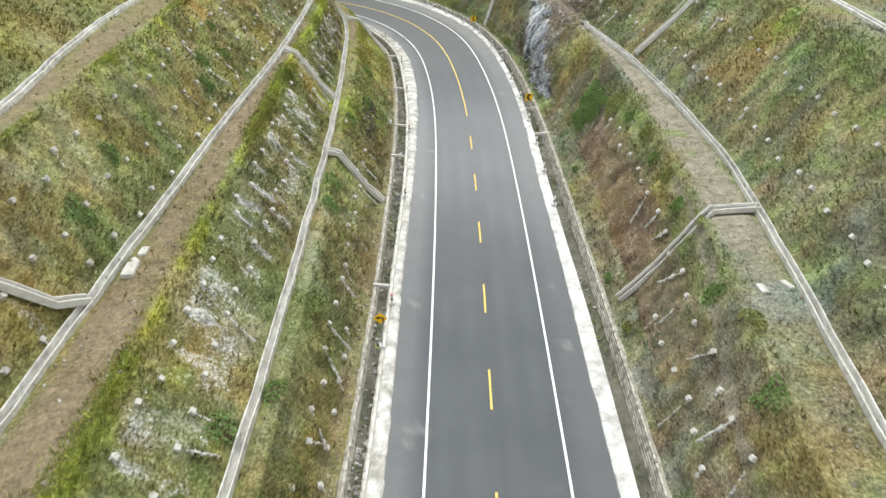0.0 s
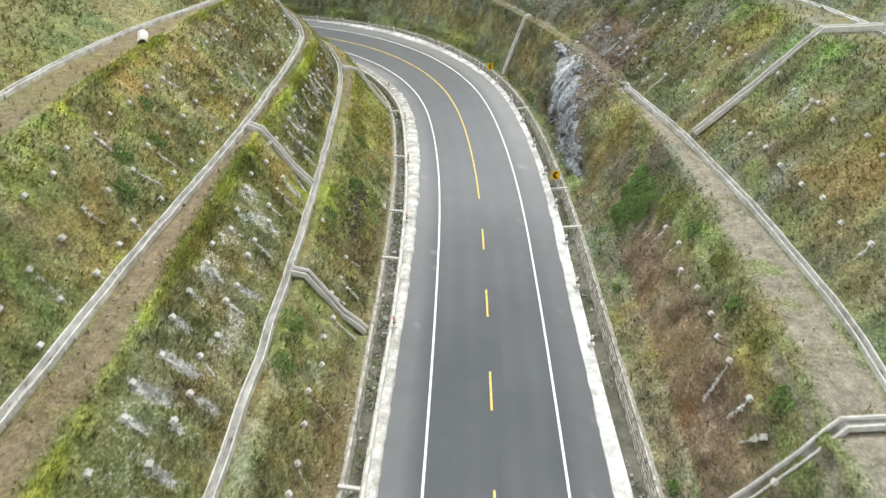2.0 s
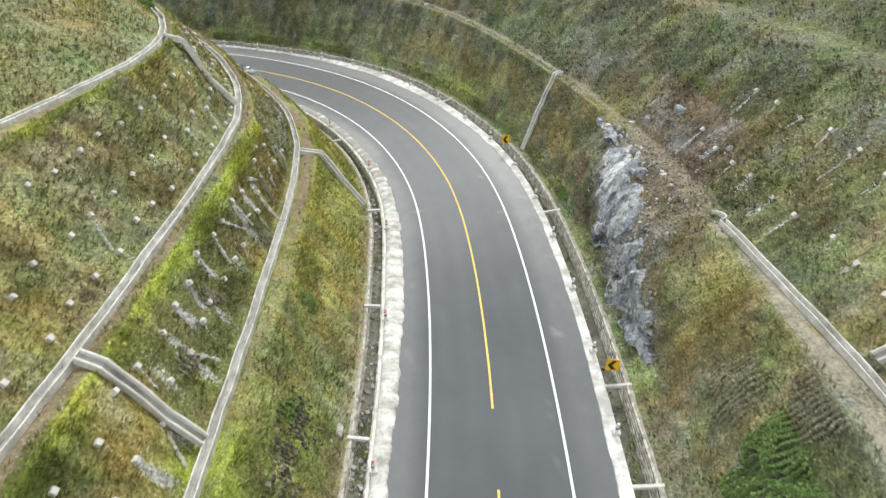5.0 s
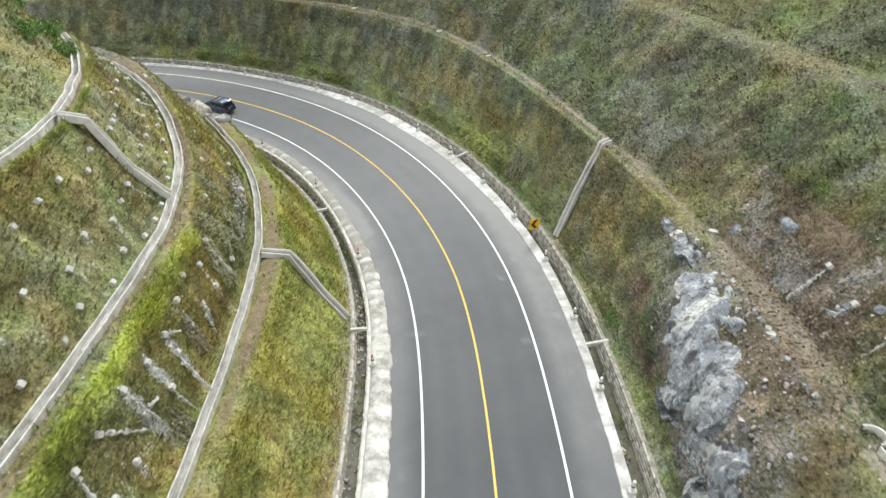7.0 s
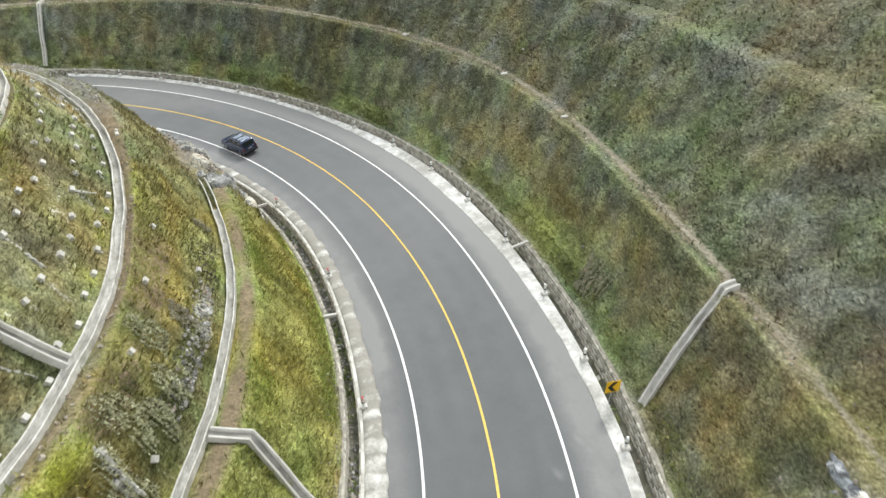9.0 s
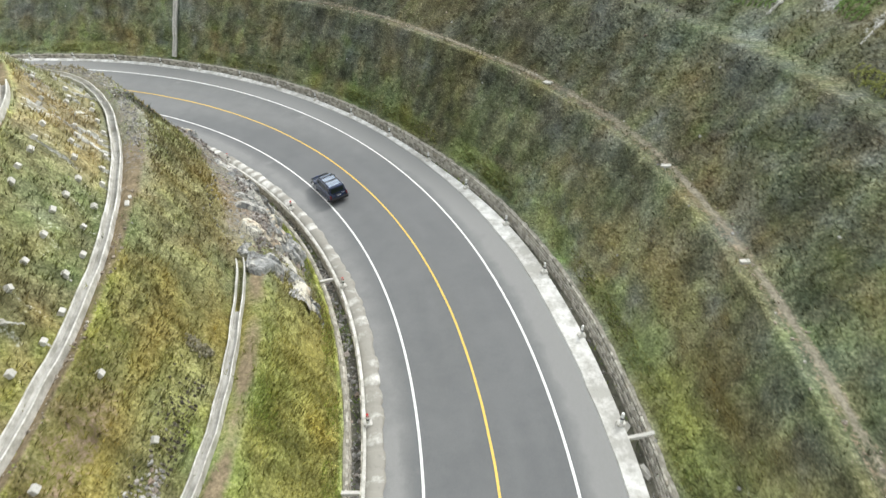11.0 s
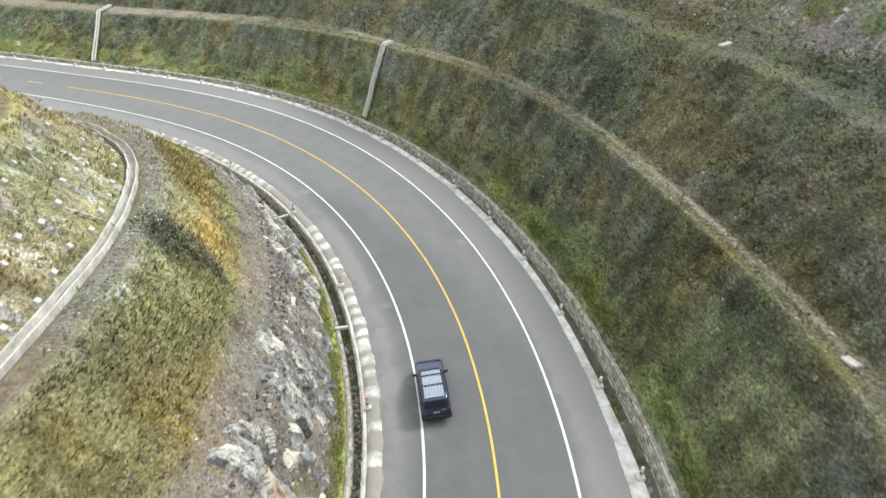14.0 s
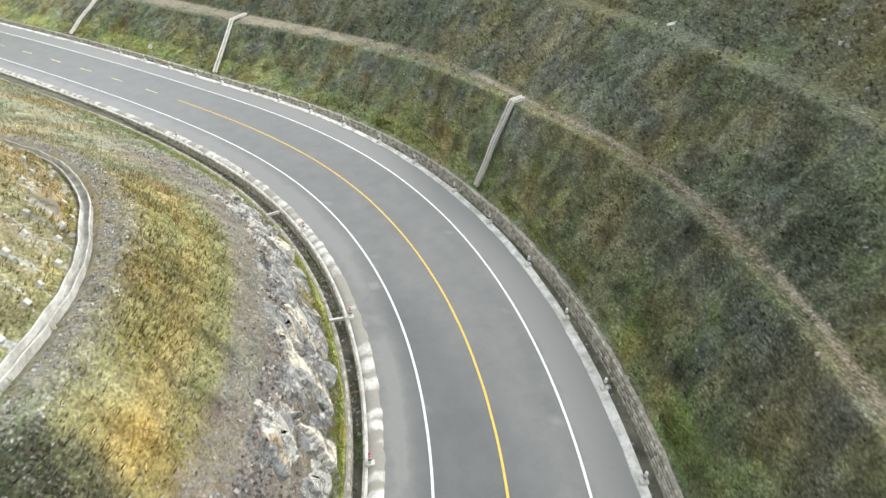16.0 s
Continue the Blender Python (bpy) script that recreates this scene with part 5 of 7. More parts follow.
def spread(proto, places):
    for k, m in enumerate(places):
        if k == 0:
            proto.matrix_world = m
        else:
            copy_thing(proto, m)


spread(delineator(False), [road_pose(s, float(APRON_R(s)) - 0.16, 0.15) @ Matrix.Rotation(radians(3 * math.sin(s)), 4, "X") for s in (51, 58, 64.5, 71, 78, 85, 92.2, 98.5, 105, 111.3, 117.6, 124.4, 131.3, 138, 144.7, 151.3, 157.6, 164.5, 171.3, 177.7, 184.2, 190.7, 197.5, 203.8, 211, 217.5, 224.1, 230.6, 236.9, 243, 249.5, 255.5, 262, 268.5, 275)])
spread(delineator(True), [road_pose(s, float(APRON_L(s)) + 0.35, 0.17) for s in (36, 52.5, 68, 82, 96, 111, 127, 142.7, 158.5, 174.3, 190, 206.2, 222, 238)])


def plate_bm(outline, thick=0.02):
    """A flat plate in the xz plane, facing -y."""
    bm = bmesh.new()
    f = bm.faces.new([bm.verts.new((x, 0, z)) for x, z in outline])
    r = bmesh.ops.extrude_face_region(bm, geom=[f])
    bmesh.ops.translate(bm, verts=[v for v in r["geom"] if isinstance(v, bmesh.types.BMVert)], vec=(0, thick, 0))
    bmesh.ops.recalc_face_normals(bm, faces=bm.faces)
    return bm


def chevron_sign(m, label):
    t = empty("chevron_sign", m)
    part("post", tube_bm(0.035, -0.1, 1.9, 8), STEEL, t, "grey steel post")
    w, h, z = 0.45, 0.5, 1.78
    board = part("board", plate_bm([(-w, z - h), (w, z - h), (w, z + h), (-w, z + h)]), YELLOW, t, "yellow board with black chevron")
    board.location.y = -0.05
    ch = part("chevron", plate_bm([(0.26, z + 0.42), (-0.02, z + 0.42), (-0.34, z), (-0.02, z - 0.42), (0.26, z - 0.42), (-0.06, z)], 0.006), BLACK, board, "black arrow")
    ch.location.y = -0.01
    return tagged(t, label, "road sign", "chevron signs")


chevron_sign(road_pose(75.6, 8.0, -0.45, radians(-4)), "yellow chevron curve sign on a grey post by the ditch")
chevron_sign(road_pose(108.0, 7.65, -0.2, radians(4)), "yellow chevron curve sign on a grey post by the ditch")

warn = empty("curve_sign", road_pose(31.2, -7.35, 0.1, radians(2)))
part("foot", box_bm(-0.2, 0.2, -0.2, 0.2, -0.1, 0.3, 0.03), PALE_CONCRETE, warn, "concrete foot block")
part("post", tube_bm(0.04, 0.25, 3.0, 8), STEEL, warn, "grey steel post")
wb = part("board", plate_bm([(0, 2.35), (0.5, 2.85), (0, 3.35), (-0.5, 2.85)]), YELLOW, warn, "yellow diamond board")
wb.location.y = -0.06
arrow = part("arrow", plate_bm([(0.14, 2.55), (0.23, 2.55), (0.23, 2.86), (0.14, 2.97), (-0.1, 2.97), (-0.1, 3.06), (-0.28, 2.91), (-0.1, 2.77), (-0.1, 2.86), (0.1, 2.86), (0.14, 2.82)], 0.006), BLACK, wb, "black bent arrow")
arrow.location.y = -0.01
tagged(warn, "yellow diamond curve warning sign on the mortar apron", "road sign")

far_sign = empty("round_sign", road_pose(267.5, 8.3, 0.0))
part("post", tube_bm(0.04, -0.3, 2.3, 8), STEEL, far_sign, "grey steel post")
disc = bmesh.new()
bmesh.ops.create_cone(disc, cap_ends=True, segments=24, radius1=0.4, radius2=0.4, depth=0.025)
bmesh.ops.rotate(disc, verts=disc.verts, cent=(0, 0, 0), matrix=Matrix.Rotation(math.pi / 2, 3, "X"))
bmesh.ops.translate(disc, verts=disc.verts, vec=(0, -0.05, 2.3))
part("board", disc, plain("sign_back_grey", (0.6, 0.6, 0.6), 0.5), far_sign, "pale round board")
tagged(far_sign, "pale round road sign on a steel post", "road sign")


# ---- the car ----
def loft_bm(sections):
    """Join rings of equal length (each a list of (x, y, z)) into a closed skin."""
    bm = bmesh.new()
    rings = [[bm.verts.new(v) for v in sec] for sec in sections]
    n = len(rings[0])
    for a, b in zip(rings[:-1], rings[1:]):
        for i in range(n):
            bm.faces.new((a[i], a[(i + 1) % n], b[(i + 1) % n], b[i]))
    bm.faces.new(rings[0][::-1])
    bm.faces.new(rings[-1])
    bmesh.ops.recalc_face_normals(bm, faces=bm.faces)
    return bm


def ring(y, half, z0, z1, r):
    """A rounded rectangle across the car at y."""
    out = []
    for cx, cz, a0 in ((half - r, z1 - r, 0), (-half + r, z1 - r, 90), (-half + r, z0 + r, 180), (half - r, z0 + r, 270)):
        for a in (0, 30, 60, 90):
            out.append((cx + r * math.cos(radians(a0 + a)), y, cz + r * math.sin(radians(a0 + a))))
    return out


def smooth(ob):
    ob.data.polygons.foreach_set("use_smooth", [True] * len(ob.data.polygons))
    ob.data.set_sharp_from_angle(angle=radians(35))
    return ob


def car_paint():
    m = Nodes("navy_paint", 0.22, 0.25, 0.6)
    m.bsdf.inputs["Coat Weight"].default_value = 1.0
    m.bsdf.inputs["Coat Roughness"].default_value = 0.06
    c = m.mix(m.ramp(m.noise(1.5, 4), [(0.4, 0.0), (0.7, 1.0)]), (0.01, 0.023, 0.075), (0.017, 0.035, 0.1))
    return m.done(c)


def build_car(m):
    paint = car_paint()
    glass = Nodes("tinted_glass", 0.05, 0, 0.6).done((0.012, 0.018, 0.018))
    black = plain("black_plastic", (0.02, 0.02, 0.022), 0.55)
    rubber = plain("tyre_rubber", (0.025, 0.025, 0.025), 0.9)
    red = plain("tail_light_red", (0.16, 0.02, 0.02), 0.2)
    alloy = plain("alloy", (0.5, 0.5, 0.52), 0.35, 0.9)
    car = empty("car", m)
    body = part("body", loft_bm([ring(-2.38, 0.80, 0.42, 0.95, 0.08), ring(-2.33, 0.88, 0.36, 1.1, 0.09), ring(-2.0, 0.94, 0.34, 1.16, 0.1), ring(0.9, 0.94, 0.34, 1.14, 0.1),
                                 ring(1.15, 0.935, 0.34, 1.13, 0.1), ring(1.9, 0.92, 0.34, 1.08, 0.12), ring(2.25, 0.88, 0.38, 1.0, 0.12), ring(2.38, 0.78, 0.42, 0.88, 0.1)]), paint, car, "glossy navy paint")
    smooth(body)
    cabin = part("cabin", loft_bm([ring(-2.28, 0.84, 1.05, 1.12, 0.03), ring(-2.12, 0.80, 1.05, 1.66, 0.1), ring(-1.98, 0.775, 1.05, 1.76, 0.12), ring(-1.4, 0.76, 1.05, 1.82, 0.13), ring(-0.2, 0.755, 1.05, 1.83, 0.13),
                                   ring(0.35, 0.75, 1.05, 1.79, 0.13), ring(0.6, 0.745, 1.05, 1.68, 0.1), ring(1.2, 0.78, 1.02, 1.12, 0.03)]), paint, car, "navy cabin shell")
    smooth(cabin)
    rear = part("rear_window", plate_bm([(-0.66, 1.16), (0.66, 1.16), (0.6, 1.6), (-0.6, 1.6)], 0.02), glass, car, "dark tinted rear window")
    rear.matrix_local = Matrix.Translation((0, -2.29, 0)) @ Matrix.Translation((0, 0, 1.16)) @ Matrix.Rotation(radians(-17), 4, "X") @ Matrix.Translation((0, 0, -1.16))
    wind = part("windscreen", plate_bm([(-0.68, 1.14), (0.68, 1.14), (0.62, 1.78), (-0.62, 1.78)], 0.02), glass, car, "tinted windscreen")
    wind.matrix_local = Matrix.Translation((0, 1.19, 0)) @ Matrix.Translation((0, 0, 1.14)) @ Matrix.Rotation(radians(46), 4, "X") @ Matrix.Translation((0, 0, -1.14))
    for sx in (-1, 1):
        for y0, y1 in ((-1.95, -1.2), (-1.12, -0.2), (-0.12, 0.72)):
            w = part("side_window", plate_bm([(y0, 1.2), (y1, 1.2), (y1 - (0.25 if y1 > 0.5 else 0.02), 1.62), (y0 + 0.04, 1.62)], 0.015), glass, car, "tinted side window")
            w.matrix_local = Matrix.Translation((sx * 0.845, 0, 0)) @ Matrix.Translation((0, 0, 1.2)) @ Matrix.Rotation(radians(-sx * 11), 4, "Y") @ Matrix.Translation((0, 0, -1.2)) @ Matrix.Rotation(math.pi / 2, 4, "Z")
        mirror = part("mirror", box_bm(sx * 1.02 - 0.13, sx * 1.02 + 0.13, 0.72, 0.86, 1.08, 1.28, 0.04), paint, car)
        light = part("tail_light", box_bm(sx * 0.82 - 0.075, sx * 0.82 + 0.075, -2.42, -2.3, 0.72, 1.06, 0.02), red, car, "red tail light")
        rail = part("roof_rail", box_bm(sx * 0.62 - 0.02, sx * 0.62 + 0.02, -1.85, 0.2, 1.83, 1.87, 0.012), black, car)
        part("head_light", box_bm(sx * 0.68 - 0.14, sx * 0.68 + 0.14, 2.28, 2.4, 0.72, 0.88, 0.03), alloy, car, "clear headlight")
        for y in (-1.42, 1.38):
            wheel = empty("wheel", Matrix.Identity(4))
            wheel.parent = car
            wheel.location = (sx * 0.8, y, 0.38)
            tb = tube_bm(0.38, -0.13, 0.13, 24)
            bmesh.ops.bevel(tb, geom=[e for e in tb.edges if len(e.link_faces) == 2 and any(len(f.verts) > 4 for f in e.link_faces)], offset=0.05, segments=2, affect="EDGES")
            bmesh.ops.rotate(tb, verts=tb.verts, cent=(0, 0, 0), matrix=Matrix.Rotation(math.pi / 2, 3, "Y"))
            part("tyre", tb, rubber, wheel, "black rubber tyre")
            rb = tube_bm(0.24, -0.14, 0.14, 16)
            bmesh.ops.rotate(rb, verts=rb.verts, cent=(0, 0, 0), matrix=Matrix.Rotation(math.pi / 2, 3, "Y"))
            part("rim", rb, alloy, wheel, "silver alloy rim")
    roof = bmesh.new()
    grid = [[roof.verts.new((x, y, float(np.interp(y, (-1.98, -1.4, -0.2, 0.35), (1.765, 1.825, 1.835, 1.795))) + lift)) for x, lift in ((-0.61, -0.02), (-0.6, 0.006), (0.6, 0.006), (0.61, -0.02))] for y in np.linspace(-1.96, 0.34, 16)]
    for r0, r1 in zip(grid[:-1], grid[1:]):
        for a in range(3):
            roof.faces.new((r0[a], r0[a + 1], r1[a + 1], r1[a]))
    smooth(part("roof_skin", roof, plain("silver_roof", (0.46, 0.52, 0.6), 0.24, 0.85, 0.1), car, "shiny silver ribbed roof panel"))
    for k in range(6):
        x = -0.46 + k * 0.184
        part("roof_rib", box_bm(x - 0.02, x + 0.02, -1.8, 0.25, 1.815, 1.85, 0.012), plain("rib_grey", (0.3, 0.32, 0.36), 0.35, 0.6), car)
    for y in (-1.0, -0.1):
        part("roof_bar", box_bm(-0.64, 0.64, y - 0.035, y + 0.035, 1.86, 1.9, 0.015), black, car, "black roof bar")
    part("rear_bumper", loft_bm([ring(-2.5, 0.82, 0.42, 0.62, 0.06), ring(-2.44, 0.92, 0.38, 0.68, 0.08), ring(-2.25, 0.95, 0.38, 0.68, 0.08)]), black, car, "dark rear bumper")
    part("front_bumper", loft_bm([ring(2.25, 0.93, 0.36, 0.66, 0.08), ring(2.42, 0.86, 0.4, 0.64, 0.08), ring(2.48, 0.7, 0.42, 0.6, 0.06)]), black, car)
    part("number_plate", box_bm(-0.2, 0.2, -2.4, -2.37, 0.82, 0.94, 0.008), plain("plate_white", (0.6, 0.6, 0.58), 0.4), car, "pale number plate with dark bars")
    part("plate_bar", box_bm(-0.15, 0.15, -2.408, -2.396, 0.86, 0.9), black, car)
    part("badge", box_bm(0.3, 0.62, -2.385, -2.35, 1.0, 1.06, 0.01), alloy, car, "bright tailgate trim")
    part("tailgate_handle", box_bm(-0.3, 0.1, -2.395, -2.35, 1.02, 1.06, 0.01), black, car)
    part("rear_wiper", box_bm(-0.02, 0.42, -2.3, -2.27, 1.2, 1.22, 0.004), black, rear)
    return tagged(car, "dark navy off-road estate car driving in its lane", "car")


CAR_S = 159.0
car_tilt = Matrix.Rotation(math.atan2(float(at(CAR_S + 2, 0, 0)[2] - at(CAR_S - 2, 0, 0)[2]), 4), 4, "X") @ Matrix.Rotation(-math.atan(float(BANK(CAR_S))), 4, "Y")
build_car(road_pose(CAR_S, -3.05, 0.01) @ car_tilt)


# ---- stone facing of the ditch walls ----
def stone_material():
    m = Nodes("wall_stone", 0.9)
    c = m.ramp(m.island(), [(0.0, (0.24, 0.225, 0.19)), (0.4, (0.42, 0.395, 0.34)), (0.75, (0.6, 0.57, 0.5)), (1.0, (0.34, 0.31, 0.25))])
    c = m.mix(0.5, c, m.ramp(m.noise(9, 5, 0.7), [(0.3, 0.3), (0.7, 0.7)]), "OVERLAY")
    m.bump(m.noise(14, 4), 0.5, 0.02)
    return m.done(c)


def stone_part_material():
    m = Nodes("wall_stone_single", 0.9)
    c = m.ramp(m.random(), [(0.0, (0.24, 0.225, 0.19)), (0.4, (0.42, 0.395, 0.34)), (0.75, (0.6, 0.57, 0.5)), (1.0, (0.34, 0.31, 0.25))])
    c = m.mix(0.5, c, m.ramp(m.noise(9, 5, 0.7), [(0.3, 0.3), (0.7, 0.7)]), "OVERLAY")
    return m.done(c)


STONE, STONE_ONE = stone_material(), stone_part_material()


def stone_shape(r, w, h, d):
    """Eight jittered corners of a rough stone, its face towards -y."""
    v = []
    for x, y, z in ((-1, -.7, -1), (1, -.7, -1), (1, -.7, 1), (-1, -.7, 1), (-1.05, 1, -1.05), (1.05, 1, -1.05), (1.05, 1, 1.05), (-1.05, 1, 1.05), (0, -1, 0)):
        v.append(((x + r.uniform(-.18, .18)) * w / 2, y * d / 2 * (1 + r.uniform(-.25, .25)), (z + r.uniform(-.18, .18)) * h / 2))
    return v


STONE_FACES = [(0, 1, 8), (1, 2, 8), (2, 3, 8), (3, 0, 8), (0, 4, 5, 1), (1, 5, 6, 2), (2, 6, 7, 3), (3, 7, 4, 0)]
stone_meshes = []
for k in range(10):
    me = bpy.data.meshes.new("stone")
    me.from_pydata(stone_shape(np.random.default_rng(300 + k), 0.34, 0.24, 0.16), [], STONE_FACES)
    me.materials.append(STONE_ONE)
    stone_meshes.append(me)


def stone_facing(name, owner, base, u_low, u_high, h_low, h_high, facing, label, near):
    r = np.random.default_rng(91)
    vs, fs = [], []
    courses = 5
    singles = 0
    for c in range(courses):
        f = (c + 0.5) / courses
        s = -20.0 + 0.17 * (c % 2)
        while s < 300:
            step = r.uniform(0.26, 0.4)
            u = float(u_low(s) + (u_high(s) - u_low(s)) * f)
            h = float(h_low + (h_high(s) - h_low) * f)
            m = road_pose(s, u, h) @ Matrix.Rotation(math.pi / 2 * facing, 4, "Z") @ Matrix.Rotation(r.uniform(-.12, .12), 4, "Y")
            if near[0] < s < near[1] and singles < 300:
                ob = new("stone", stone_meshes[int(r.integers(10))])
                ob.matrix_world = m
                ob.parent = owner
                singles += 1
            else:
                k = len(vs)
                vs += [m @ Vector(v) for v in stone_shape(r, step * 0.98, (h_high(s) - h_low) / courses * 0.98, 0.16)]
                fs += [[k + i for i in q] for q in STONE_FACES]
            s += step
    ob = link_mesh(name, vs, fs, STONE)
    ob.parent = owner
    return tagged(ob, label, kind="stuff")


wall_r = bpy.data.objects["ditch_wall_right"]
stone_facing("stone_courses", wall_r, None, lambda s: DITCH_R(s) - 0.02, lambda s: DITCH_R(s) + 0.27, -1.0, lambda s: WALL_R_H(s) - 0.02, -1, "coursed grey rubble stones", (126, 147))
wall_l = bpy.data.objects["ditch_kerb_left"]
stone_facing("stone_courses", wall_l, None, lambda s: APRON_L(s) - 0.04, lambda s: APRON_L(s) - 0.03, -0.9, lambda s: 0.1 + 0 * s, -1, "dark rubble stones below the kerb", (0, 0))
lip_l = bpy.data.objects["ditch_lip_left"]
stone_facing("stone_courses", lip_l, None, lambda s: DITCH_L(s) + 0.24, lambda s: DITCH_L(s) + 0.1, -0.9, lambda s: -0.06 + 0 * s, 1, "rough rubble stones of the ditch wall", (40, 61))


# ---- loose rock on the outcrops ----
def rock_chunks(name, side, count, where, size, seed, material, label):
    r = np.random.default_rng(seed)
    vs, fs = [], []
    corners = [(x, y, z) for x in (-1, 1) for y in (-1, 1) for z in (-1, 1)]
    quads = [(0, 1, 3, 2), (4, 6, 7, 5), (0, 4, 5, 1), (2, 3, 7, 6), (0, 2, 6, 4), (1, 5, 7, 3)]
    done = 0
    while done < count:
        s, u = where(r)
        p, n = on_ground(side, s, u)
        k = size[0] + (size[1] - size[0]) * r.random() ** 3
        q = Euler(r.uniform(0, 6.28, 3)).to_matrix()
        dims = r.uniform(0.5, 1.0, 3) * k
        base = len(vs)
        for c in corners:
            j = r.uniform(0.45, 1.1)
            vs.append(p + n * k * 0.12 + q @ Vector([a * d * 0.5 * j for a, d in zip(c, dims)]))
        for a, b, c, d in quads:
            fs += [(base + a, base + b, base + c), (base + a, base + c, base + d)]
        done += 1
    return tagged(link_mesh(name, vs, fs, material), label, "rocks", kind="stuff")


def rubble_material(name, stops):
    m = Nodes(name, 0.9)
    c = m.ramp(m.island(), stops)
    c = m.mix(0.6, c, m.ramp(m.noise(5, 6, 0.75), [(0.3, 0.2), (0.7, 0.8)]), "OVERLAY")
    m.bump(m.noise(9, 4), 0.7, 0.05)
    return m.done(c)


RUBBLE = rubble_material("pale_rubble", [(0.0, (0.18, 0.17, 0.155)), (0.4, (0.31, 0.3, 0.28)), (0.75, (0.52, 0.51, 0.49)), (1.0, (0.36, 0.28, 0.22))])
GRAVEL = rubble_material("grey_gravel", [(0.0, (0.14, 0.138, 0.138)), (0.5, (0.28, 0.27, 0.262)), (0.85, (0.42, 0.41, 0.4)), (1.0, (0.6, 0.585, 0.56))])
CLODS = rubble_material("brown_clods", [(0.0, (0.1, 0.085, 0.075)), (0.5, (0.21, 0.18, 0.16)), (0.85, (0.32, 0.29, 0.265)), (1.0, (0.56, 0.54, 0.51))])
DIRT = rubble_material("dirt_stones", [(0.0, (0.22, 0.18, 0.14)), (0.5, (0.32, 0.27, 0.21)), (0.85, (0.42, 0.37, 0.31)), (1.0, (0.58, 0.56, 0.52))])
SCREE = rubble_material("red_scree", [(0.0, (0.09, 0.066, 0.058)), (0.5, (0.19, 0.14, 0.12)), (0.8, (0.28, 0.225, 0.2)), (0.95, (0.4, 0.36, 0.33)), (1.0, (0.66, 0.64, 0.61))])


def outcrop_right(r):
    f = r.uniform(0, 1)
    s = 82 + 12 * f + r.normal(0, 2.4)
    return s, float(R_MU(s) + (R_C1U(s) - R_MU(s)) * np.clip(f + 0.1 + r.normal(0, 0.22), 0.0, 1.0) ** 2.4)


def scree_right(r):
    s = 89 + r.normal(0, 4.0)
    return s, float(R_C1U(s) + r.uniform(-1.8, 4.0))


def face_left(r):
    s = r.uniform(140, 208)
    return s, float(DITCH_L(s) - 0.6 + (L_C1U(s) - DITCH_L(s) - 0.1) * r.uniform(0.1, 1.25))


def slab_material(name, shift=0.0, warm=(1.0, 1.0, 1.0)):
    """Fresh broken rock: every slab has its own tone, from blue-grey to cream and tan, with soft stains and dark cracks."""
    m = Nodes(name, 0.85, 0, 0.25)
    tone = m.maths("ADD", m.maths("MULTIPLY", m.random(), 0.75), m.maths("MULTIPLY", m.noise(0.55, 5, 0.6, stretch=(1, 1, 0.6)), 0.5))
    c = m.ramp(m.maths("ADD", tone, shift - 0.12), [(0.1, (0.14, 0.145, 0.155)), (0.35, (0.26, 0.275, 0.295)), (0.62, (0.36, 0.375, 0.39)), (0.78, (0.6, 0.6, 0.585)), (0.88, (0.76, 0.735, 0.66)), (0.98, (0.45, 0.33, 0.23))])
    c = m.mix(m.ramp(m.noise(1.1, 6, 0.7, offset=17), [(0.58, 0.0), (0.68, 0.7)]), c, (0.4, 0.27, 0.17))
    c = m.mix(m.ramp(m.noise(1.9, 6, 0.7, offset=31), [(0.52, 0.0), (0.62, 0.75)]), c, (0.74, 0.735, 0.71))
    c = m.mix(m.ramp(m.noise(1.3, 5, 0.65, offset=63, stretch=(1, 1, 0.45)), [(0.55, 0.0), (0.64, 0.8)]), c, (0.085, 0.08, 0.075))
    line = m.maths("ABSOLUTE", m.maths("SUBTRACT", m.noise(1.0, 5, 0.65, offset=5, stretch=(1, 1, 0.4)), 0.5))
    c = m.mix(m.ramp(line, [(0.0, 0.85), (0.022, 0.0)]), c, (0.05, 0.05, 0.055))
    c = m.mix(0.55, c, m.ramp(m.noise(5, 6, 0.75, offset=27), [(0.3, 0.32), (0.7, 0.7)]), "OVERLAY")
    c = m.mix(1.0, c, warm, "MULTIPLY")
    m.bump(m.noise(3.5, 6, 0.65), 0.7, 0.1)
    return m.done(c)


CRAG_PALE = slab_material("pale_crag", -0.04, (0.9, 0.92, 0.94))
CRAG_CLIFF = slab_material("cliff_crag", 0.07, (1.0, 0.97, 0.9))


def ridged(P, scale):
    return 1 - np.abs(vnoise(P, scale)) * 2


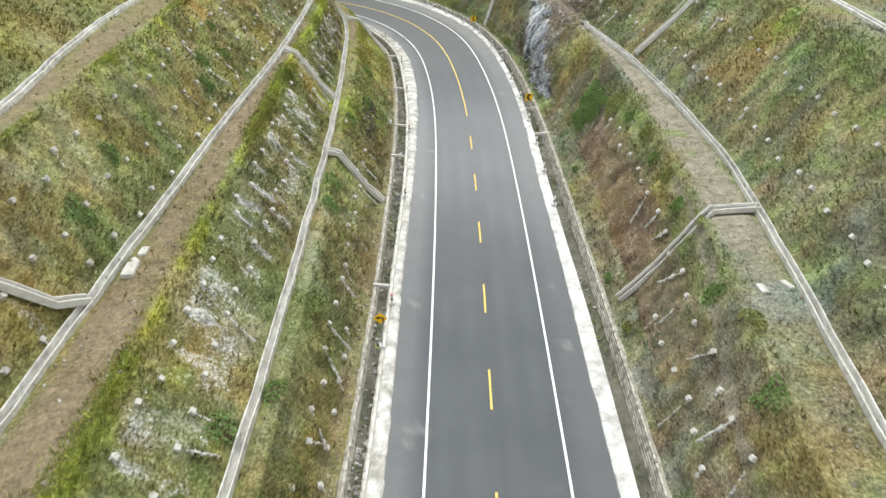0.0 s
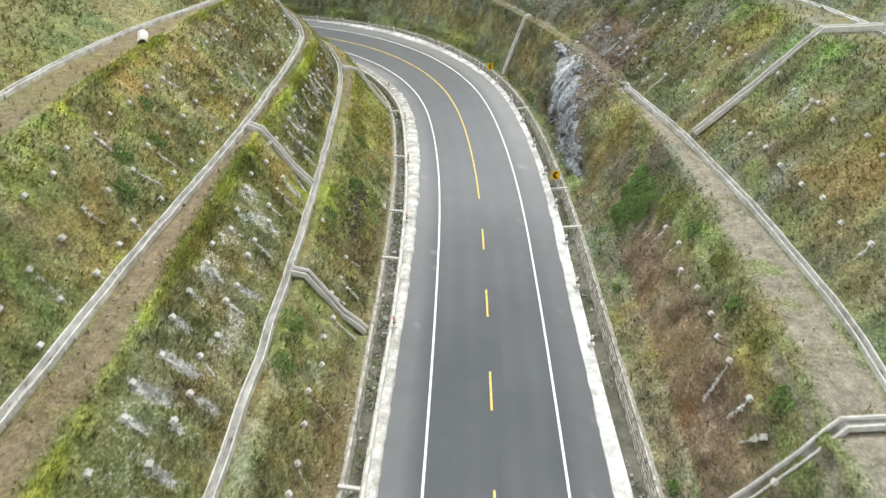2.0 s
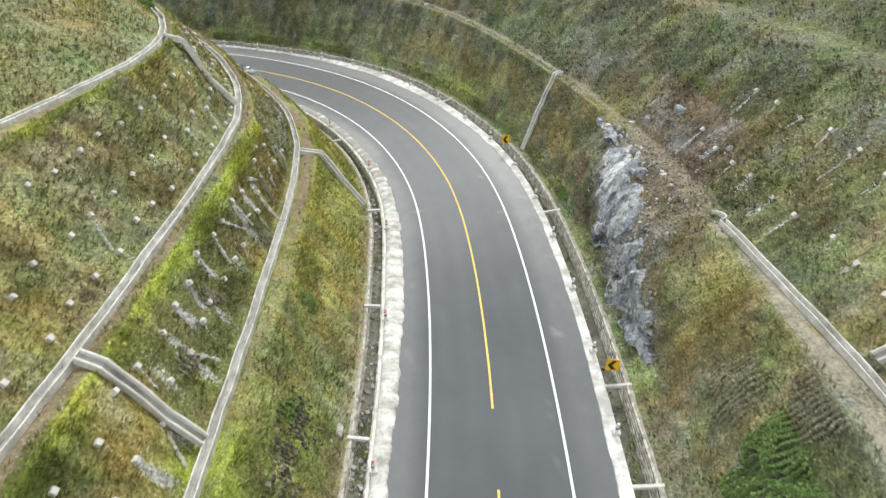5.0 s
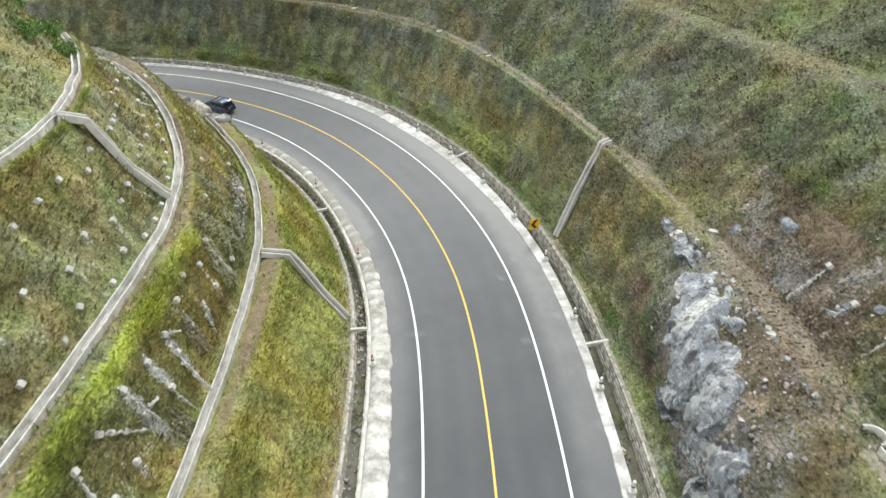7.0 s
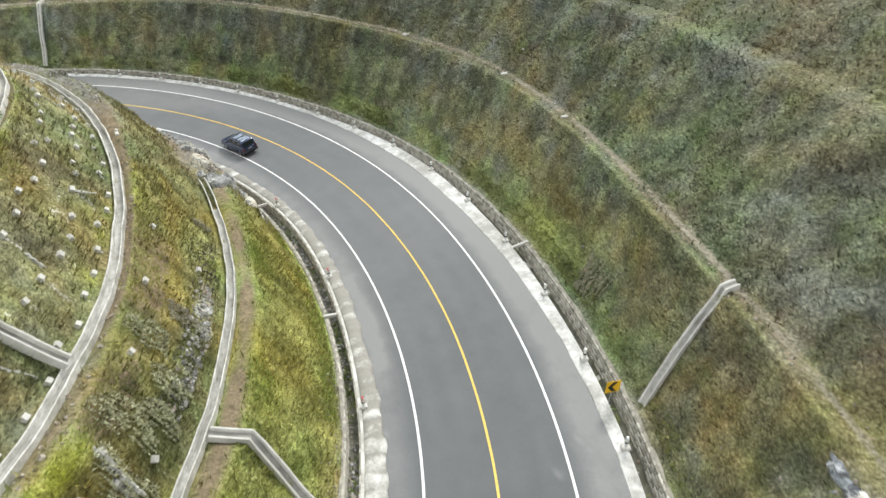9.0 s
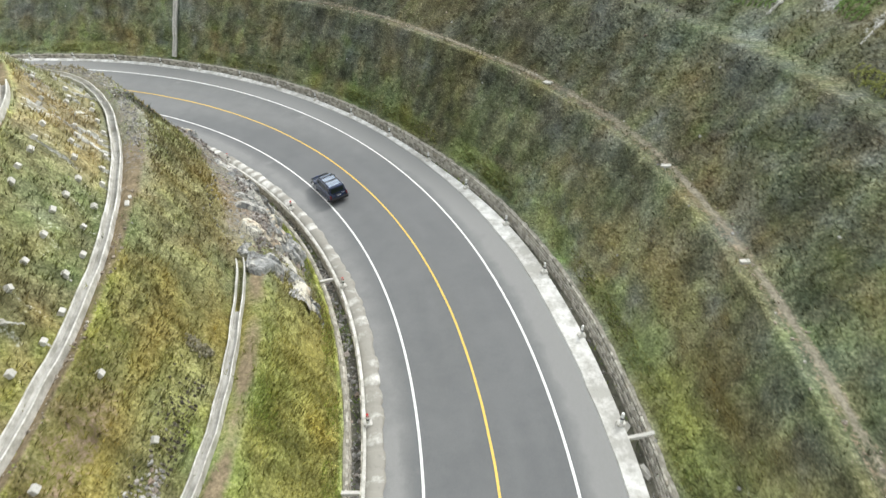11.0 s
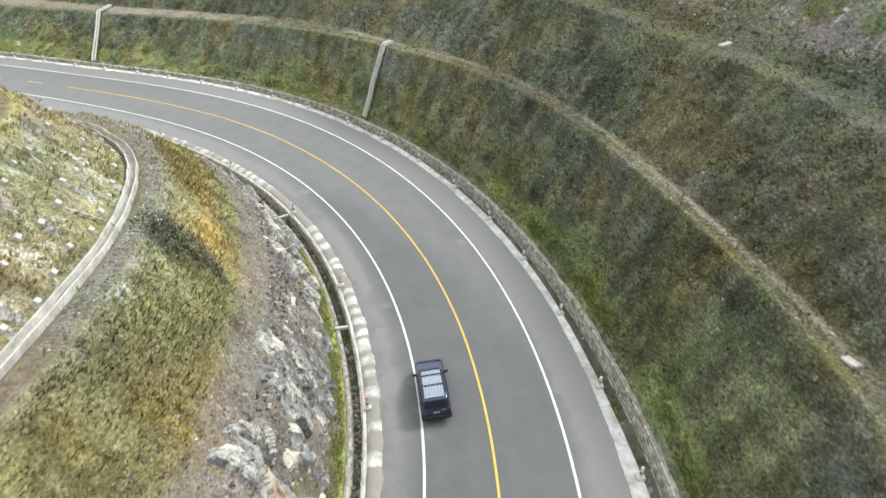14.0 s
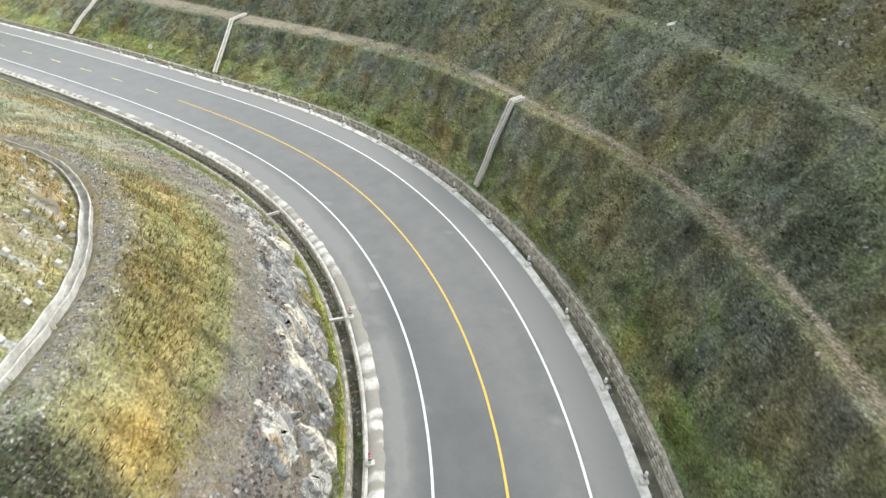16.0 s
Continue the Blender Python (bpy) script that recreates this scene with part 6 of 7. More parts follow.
def crag_grid(side, s0, s1, low, high, step):
    """Places and outward normals over a stretch of the cut, and their share of the way up."""
    s = np.arange(s0, s1, step)
    n = int(8.5 / step)
    f = np.linspace(0, 1, n)
    Q, UU = (LQ, LU) if side == "left" else (RQ, RU)
    rows = np.clip((s - ROWS_S[0]) / ROW_STEP, 0, len(ROWS_S) - 2)
    i0 = rows.astype(int)
    ulow, uhigh = low(s), high(s)
    P = np.zeros((len(s), n, 3))
    for k, i in enumerate(i0):
        for m, share in ((i, 1 - rows[k] + i), (i + 1, rows[k] - i)):
            row = abs(UU[m])
            far = np.concatenate(([0], np.cumsum(np.linalg.norm(np.diff(Q[m], axis=0), axis=1))))
            a, b = np.interp((abs(ulow[k]), abs(uhigh[k])), row, far)
            P[k] += share * np.stack([np.interp(a + (b - a) * f, far, Q[m, :, c]) for c in range(3)], 1)
    N = np.cross(np.gradient(P, axis=0), np.gradient(P, axis=1))
    N /= np.linalg.norm(N, axis=-1, keepdims=True) + 1e-9
    N *= np.sign(N[..., 2:3] + 1e-9)
    return s, f, P, N


def pieces_of(own):
    """Connected patches of equal, non-negative numbers in a grid."""
    left = own >= 0
    while left.any():
        i, j = np.argwhere(left)[0]
        k, todo, found = own[i, j], [(i, j)], []
        left[i, j] = False
        while todo:
            i, j = todo.pop()
            found.append((i, j))
            for a, b in ((i + 1, j), (i - 1, j), (i, j + 1), (i, j - 1)):
                if 0 <= a < own.shape[0] and 0 <= b < own.shape[1] and left[a, b] and own[a, b] == k:
                    left[a, b] = False
                    todo.append((a, b))
        if len(found) > 7:
            yield tuple(np.array(found).T)


def crag_slabs(name, side, s0, s1, low, high, bulge, material, label, count, seed, step, shape):
    """Broken rock: tilted slabs with steps and cracks between them, each a piece of its own, sinking into the ground along the rim."""
    s, f, P, N = crag_grid(side, s0, s1, low, high, step)
    r = np.random.default_rng(seed)
    X = s[:, None] + 0.35 * vnoise(P, 1.6) + 0.1 * vnoise(P + 11, 0.5)
    Y = 6.5 * f[None, :] + 0.35 * vnoise(P + 23, 1.6) + 0.1 * vnoise(P + 37, 0.5)
    X, Y = X * 1.15 - 0.25 * Y, Y * 0.5
    xk, yk = r.uniform(X.min(), X.max(), count), r.uniform(Y.min(), Y.max(), count)
    cell = ((X[..., None] - xk) ** 2 + (Y[..., None] - yk) ** 2).argmin(-1)
    off, gx, gy = r.uniform(-0.45, 0.6, count), r.normal(0, 0.22, count), r.normal(0.05, 0.26, count)
    d = off[cell] + gx[cell] * (X - xk[cell]) + gy[cell] * (Y - yk[cell])
    d = np.clip(d, -0.45, 0.8) + 0.06 * vnoise(P, 0.7)
    rim = shape(s[:, None], f[None, :], P)
    V = P + N * ((d * bulge + 0.22) * rim - 0.5 * (1 - rim))[..., None]
    thing = empty(name, Matrix.Identity(4))
    seen = (rim[:-1, :-1] + rim[1:, :-1] + rim[1:, 1:] + rim[:-1, 1:]) > 0.15
    idx = np.arange(V.shape[0] * V.shape[1]).reshape(V.shape[:2])
    quads = np.stack([idx[:-1, :-1], idx[1:, :-1], idx[1:, 1:], idx[:-1, 1:]], -1)
    own = np.where(seen, cell[:-1, :-1], -1)
    for piece in pieces_of(own):
        q = quads[piece]
        used, q = np.unique(q, return_inverse=True)
        ob = link_mesh("slab", V.reshape(-1, 3)[used], q.reshape(-1, 4).tolist(), material)
        ob.parent = thing
    return tagged(thing, label, "rock")


def crag_patch(name, side, s0, s1, low, high, bulge, material, label, category, step=0.18, shape=None):
    """A craggy rock skin laid over the cut, sinking into the ground along its rim."""
    s, f, P, N = crag_grid(side, s0, s1, low, high, step)
    warp = P + 0.5 * np.stack([vnoise(P, 1.7), vnoise(P + 31, 1.7), vnoise(P + 57, 1.7)], -1)
    d = 0.8 * ridged(warp, 2.9) + 0.42 * ridged(warp * np.array([1, 1, .6]), 1.3) + 0.1 * ridged(warp, 0.6) + 0.04 * vnoise(P, 0.3)
    d = np.round(d * 2.6 + 0.5 * vnoise(P, 0.9)) / 2.6 * 0.7 + d * 0.3
    rim = np.minimum(np.minimum(f, 1 - f)[None, :] * 5, np.minimum(s - s0, s1 - s)[:, None] / 3.0)
    rim = np.clip(rim + 0.5 * vnoise(P, 2.2), 0, 1)
    if shape is not None:
        rim = rim * shape(s[:, None], f[None, :], P)
    ob = sheet(name, P + N * ((d * bulge + 0.15) * rim - 0.45 * (1 - rim))[..., None], material, False)
    return tagged(ob, label, category)


OUT_MID, OUT_HALF = table("-60:.05 79:.06 81:.2 84:.38 88:.47 91:.54 94:.74 97:.9 380:.95"), table("-60:0 77:0 79:.12 81:.26 84:.4 88:.36 91:.22 93:.15 95:.11 97.5:.1 99.5:0 380:0")
crag_slabs("rock_outcrop", "right", 76, 101, lambda s: R_MU(s) - 0.9, lambda s: R_C1U(s) + 0.6, 0.55, CRAG_PALE, "jagged pale grey rock outcrop above the ditch", 120, 5, 0.12,
           lambda s, f, P: np.clip((OUT_HALF(s) - abs(f - OUT_MID(s))) / 0.07 + 0.3 + 1.5 * vnoise(P, 0.9) + 0.9 * vnoise(P + 7, 2.4), 0, 1))
crag_patch("rock_ledge", "right", 86, 100, lambda s: R_D1U(s) - 0.4, lambda s: R_D1U(s) + 2.6, 0.8, CRAG_PALE, "broken grey rock ledge above the bench", "rock",
           shape=lambda s, f, P: np.clip(0.1 + 1.3 * vnoise(P, 1.6), 0, 1))
crag_slabs("rock_cliff", "left", 137, 214, lambda s: DITCH_L(s) - 0.9, lambda s: L_C1U(s) - 2.2, 0.55, CRAG_CLIFF, "craggy pale grey rock face above the ditch", 285, 6, 0.15,
           lambda s, f, P: np.clip(0.95 + 1.3 * vnoise(P, 1.5), 0, 1) * np.clip((0.8 + 0.2 * vnoise(P + 50, 6.0) - f + 0.34 * vnoise(P, 1.8)) / 0.1, 0, 1))
rock_chunks("rock_rubble", "right", 900, outcrop_right, (0.08, 0.4), 41, RUBBLE, "broken pale grey rock below the outcrop")
rock_chunks("rock_scree", "right", 2600, scree_right, (0.03, 0.2), 42, SCREE, "loose reddish scree and stones on the bench")
rock_chunks("rock_rubble", "left", 1200, face_left, (0.06, 0.32), 43, RUBBLE, "broken pale grey rock along the cut face")
rock_chunks("rock_scree", "left", 4200, lambda r: ((lambda s: (s, float(L_C1U(s) + 0.6 + (L_D1U(s) - L_C1U(s) - 1.8) * r.random())))(r.uniform(141, 235))), (0.04, 0.2), 44, GRAVEL, "loose stony soil above the rock face")
GULLY = rubble_material("gully_rubble", [(0.0, (0.05, 0.045, 0.035)), (0.5, (0.1, 0.088, 0.065)), (0.85, (0.17, 0.15, 0.11)), (1.0, (0.3, 0.28, 0.24))])
# dark clods on the hollow that is only coloured into the slope
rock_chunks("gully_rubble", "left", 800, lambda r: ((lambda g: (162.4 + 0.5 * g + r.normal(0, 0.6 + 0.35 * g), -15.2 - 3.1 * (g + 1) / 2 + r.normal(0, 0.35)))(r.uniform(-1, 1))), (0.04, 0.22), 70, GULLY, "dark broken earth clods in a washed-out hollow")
rock_chunks("gully_rubble", "left", 400, lambda r: ((lambda s: (s, float(L_D1U(s) - 0.2 - abs(r.normal(0, 0.5)))))(122 + r.normal(0, 2.2))), (0.05, 0.22), 71, GULLY, "dark crumbled rock below the grassy slope")
rock_chunks("gully_rubble", "left", 900, lambda r: ((lambda s: (s, -11.35 + r.normal(0, 0.35)))(r.uniform(61.5, 71.5))), (0.05, 0.35), 72, GULLY, "dark crumbled rock low on the slope")
rock_chunks("pale_rubble", "left", 700, lambda r: ((lambda s: (s, float(L_D1U(s) - 0.3 - abs(r.normal(0, 0.35)))))(r.uniform(105, 119))), (0.06, 0.32), 73, RUBBLE, "pale washed stones beside the gutter")
rock_chunks("gravel", "left", 5000, lambda r: ((lambda s: (s, float(L_G2U(s) + 0.8 + abs(r.normal(0, 1.0)))))(r.uniform(148, 225))), (0.04, 0.18), 48, GRAVEL, "grey gravel beside the gutter")
rock_chunks("rock_scree", "left", 3600, lambda r: ((lambda s: (s, float(DITCH_L(s) - 0.8 + (L_C1U(s) - DITCH_L(s)) * r.uniform(0.35, 1.0))))(r.uniform(139, 212))), (0.05, 0.36), 75, CLODS, "brown stony clods on the upper rock face")
rock_chunks("gravel", "left", 3000, lambda r: ((lambda s: (s, float(DITCH_L(s) - 0.3 - r.uniform(0, 1) * (DITCH_L(s) - L_C1U(s) + 1.5))))(r.uniform(203, 240))), (0.05, 0.3), 74, GRAVEL, "grey gravel and stones beside the filled ditch")
rock_chunks("stones", "left", 900, lambda r: ((lambda s: (s, float(L_C2U(s) + (L_G2U(s) - L_C2U(s)) * r.random())))(r.uniform(0, 140))), (0.05, 0.25), 45, DIRT, "scattered stones on the dirt bench")
rock_chunks("stones", "right", 1400, lambda r: ((lambda s: (s, float(R_C1U(s) + (R_D1U(s) - R_C1U(s)) * r.random())))(r.uniform(0, 260))), (0.05, 0.24), 46, DIRT, "scattered stones on the bench track")
rock_chunks("pale_stones", "right", 500, lambda r: ((lambda s: (s, float(R_C1U(s) + r.normal(2, 5))))(r.uniform(85, 280))), (0.06, 0.28), 47, RUBBLE, "few pale stones among the scrub")
rock_chunks("pale_stones", "right", 420, lambda r: ((lambda s: (s, float(R_D2U(s) + 0.5 + abs(r.normal(0, 4)))))(r.uniform(138, 205))), (0.1, 0.55), 50, RUBBLE, "pale boulders and stones above the upper bench")


# ---- silt, stones and weeds in the ditches ----
def ditch_litter(name, low, high, h, count, seed, label):
    r = np.random.default_rng(seed)
    vs, fs = [], []
    quads = [(0, 1, 3, 2), (4, 6, 7, 5), (0, 4, 5, 1), (2, 3, 7, 6), (0, 2, 6, 4), (1, 5, 7, 3)]
    heaps = r.uniform(10, 260, 70)
    for _ in range(count):
        s = float(r.choice(heaps) + r.normal(0, 1.6)) if r.random() < 0.75 else r.uniform(10, 260)
        u = float(low(s) + (high(s) - low(s)) * r.uniform(0.15, 0.9))
        p = Vector(at(s, u, h + 0.02))
        k = 0.07 + 0.38 * r.random() ** 4
        q = Euler(r.uniform(0, 6.28, 3)).to_matrix()
        dims = r.uniform(0.4, 1.0, 3) * k
        base = len(vs)
        for c in range(8):
            j = r.uniform(0.5, 1.1)
            vs.append(p + q @ Vector([(1 if c >> b & 1 else -1) * d * 0.5 * j for b, d in enumerate(dims)]))
        fs += [[base + a for a in quad] for quad in quads]
    return tagged(link_mesh(name, vs, fs, RUBBLE), label, "rubble", kind="stuff")


ditch_litter("ditch_stones", lambda s: APRON_L(s) - 0.1, lambda s: DITCH_L(s) + 0.2, -0.84, 4200, 201, "stones and litter lying in the silted ditch")
ditch_litter("ditch_stones", lambda s: APRON_R(s) + 0.1, lambda s: DITCH_R(s) - 0.05, -0.98, 600, 202, "stones and litter lying in the silted ditch")
def ditch_weeds(low, high, h, count, seed, label):
    r = np.random.default_rng(seed)
    spots = r.uniform(15, 255, 90)
    s = spots[r.integers(0, 90, count)] + r.normal(0, 0.9, count)
    P = at(s, low(s) + (high(s) - low(s)) * r.uniform(0.0, 1.0, count), h)
    d = r.normal(0, 1, (count, 3))
    d[:, 2] = abs(d[:, 2]) + 0.5
    side_v = np.cross(d, r.normal(0, 1, (count, 3)))
    side_v /= np.linalg.norm(side_v, axis=1, keepdims=True)
    k = r.uniform(0.1, 0.28, (count, 1))
    V = np.stack([P - side_v * k * 0.2, P + side_v * k * 0.2, P + d * k], 1).reshape(-1, 3)
    tint = np.repeat(pick_tones([(0.2, 0.3, 0.07), (0.3, 0.36, 0.09), (0.14, 0.19, 0.06)], np.ones((count, 3)), r), 3, 0)
    return tagged(link_mesh("ditch_weeds", V, np.arange(count * 3).reshape(-1, 3).tolist(), BLADES, False, {"tint": tint}), label, "weeds", kind="stuff")


rock_chunks("stones", "left", 1200, lambda r: ((lambda s: (s, float(DITCH_L(s) - abs(r.normal(0.35, 0.4)) - 0.1)))(r.uniform(10, 118))), (0.04, 0.22), 49, DIRT, "loose stones on the dirt strip beside the ditch")


# ---- grass and scrub ----
def tufts(name, side, count, density, palette, height, seed, label, blades=5, s_from=2, s_to=300):
    """Many small tufts of blades as one mesh. density(s, band, cover) weighs the ground's cells."""
    r = np.random.default_rng(seed)
    Q, B, C = (LQ, LB, LCOVER) if side == "left" else (RQ, RB, RCOVER)
    a, b = Q[1:, :-1] - Q[:-1, :-1], Q[:-1, 1:] - Q[:-1, :-1]
    nrm = np.cross(a, b)
    area = np.linalg.norm(nrm, axis=-1)
    nrm = nrm / (area[..., None] + 1e-9)
    nrm *= np.sign(nrm[..., 2:3] + 1e-9)
    S = ROWS_S[:-1, None] + 0 * area
    w = area * density(S, B[None, :-1] + 0 * area, C[:-1, :-1], Q[:-1, :-1]) * (S > s_from) * (S < s_to)
    w = np.clip(w, 0, None).ravel()
    pick = r.choice(len(w), count, p=w / w.sum())
    i, j = np.unravel_index(pick, area.shape)
    f, g = r.random((2, count, 1))
    P = Q[i, j] * (1 - f) * (1 - g) + Q[i + 1, j] * f * (1 - g) + Q[i, j + 1] * (1 - f) * g + Q[i + 1, j + 1] * f * g
    N = nrm[i, j] * 0.55 + np.array([0, 0, 0.6])
    kind = palette(S[i, j], B[j], C[i, j], P, r)
    size = height[0] + (height[1] - height[0]) * r.random((count, 1)) ** 1.8
    verts = np.empty((count, blades, 3, 3))
    for k in range(blades):
        ang = r.uniform(0, 2 * np.pi, count)
        out = np.stack([np.cos(ang), np.sin(ang), 0 * ang], 1)
        side_v = np.stack([-np.sin(ang), np.cos(ang), 0 * ang], 1)
        root = P + out * size * r.uniform(0.0, 0.45, (count, 1))
        wid = size * r.uniform(0.12, 0.24, (count, 1))
        verts[:, k, 0] = root - side_v * wid - N * 0.05
        verts[:, k, 1] = root + side_v * wid - N * 0.05
        verts[:, k, 2] = root + N * size * r.uniform(0.6, 1.2, (count, 1)) + out * size * r.uniform(0.1, 0.8, (count, 1))
    tint = np.repeat(kind * r.uniform(0.75, 1.3, (count, 1)), blades * 3, 0)
    n = count * blades
    me = bpy.data.meshes.new(name)
    me.vertices.add(n * 3)
    me.vertices.foreach_set("co", verts.reshape(-1).astype(np.float32))
    me.loops.add(n * 3)
    me.loops.foreach_set("vertex_index", np.arange(n * 3, dtype=np.int32))
    me.polygons.add(n)
    me.polygons.foreach_set("loop_start", np.arange(0, n * 3, 3, dtype=np.int32))
    layer = me.color_attributes.new("tint", "FLOAT_COLOR", "POINT")
    layer.data.foreach_set("color", np.concatenate([tint, np.ones((n * 3, 1))], 1).astype(np.float32).ravel())
    me.update()
    me.validate()
    me.materials.append(BLADES)
    return tagged(new(name, me), label, "grass", kind="stuff")


def pick_tones(tones, weights, r):
    """Choose one tone for every tuft by weights (n, k)."""
    w = np.clip(weights, 1e-6, None)
    c = np.cumsum(w / w.sum(1, keepdims=True), 1)
    return np.array(tones)[(r.random((len(w), 1)) > c[:, :-1]).sum(1)]


def left_density(S, B, C, Q):
    patch_n = np.clip(0.75 + 0.9 * vnoise(Q, 3.5) + 0.4 * vnoise(Q, 1.2), 0.05, 2)
    slope = np.isin(np.floor(B), (2, 4, 6, 8, 1))
    d = np.where(slope, 1.0, 0.22) * patch_n * np.clip(1.15 - 1.3 * C[..., 1], 0.03, 1) * np.clip(1.0 - 1.1 * C[..., 2], 0.03, 1) + 0.9 * C[..., 0]
    d = d * (1 - 0.85 * win(B, 2.1, 4.25, 0.2) * win(S, 138, 236, 5))
    return d * (B < 8.6) * (B > 1) * np.clip(1.1 - 1.5 * LTONE[0][:-1, :-1, 2], 0.08, 1)


def left_tones(S, B, C, P, r):
    return left_colours(P, S, B) * np.where(r.random((len(S), 1)) < 0.1, 1.2, 0.97)


def right_density(S, B, C, Q):
    patch_n = np.clip(0.8 + 0.9 * vnoise(Q, 3.0) + 0.4 * vnoise(Q, 1.2), 0.05, 2)
    slope = np.isin(np.floor(B), (1, 2, 4, 6))
    brown = ((B > 2.0) & (B < 2.65)) * (S < 62)
    return np.where(slope, 1.0, 0.25) * patch_n * np.clip(1.15 - 1.3 * C[..., 1], 0.03, 1) * np.clip(1.0 - 1.1 * C[..., 2], 0.02, 1) * (1 - 0.75 * brown) * (B < 6.9) + 1.5 * C[..., 0] * (B < 6.5)


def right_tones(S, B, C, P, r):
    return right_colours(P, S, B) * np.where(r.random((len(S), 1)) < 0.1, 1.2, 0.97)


tufts("grass", "left", 140000, left_density, left_tones, (0.08, 0.34), 51, "short dry olive and ochre grass on the cut slopes", 3)
tufts("grass", "right", 205000, right_density, right_tones, (0.07, 0.32), 52, "short dark scrubby grass on the cut slopes", 3)
ditch_weeds(lambda s: APRON_L(s) - 0.1, lambda s: DITCH_L(s) + 0.15, -0.85, 3500, 211, "green weeds growing in the silted ditch")
ditch_weeds(lambda s: APRON_R(s) + 0.1, lambda s: DITCH_R(s) + 0.1, -0.98, 2200, 212, "green weeds growing in the silted ditch")
FRESH = [(0.37, 0.43, 0.1), (0.43, 0.44, 0.13), (0.28, 0.37, 0.08)]


def fresh_tones(S, B, C, P, r):
    return pick_tones(FRESH, np.ones((len(S), 3)), r)


tufts("fresh_grass", "left", 62000, lambda S, B, C, Q: np.clip(C[..., 0] + 0.35 * vnoise(Q, 3.0) - 0.1, 0, 1) ** 2 * (B > 2.2) * (B < 7.3), fresh_tones, (0.05, 0.15), 53, "bright fresh green grass along the crests", 3)
tufts("fresh_grass", "left", 17000, lambda S, B, C, Q: (B > 0.9) * (B < 2.14) * np.clip(0.8 + vnoise(Q, 2.5), 0, 1), fresh_tones, (0.05, 0.17), 54, "bright green weeds between ditch and rock face", 5, 110, 246)
tufts("fresh_grass", "right", 4500, lambda S, B, C, Q: (B > 0.3) * (B < 1.6) * np.clip(0.35 + 1.2 * vnoise(Q, 4.0), 0, 1), lambda S, B, C, P, r: 0.68 * fresh_tones(S, B, C, P, r) + np.array([0.02, 0.0, 0.03]), (0.08, 0.28), 55, "bright green weeds behind the ditch wall", 5, 98, 230)


def clumps(name, side, count, density, palette, radius, seed, label, leaves=34, s_from=2, s_to=300):
    """Low leafy mounds of scrub as one mesh."""
    r = np.random.default_rng(seed)
    Q, B, C = (LQ, LB, LCOVER) if side == "left" else (RQ, RB, RCOVER)
    a, b = Q[1:, :-1] - Q[:-1, :-1], Q[:-1, 1:] - Q[:-1, :-1]
    area = np.linalg.norm(np.cross(a, b), axis=-1)
    S = ROWS_S[:-1, None] + 0 * area
    w = np.clip(area * density(S, B[None, :-1] + 0 * area, C[:-1, :-1], Q[:-1, :-1]) * (S > s_from) * (S < s_to), 0, None).ravel()
    i, j = np.unravel_index(r.choice(len(w), count, p=w / w.sum()), area.shape)
    P = Q[i, j] + r.uniform(-0.15, 0.15, (count, 3)) * np.array([1, 1, 0])
    R0 = radius[0] + (radius[1] - radius[0]) * r.random(count) ** 2.2
    d = r.normal(0, 1, (count, leaves, 3))
    d /= np.linalg.norm(d, axis=-1, keepdims=True)
    d[..., 2] = abs(d[..., 2])
    squash = np.stack([r.uniform(0.7, 1.3, count), r.uniform(0.7, 1.3, count), r.uniform(0.3, 0.6, count)], 1)
    mid = P[:, None] + d * (R0[:, None] * squash)[:, None] * r.uniform(0.5, 1.05, (count, leaves, 1))
    size = (0.045 + 0.13 * R0)[:, None, None, None] * r.uniform(0.6, 1.2, (count, leaves, 1, 1))
    verts = mid[:, :, None] + r.normal(0, 0.55, (count, leaves, 3, 3)) * size
    tint = np.repeat(palette(S[i, j], B[j], C[i, j], P, r) * r.uniform(0.7, 1.3, (count, 1)), leaves * 3, 0)
    n = count * leaves
    me = bpy.data.meshes.new(name)
    me.vertices.add(n * 3)
    me.vertices.foreach_set("co", verts.reshape(-1).astype(np.float32))
    me.loops.add(n * 3)
    me.loops.foreach_set("vertex_index", np.arange(n * 3, dtype=np.int32))
    me.polygons.add(n)
    me.polygons.foreach_set("loop_start", np.arange(0, n * 3, 3, dtype=np.int32))
    layer = me.color_attributes.new("tint", "FLOAT_COLOR", "POINT")
    layer.data.foreach_set("color", np.concatenate([tint, np.ones((n * 3, 1))], 1).astype(np.float32).ravel())
    me.update()
    me.validate()
    me.materials.append(BLADES)
    return tagged(new(name, me), label, "scrub", kind="stuff")


def scrub_right(S, B, C, Q):
    slope = np.isin(np.floor(B), (2, 4, 6))
    return slope * np.clip(0.15 + 1.3 * vnoise(Q, 2.6) + 0.7 * vnoise(Q, 6.0), 0, 2) * np.clip(1 - 1.3 * C[..., 2], 0, 1) * np.clip(1 - C[..., 1], 0, 1) * np.clip((S - 20) / 80, 0.25, 1) * (B < 6.8)


def scrub_left(S, B, C, Q):
    slope = np.isin(np.floor(B), (2, 4, 6, 8))
    return slope * np.clip(0.1 + 1.3 * vnoise(Q, 2.6) + 0.8 * vnoise(Q, 7.0), 0, 2) * np.clip(1 - 1.3 * C[..., 2], 0, 1) * (B < 8.5)


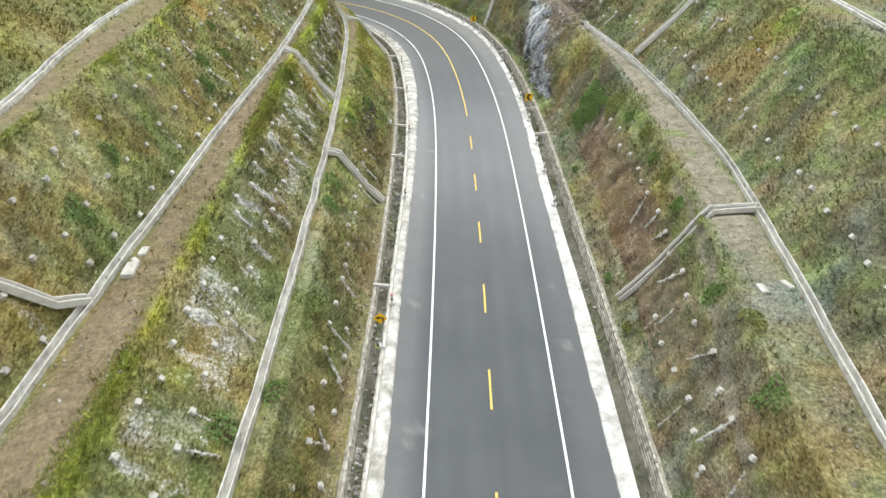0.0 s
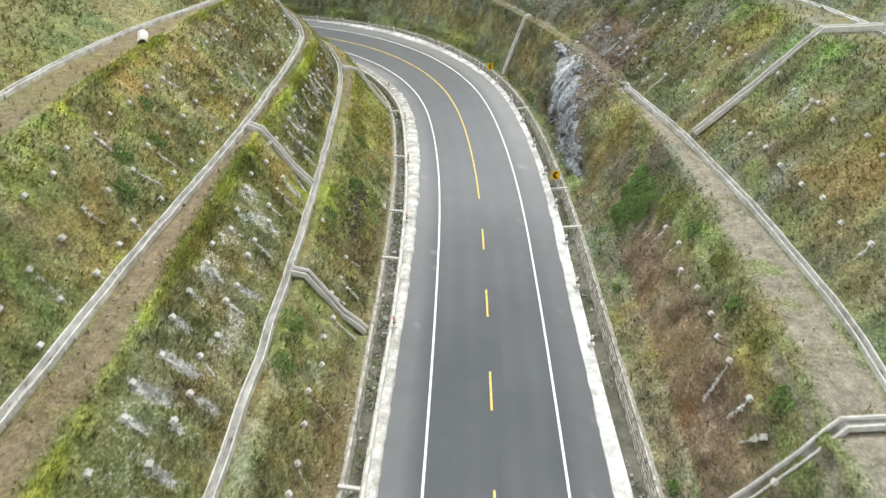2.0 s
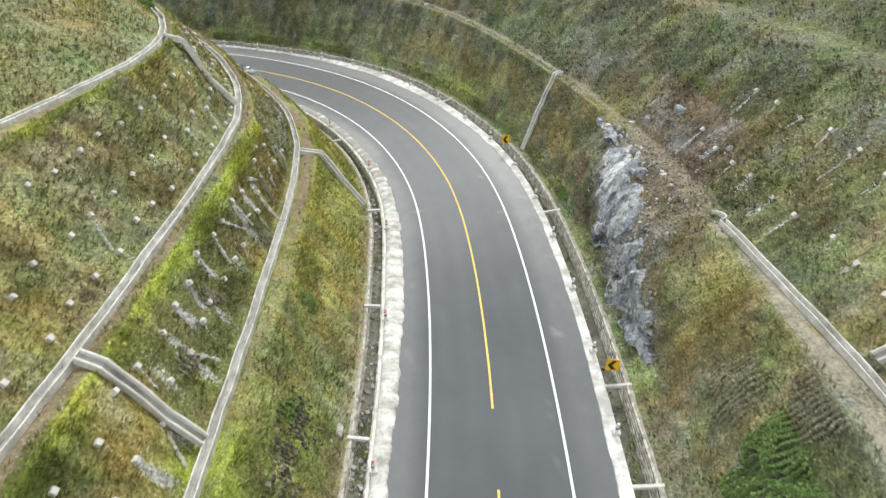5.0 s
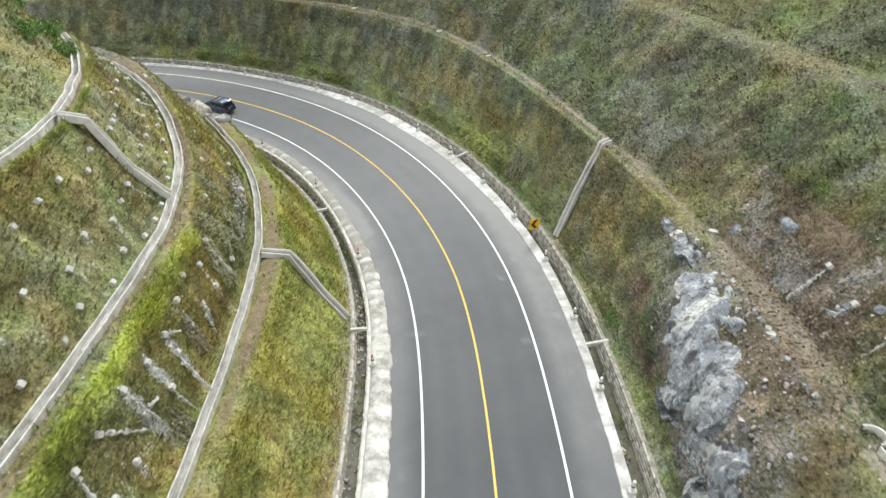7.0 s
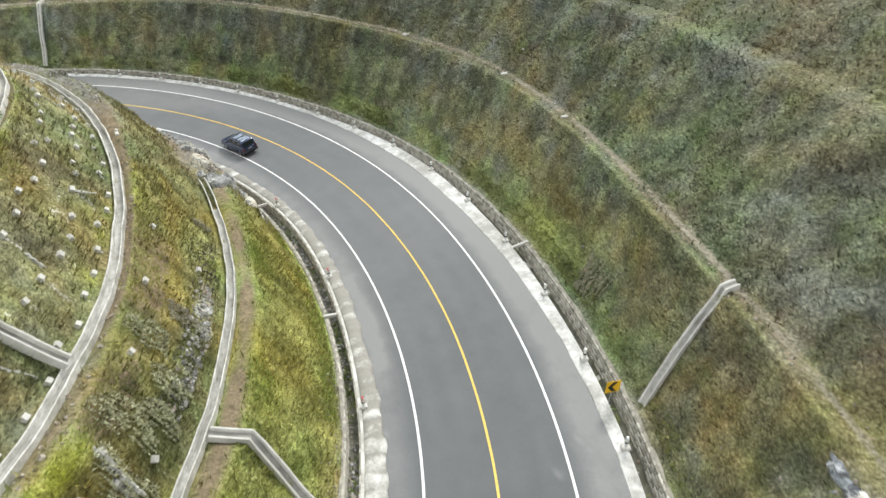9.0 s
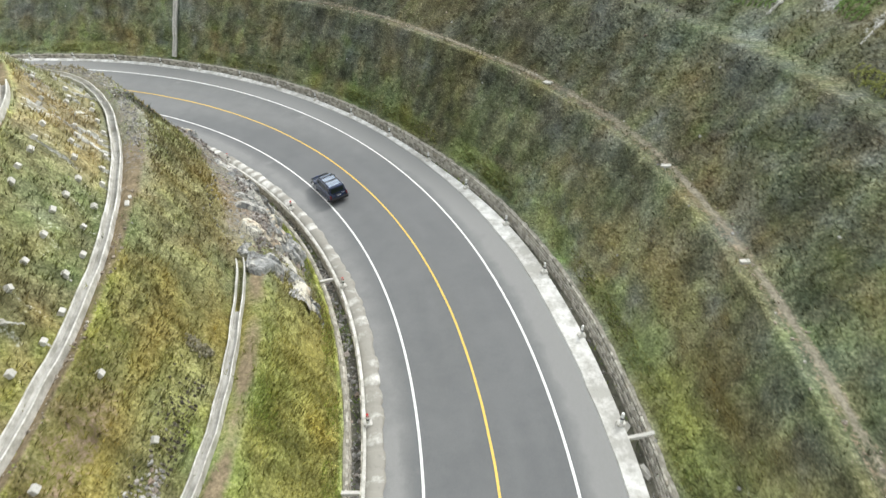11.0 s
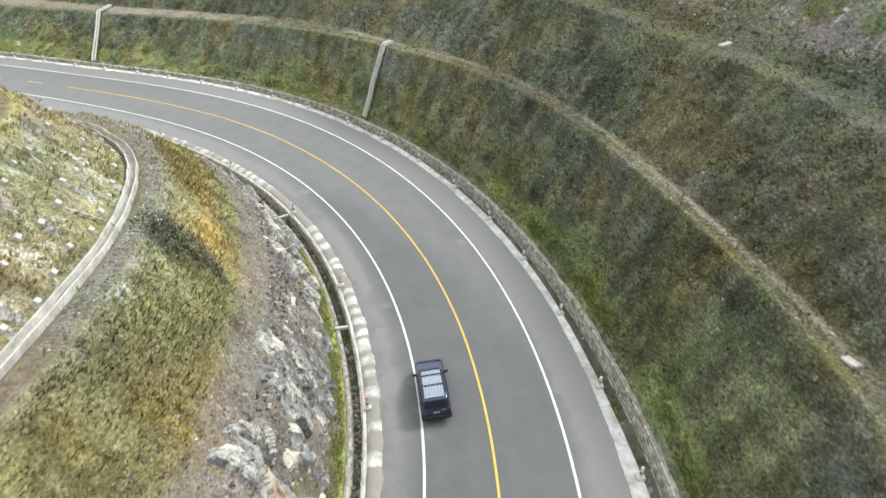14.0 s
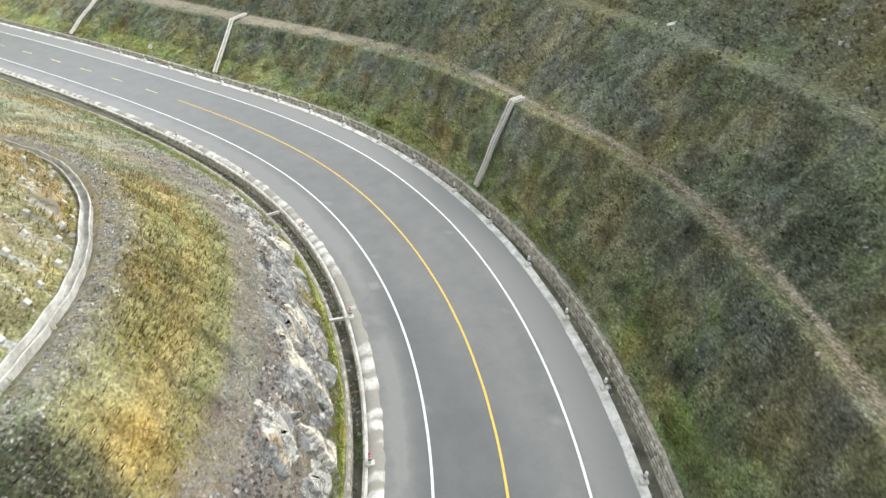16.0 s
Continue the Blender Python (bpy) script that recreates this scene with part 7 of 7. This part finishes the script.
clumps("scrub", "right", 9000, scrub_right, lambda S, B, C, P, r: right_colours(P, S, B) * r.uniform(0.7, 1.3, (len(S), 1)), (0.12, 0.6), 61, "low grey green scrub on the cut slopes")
clumps("scrub", "left", 4500, scrub_left, lambda S, B, C, P, r: left_colours(P, S, B) * r.uniform(0.75, 1.3, (len(S), 1)), (0.1, 0.5), 62, "low green and straw scrub on the cut slopes")


# ---- shrubs ----
def leaf_mesh(seed, leaves, rx, rz):
    r = np.random.default_rng(seed)
    v, f = [], []
    for k in range(leaves):
        d = r.normal(0, 1, 3)
        d /= np.linalg.norm(d)
        d[2] = abs(d[2])
        lump = 0.75 + 0.35 * math.sin(3 * d[0] + seed) * math.cos(4 * d[1])
        c = d * np.array([rx, rx, rz]) * lump * r.uniform(0.55, 1.05)
        a, b = r.normal(0, 1, (2, 3))
        a = a / np.linalg.norm(a) * r.uniform(0.06, 0.14)
        b = b / np.linalg.norm(b) * r.uniform(0.04, 0.09)
        i = len(v)
        v += [c - a, c - b, c + a, c + b]
        f.append((i, i + 1, i + 2, i + 3))
    return v, f


def leaf_material(name, tone):
    m = Nodes(name, 0.7, 0, 0.2)
    return m.done(m.ramp(m.island(), [(0.0, tuple(c * 0.7 for c in tone)), (0.6, tone), (1.0, tuple(c * 1.4 for c in tone))]))


LEAF_DARK = leaf_material("shrub_leaf_dark", (0.16, 0.26, 0.075))
LEAF_GREY = leaf_material("shrub_leaf_grey", (0.46, 0.46, 0.3))
LEAF_GREEN = leaf_material("bush_leaf_green", (0.25, 0.36, 0.125))
LEAF_OLIVE = leaf_material("bush_leaf_olive", (0.34, 0.36, 0.125))
LEAF_STRAW = leaf_material("bush_leaf_straw", (0.4, 0.37, 0.27))
WOOD = plain("shrub_wood", (0.1, 0.075, 0.05), 0.9)


def shrub(side, s, u, size, tone, label, seed):
    p, n = on_ground(side, s, u)
    t = empty("shrub", Matrix.Translation(p) @ Matrix.Rotation(seed * 1.3, 4, "Z"))
    v, f = leaf_mesh(seed, int(260 + 420 * size), 0.55 * size, 0.6 * size)
    leaves = link_mesh("leaves", v, f, tone)
    leaves.parent = t
    stems = bmesh.new()
    for k in range(5):
        a = k * 1.26 + seed
        tip = Vector((math.cos(a) * 0.3 * size, math.sin(a) * 0.3 * size, 0.4 * size))
        g = bmesh.ops.create_cone(stems, segments=5, radius1=0.03 * size + 0.008, radius2=0.008, depth=tip.length)
        bmesh.ops.transform(stems, verts=g["verts"], matrix=Matrix.Translation(tip / 2) @ tip.to_track_quat("Z", "Y").to_matrix().to_4x4())
    part("stems", stems, WOOD, t)
    return tagged(t, label, "shrub", "shrubs")


_sr = np.random.default_rng(77)


def bush_mass(s, u, half_s, half_u, high, tone, label, seed, leaves=5200, side="right"):
    """A broad low bush hugging the slope, built from many leaf blades on a lumpy mound."""
    p0, n = on_ground(side, s, u)
    t = empty("bush", Matrix.Translation(p0))
    r = np.random.default_rng(seed)
    v, f = [], []
    while len(f) < leaves * 1.6:
        a, b = r.uniform(-1, 1, 2)
        edge = math.hypot(a, b) + 0.22 * math.sin(3 * math.atan2(b, a) + seed) + 0.1 * math.sin(7 * math.atan2(b, a))
        if edge > 1:
            continue
        g, gn = on_ground(side, s + a * half_s, u + b * half_u)
        lump = 0.65 + 0.35 * math.sin(a * 6 + seed) * math.cos(b * 5 + 1)
        c = np.array(g - p0) + np.array(gn) * high * math.sqrt(max(0.0, 1 - edge)) * lump * r.uniform(0.75, 1.08)
        along_v = np.array([0, 0, 1.0]) * 0.5 + r.normal(0, 0.5, 3)
        along_v *= r.uniform(0.07, 0.2) / np.linalg.norm(along_v)
        wide_v = np.cross(along_v, r.normal(0, 1, 3))
        wide_v *= r.uniform(0.02, 0.045) / np.linalg.norm(wide_v)
        i = len(v)
        v += [c - along_v * 0.4, c + wide_v, c + along_v, c - wide_v]
        f.append((i, i + 1, i + 2, i + 3))
    leaves_ob = link_mesh("leaves", v, f, tone)
    leaves_ob.parent = t
    for k in range(9):
        core = bmesh.new()
        a = k * 2.4
        g, gn = on_ground(side, s + math.cos(a) * half_s * 0.6, u + math.sin(a) * half_u * 0.6)
        tip = gn * high * 0.5
        q = bmesh.ops.create_cone(core, segments=5, radius1=0.04, radius2=0.01, depth=tip.length)
        bmesh.ops.transform(core, verts=q["verts"], matrix=Matrix.Translation(g - p0 + tip / 2) @ tip.to_track_quat("Z", "Y").to_matrix().to_4x4())
        part("stem", core, WOOD, t)
    return tagged(t, label, "bush", "bushes")


bush_mass(64.8, 12.95, 2.7, 1.35, 1.35, LEAF_GREEN, "broad dense green bush spread over the earth slope", 3, 13000)
bush_mass(66.8, 14.7, 1.8, 0.6, 0.5, LEAF_STRAW, "low yellow green bush above the dense bush", 4, 2400)
bush_mass(60.5, 14.2, 1.4, 0.8, 0.6, LEAF_OLIVE, "low yellow green bush on the earth slope", 5, 1400)
bush_mass(70.5, 13.2, 2.0, 1.0, 0.6, LEAF_STRAW, "pale straggly bush on the earth slope", 6, 1600)
bush_mass(116.5, 10.4, 1.3, 0.8, 0.8, LEAF_STRAW, "round pale twiggy bush above the ditch wall", 9, 1200)
for s, u, a, c, tone in ((26, 14.3, 1.6, 0.8, LEAF_OLIVE), (30, 13.6, 1.2, 0.7, LEAF_GREEN), (21, 13.4, 1.6, 0.9, LEAF_GREEN), (40, 14.3, 1.2, 0.6, LEAF_GREEN), (44, 14.6, 1.3, 0.6, LEAF_OLIVE), (47.5, 14.5, 1.0, 0.5, LEAF_GREEN), (51.5, 14.8, 1.4, 0.6, LEAF_OLIVE), (56, 14.6, 1.0, 0.5, LEAF_GREEN), (57, 10.3, 0.7, 0.4, LEAF_GREEN), (39, 9.9, 0.8, 0.4, LEAF_GREEN), (33, 10.0, 0.9, 0.4, LEAF_OLIVE), (97.5, 9.9, 1.3, 0.5, LEAF_GREEN)):
    bush_mass(s, u, 0.6 * a, 0.6 * c, 0.45, tone, "low soft green bush on the earth slope", int(s), 700)
for s, u, size in ((30.5, -24.2, 1.0), (52, -23.4, 0.8), (54.5, -24.3, 0.9), (58, -23.6, 0.7), (61, -25, 0.7), (36, -24.6, 0.8), (70, -12.0, 0.9), (80, -12.4, 1.0), (62, -13.0, 0.8), (20, -14.2, 1.4), (23, -12.4, 1.2), (44, -12.6, 1.0), (48, -12.9, 1.2)):
    bush_mass(s, u, 0.75 * size, 0.55 * size, 0.45 * size, LEAF_GREEN, "small fresh green shrub on the grassy slope", int(s * 5), 500, "left")
for s, u, size in ((99.3, -16.5, 1.6), (102.5, -17.0, 1.7), (104.4, -16.3, 1.3), (110.0, -17.2, 1.5), (107.0, -16.3, 1.3), (113.4, -16.4, 1.2), (92, -16.5, 1.0), (70, -16.8, 0.8), (76, -17.0, 0.8), (86, -15.9, 1.0), (128, -15.2, 1.0)):
    bush_mass(s, u, 0.75 * size, 0.5 * size, 0.42 * size, LEAF_STRAW if size < 1.25 else LEAF_GREY, "grey green straggly shrub on the cut slope", int(s * 3), 600, "left")
for s, u, size in ((127, -24.8, 2.2), (131, -25.5, 2.6), (135, -25.0, 2.0), (124, -26.5, 2.4), (129, -28.0, 2.8), (140, -26.5, 2.2)):
    shrub("left", s, u, size, LEAF_DARK, "tall dark leafy shrub at the top bench", int(s * 9))
for k in range(11):
    s = _sr.uniform(128, 170)
    bush_mass(s, float(R_D2U(s)) + _sr.uniform(0.2, 4.5), _sr.uniform(0.8, 2.0), _sr.uniform(0.5, 1.0), _sr.uniform(0.5, 1.0), LEAF_GREEN if k % 3 else LEAF_OLIVE, "green shrub on the upper stony bench", 500 + k, 800)
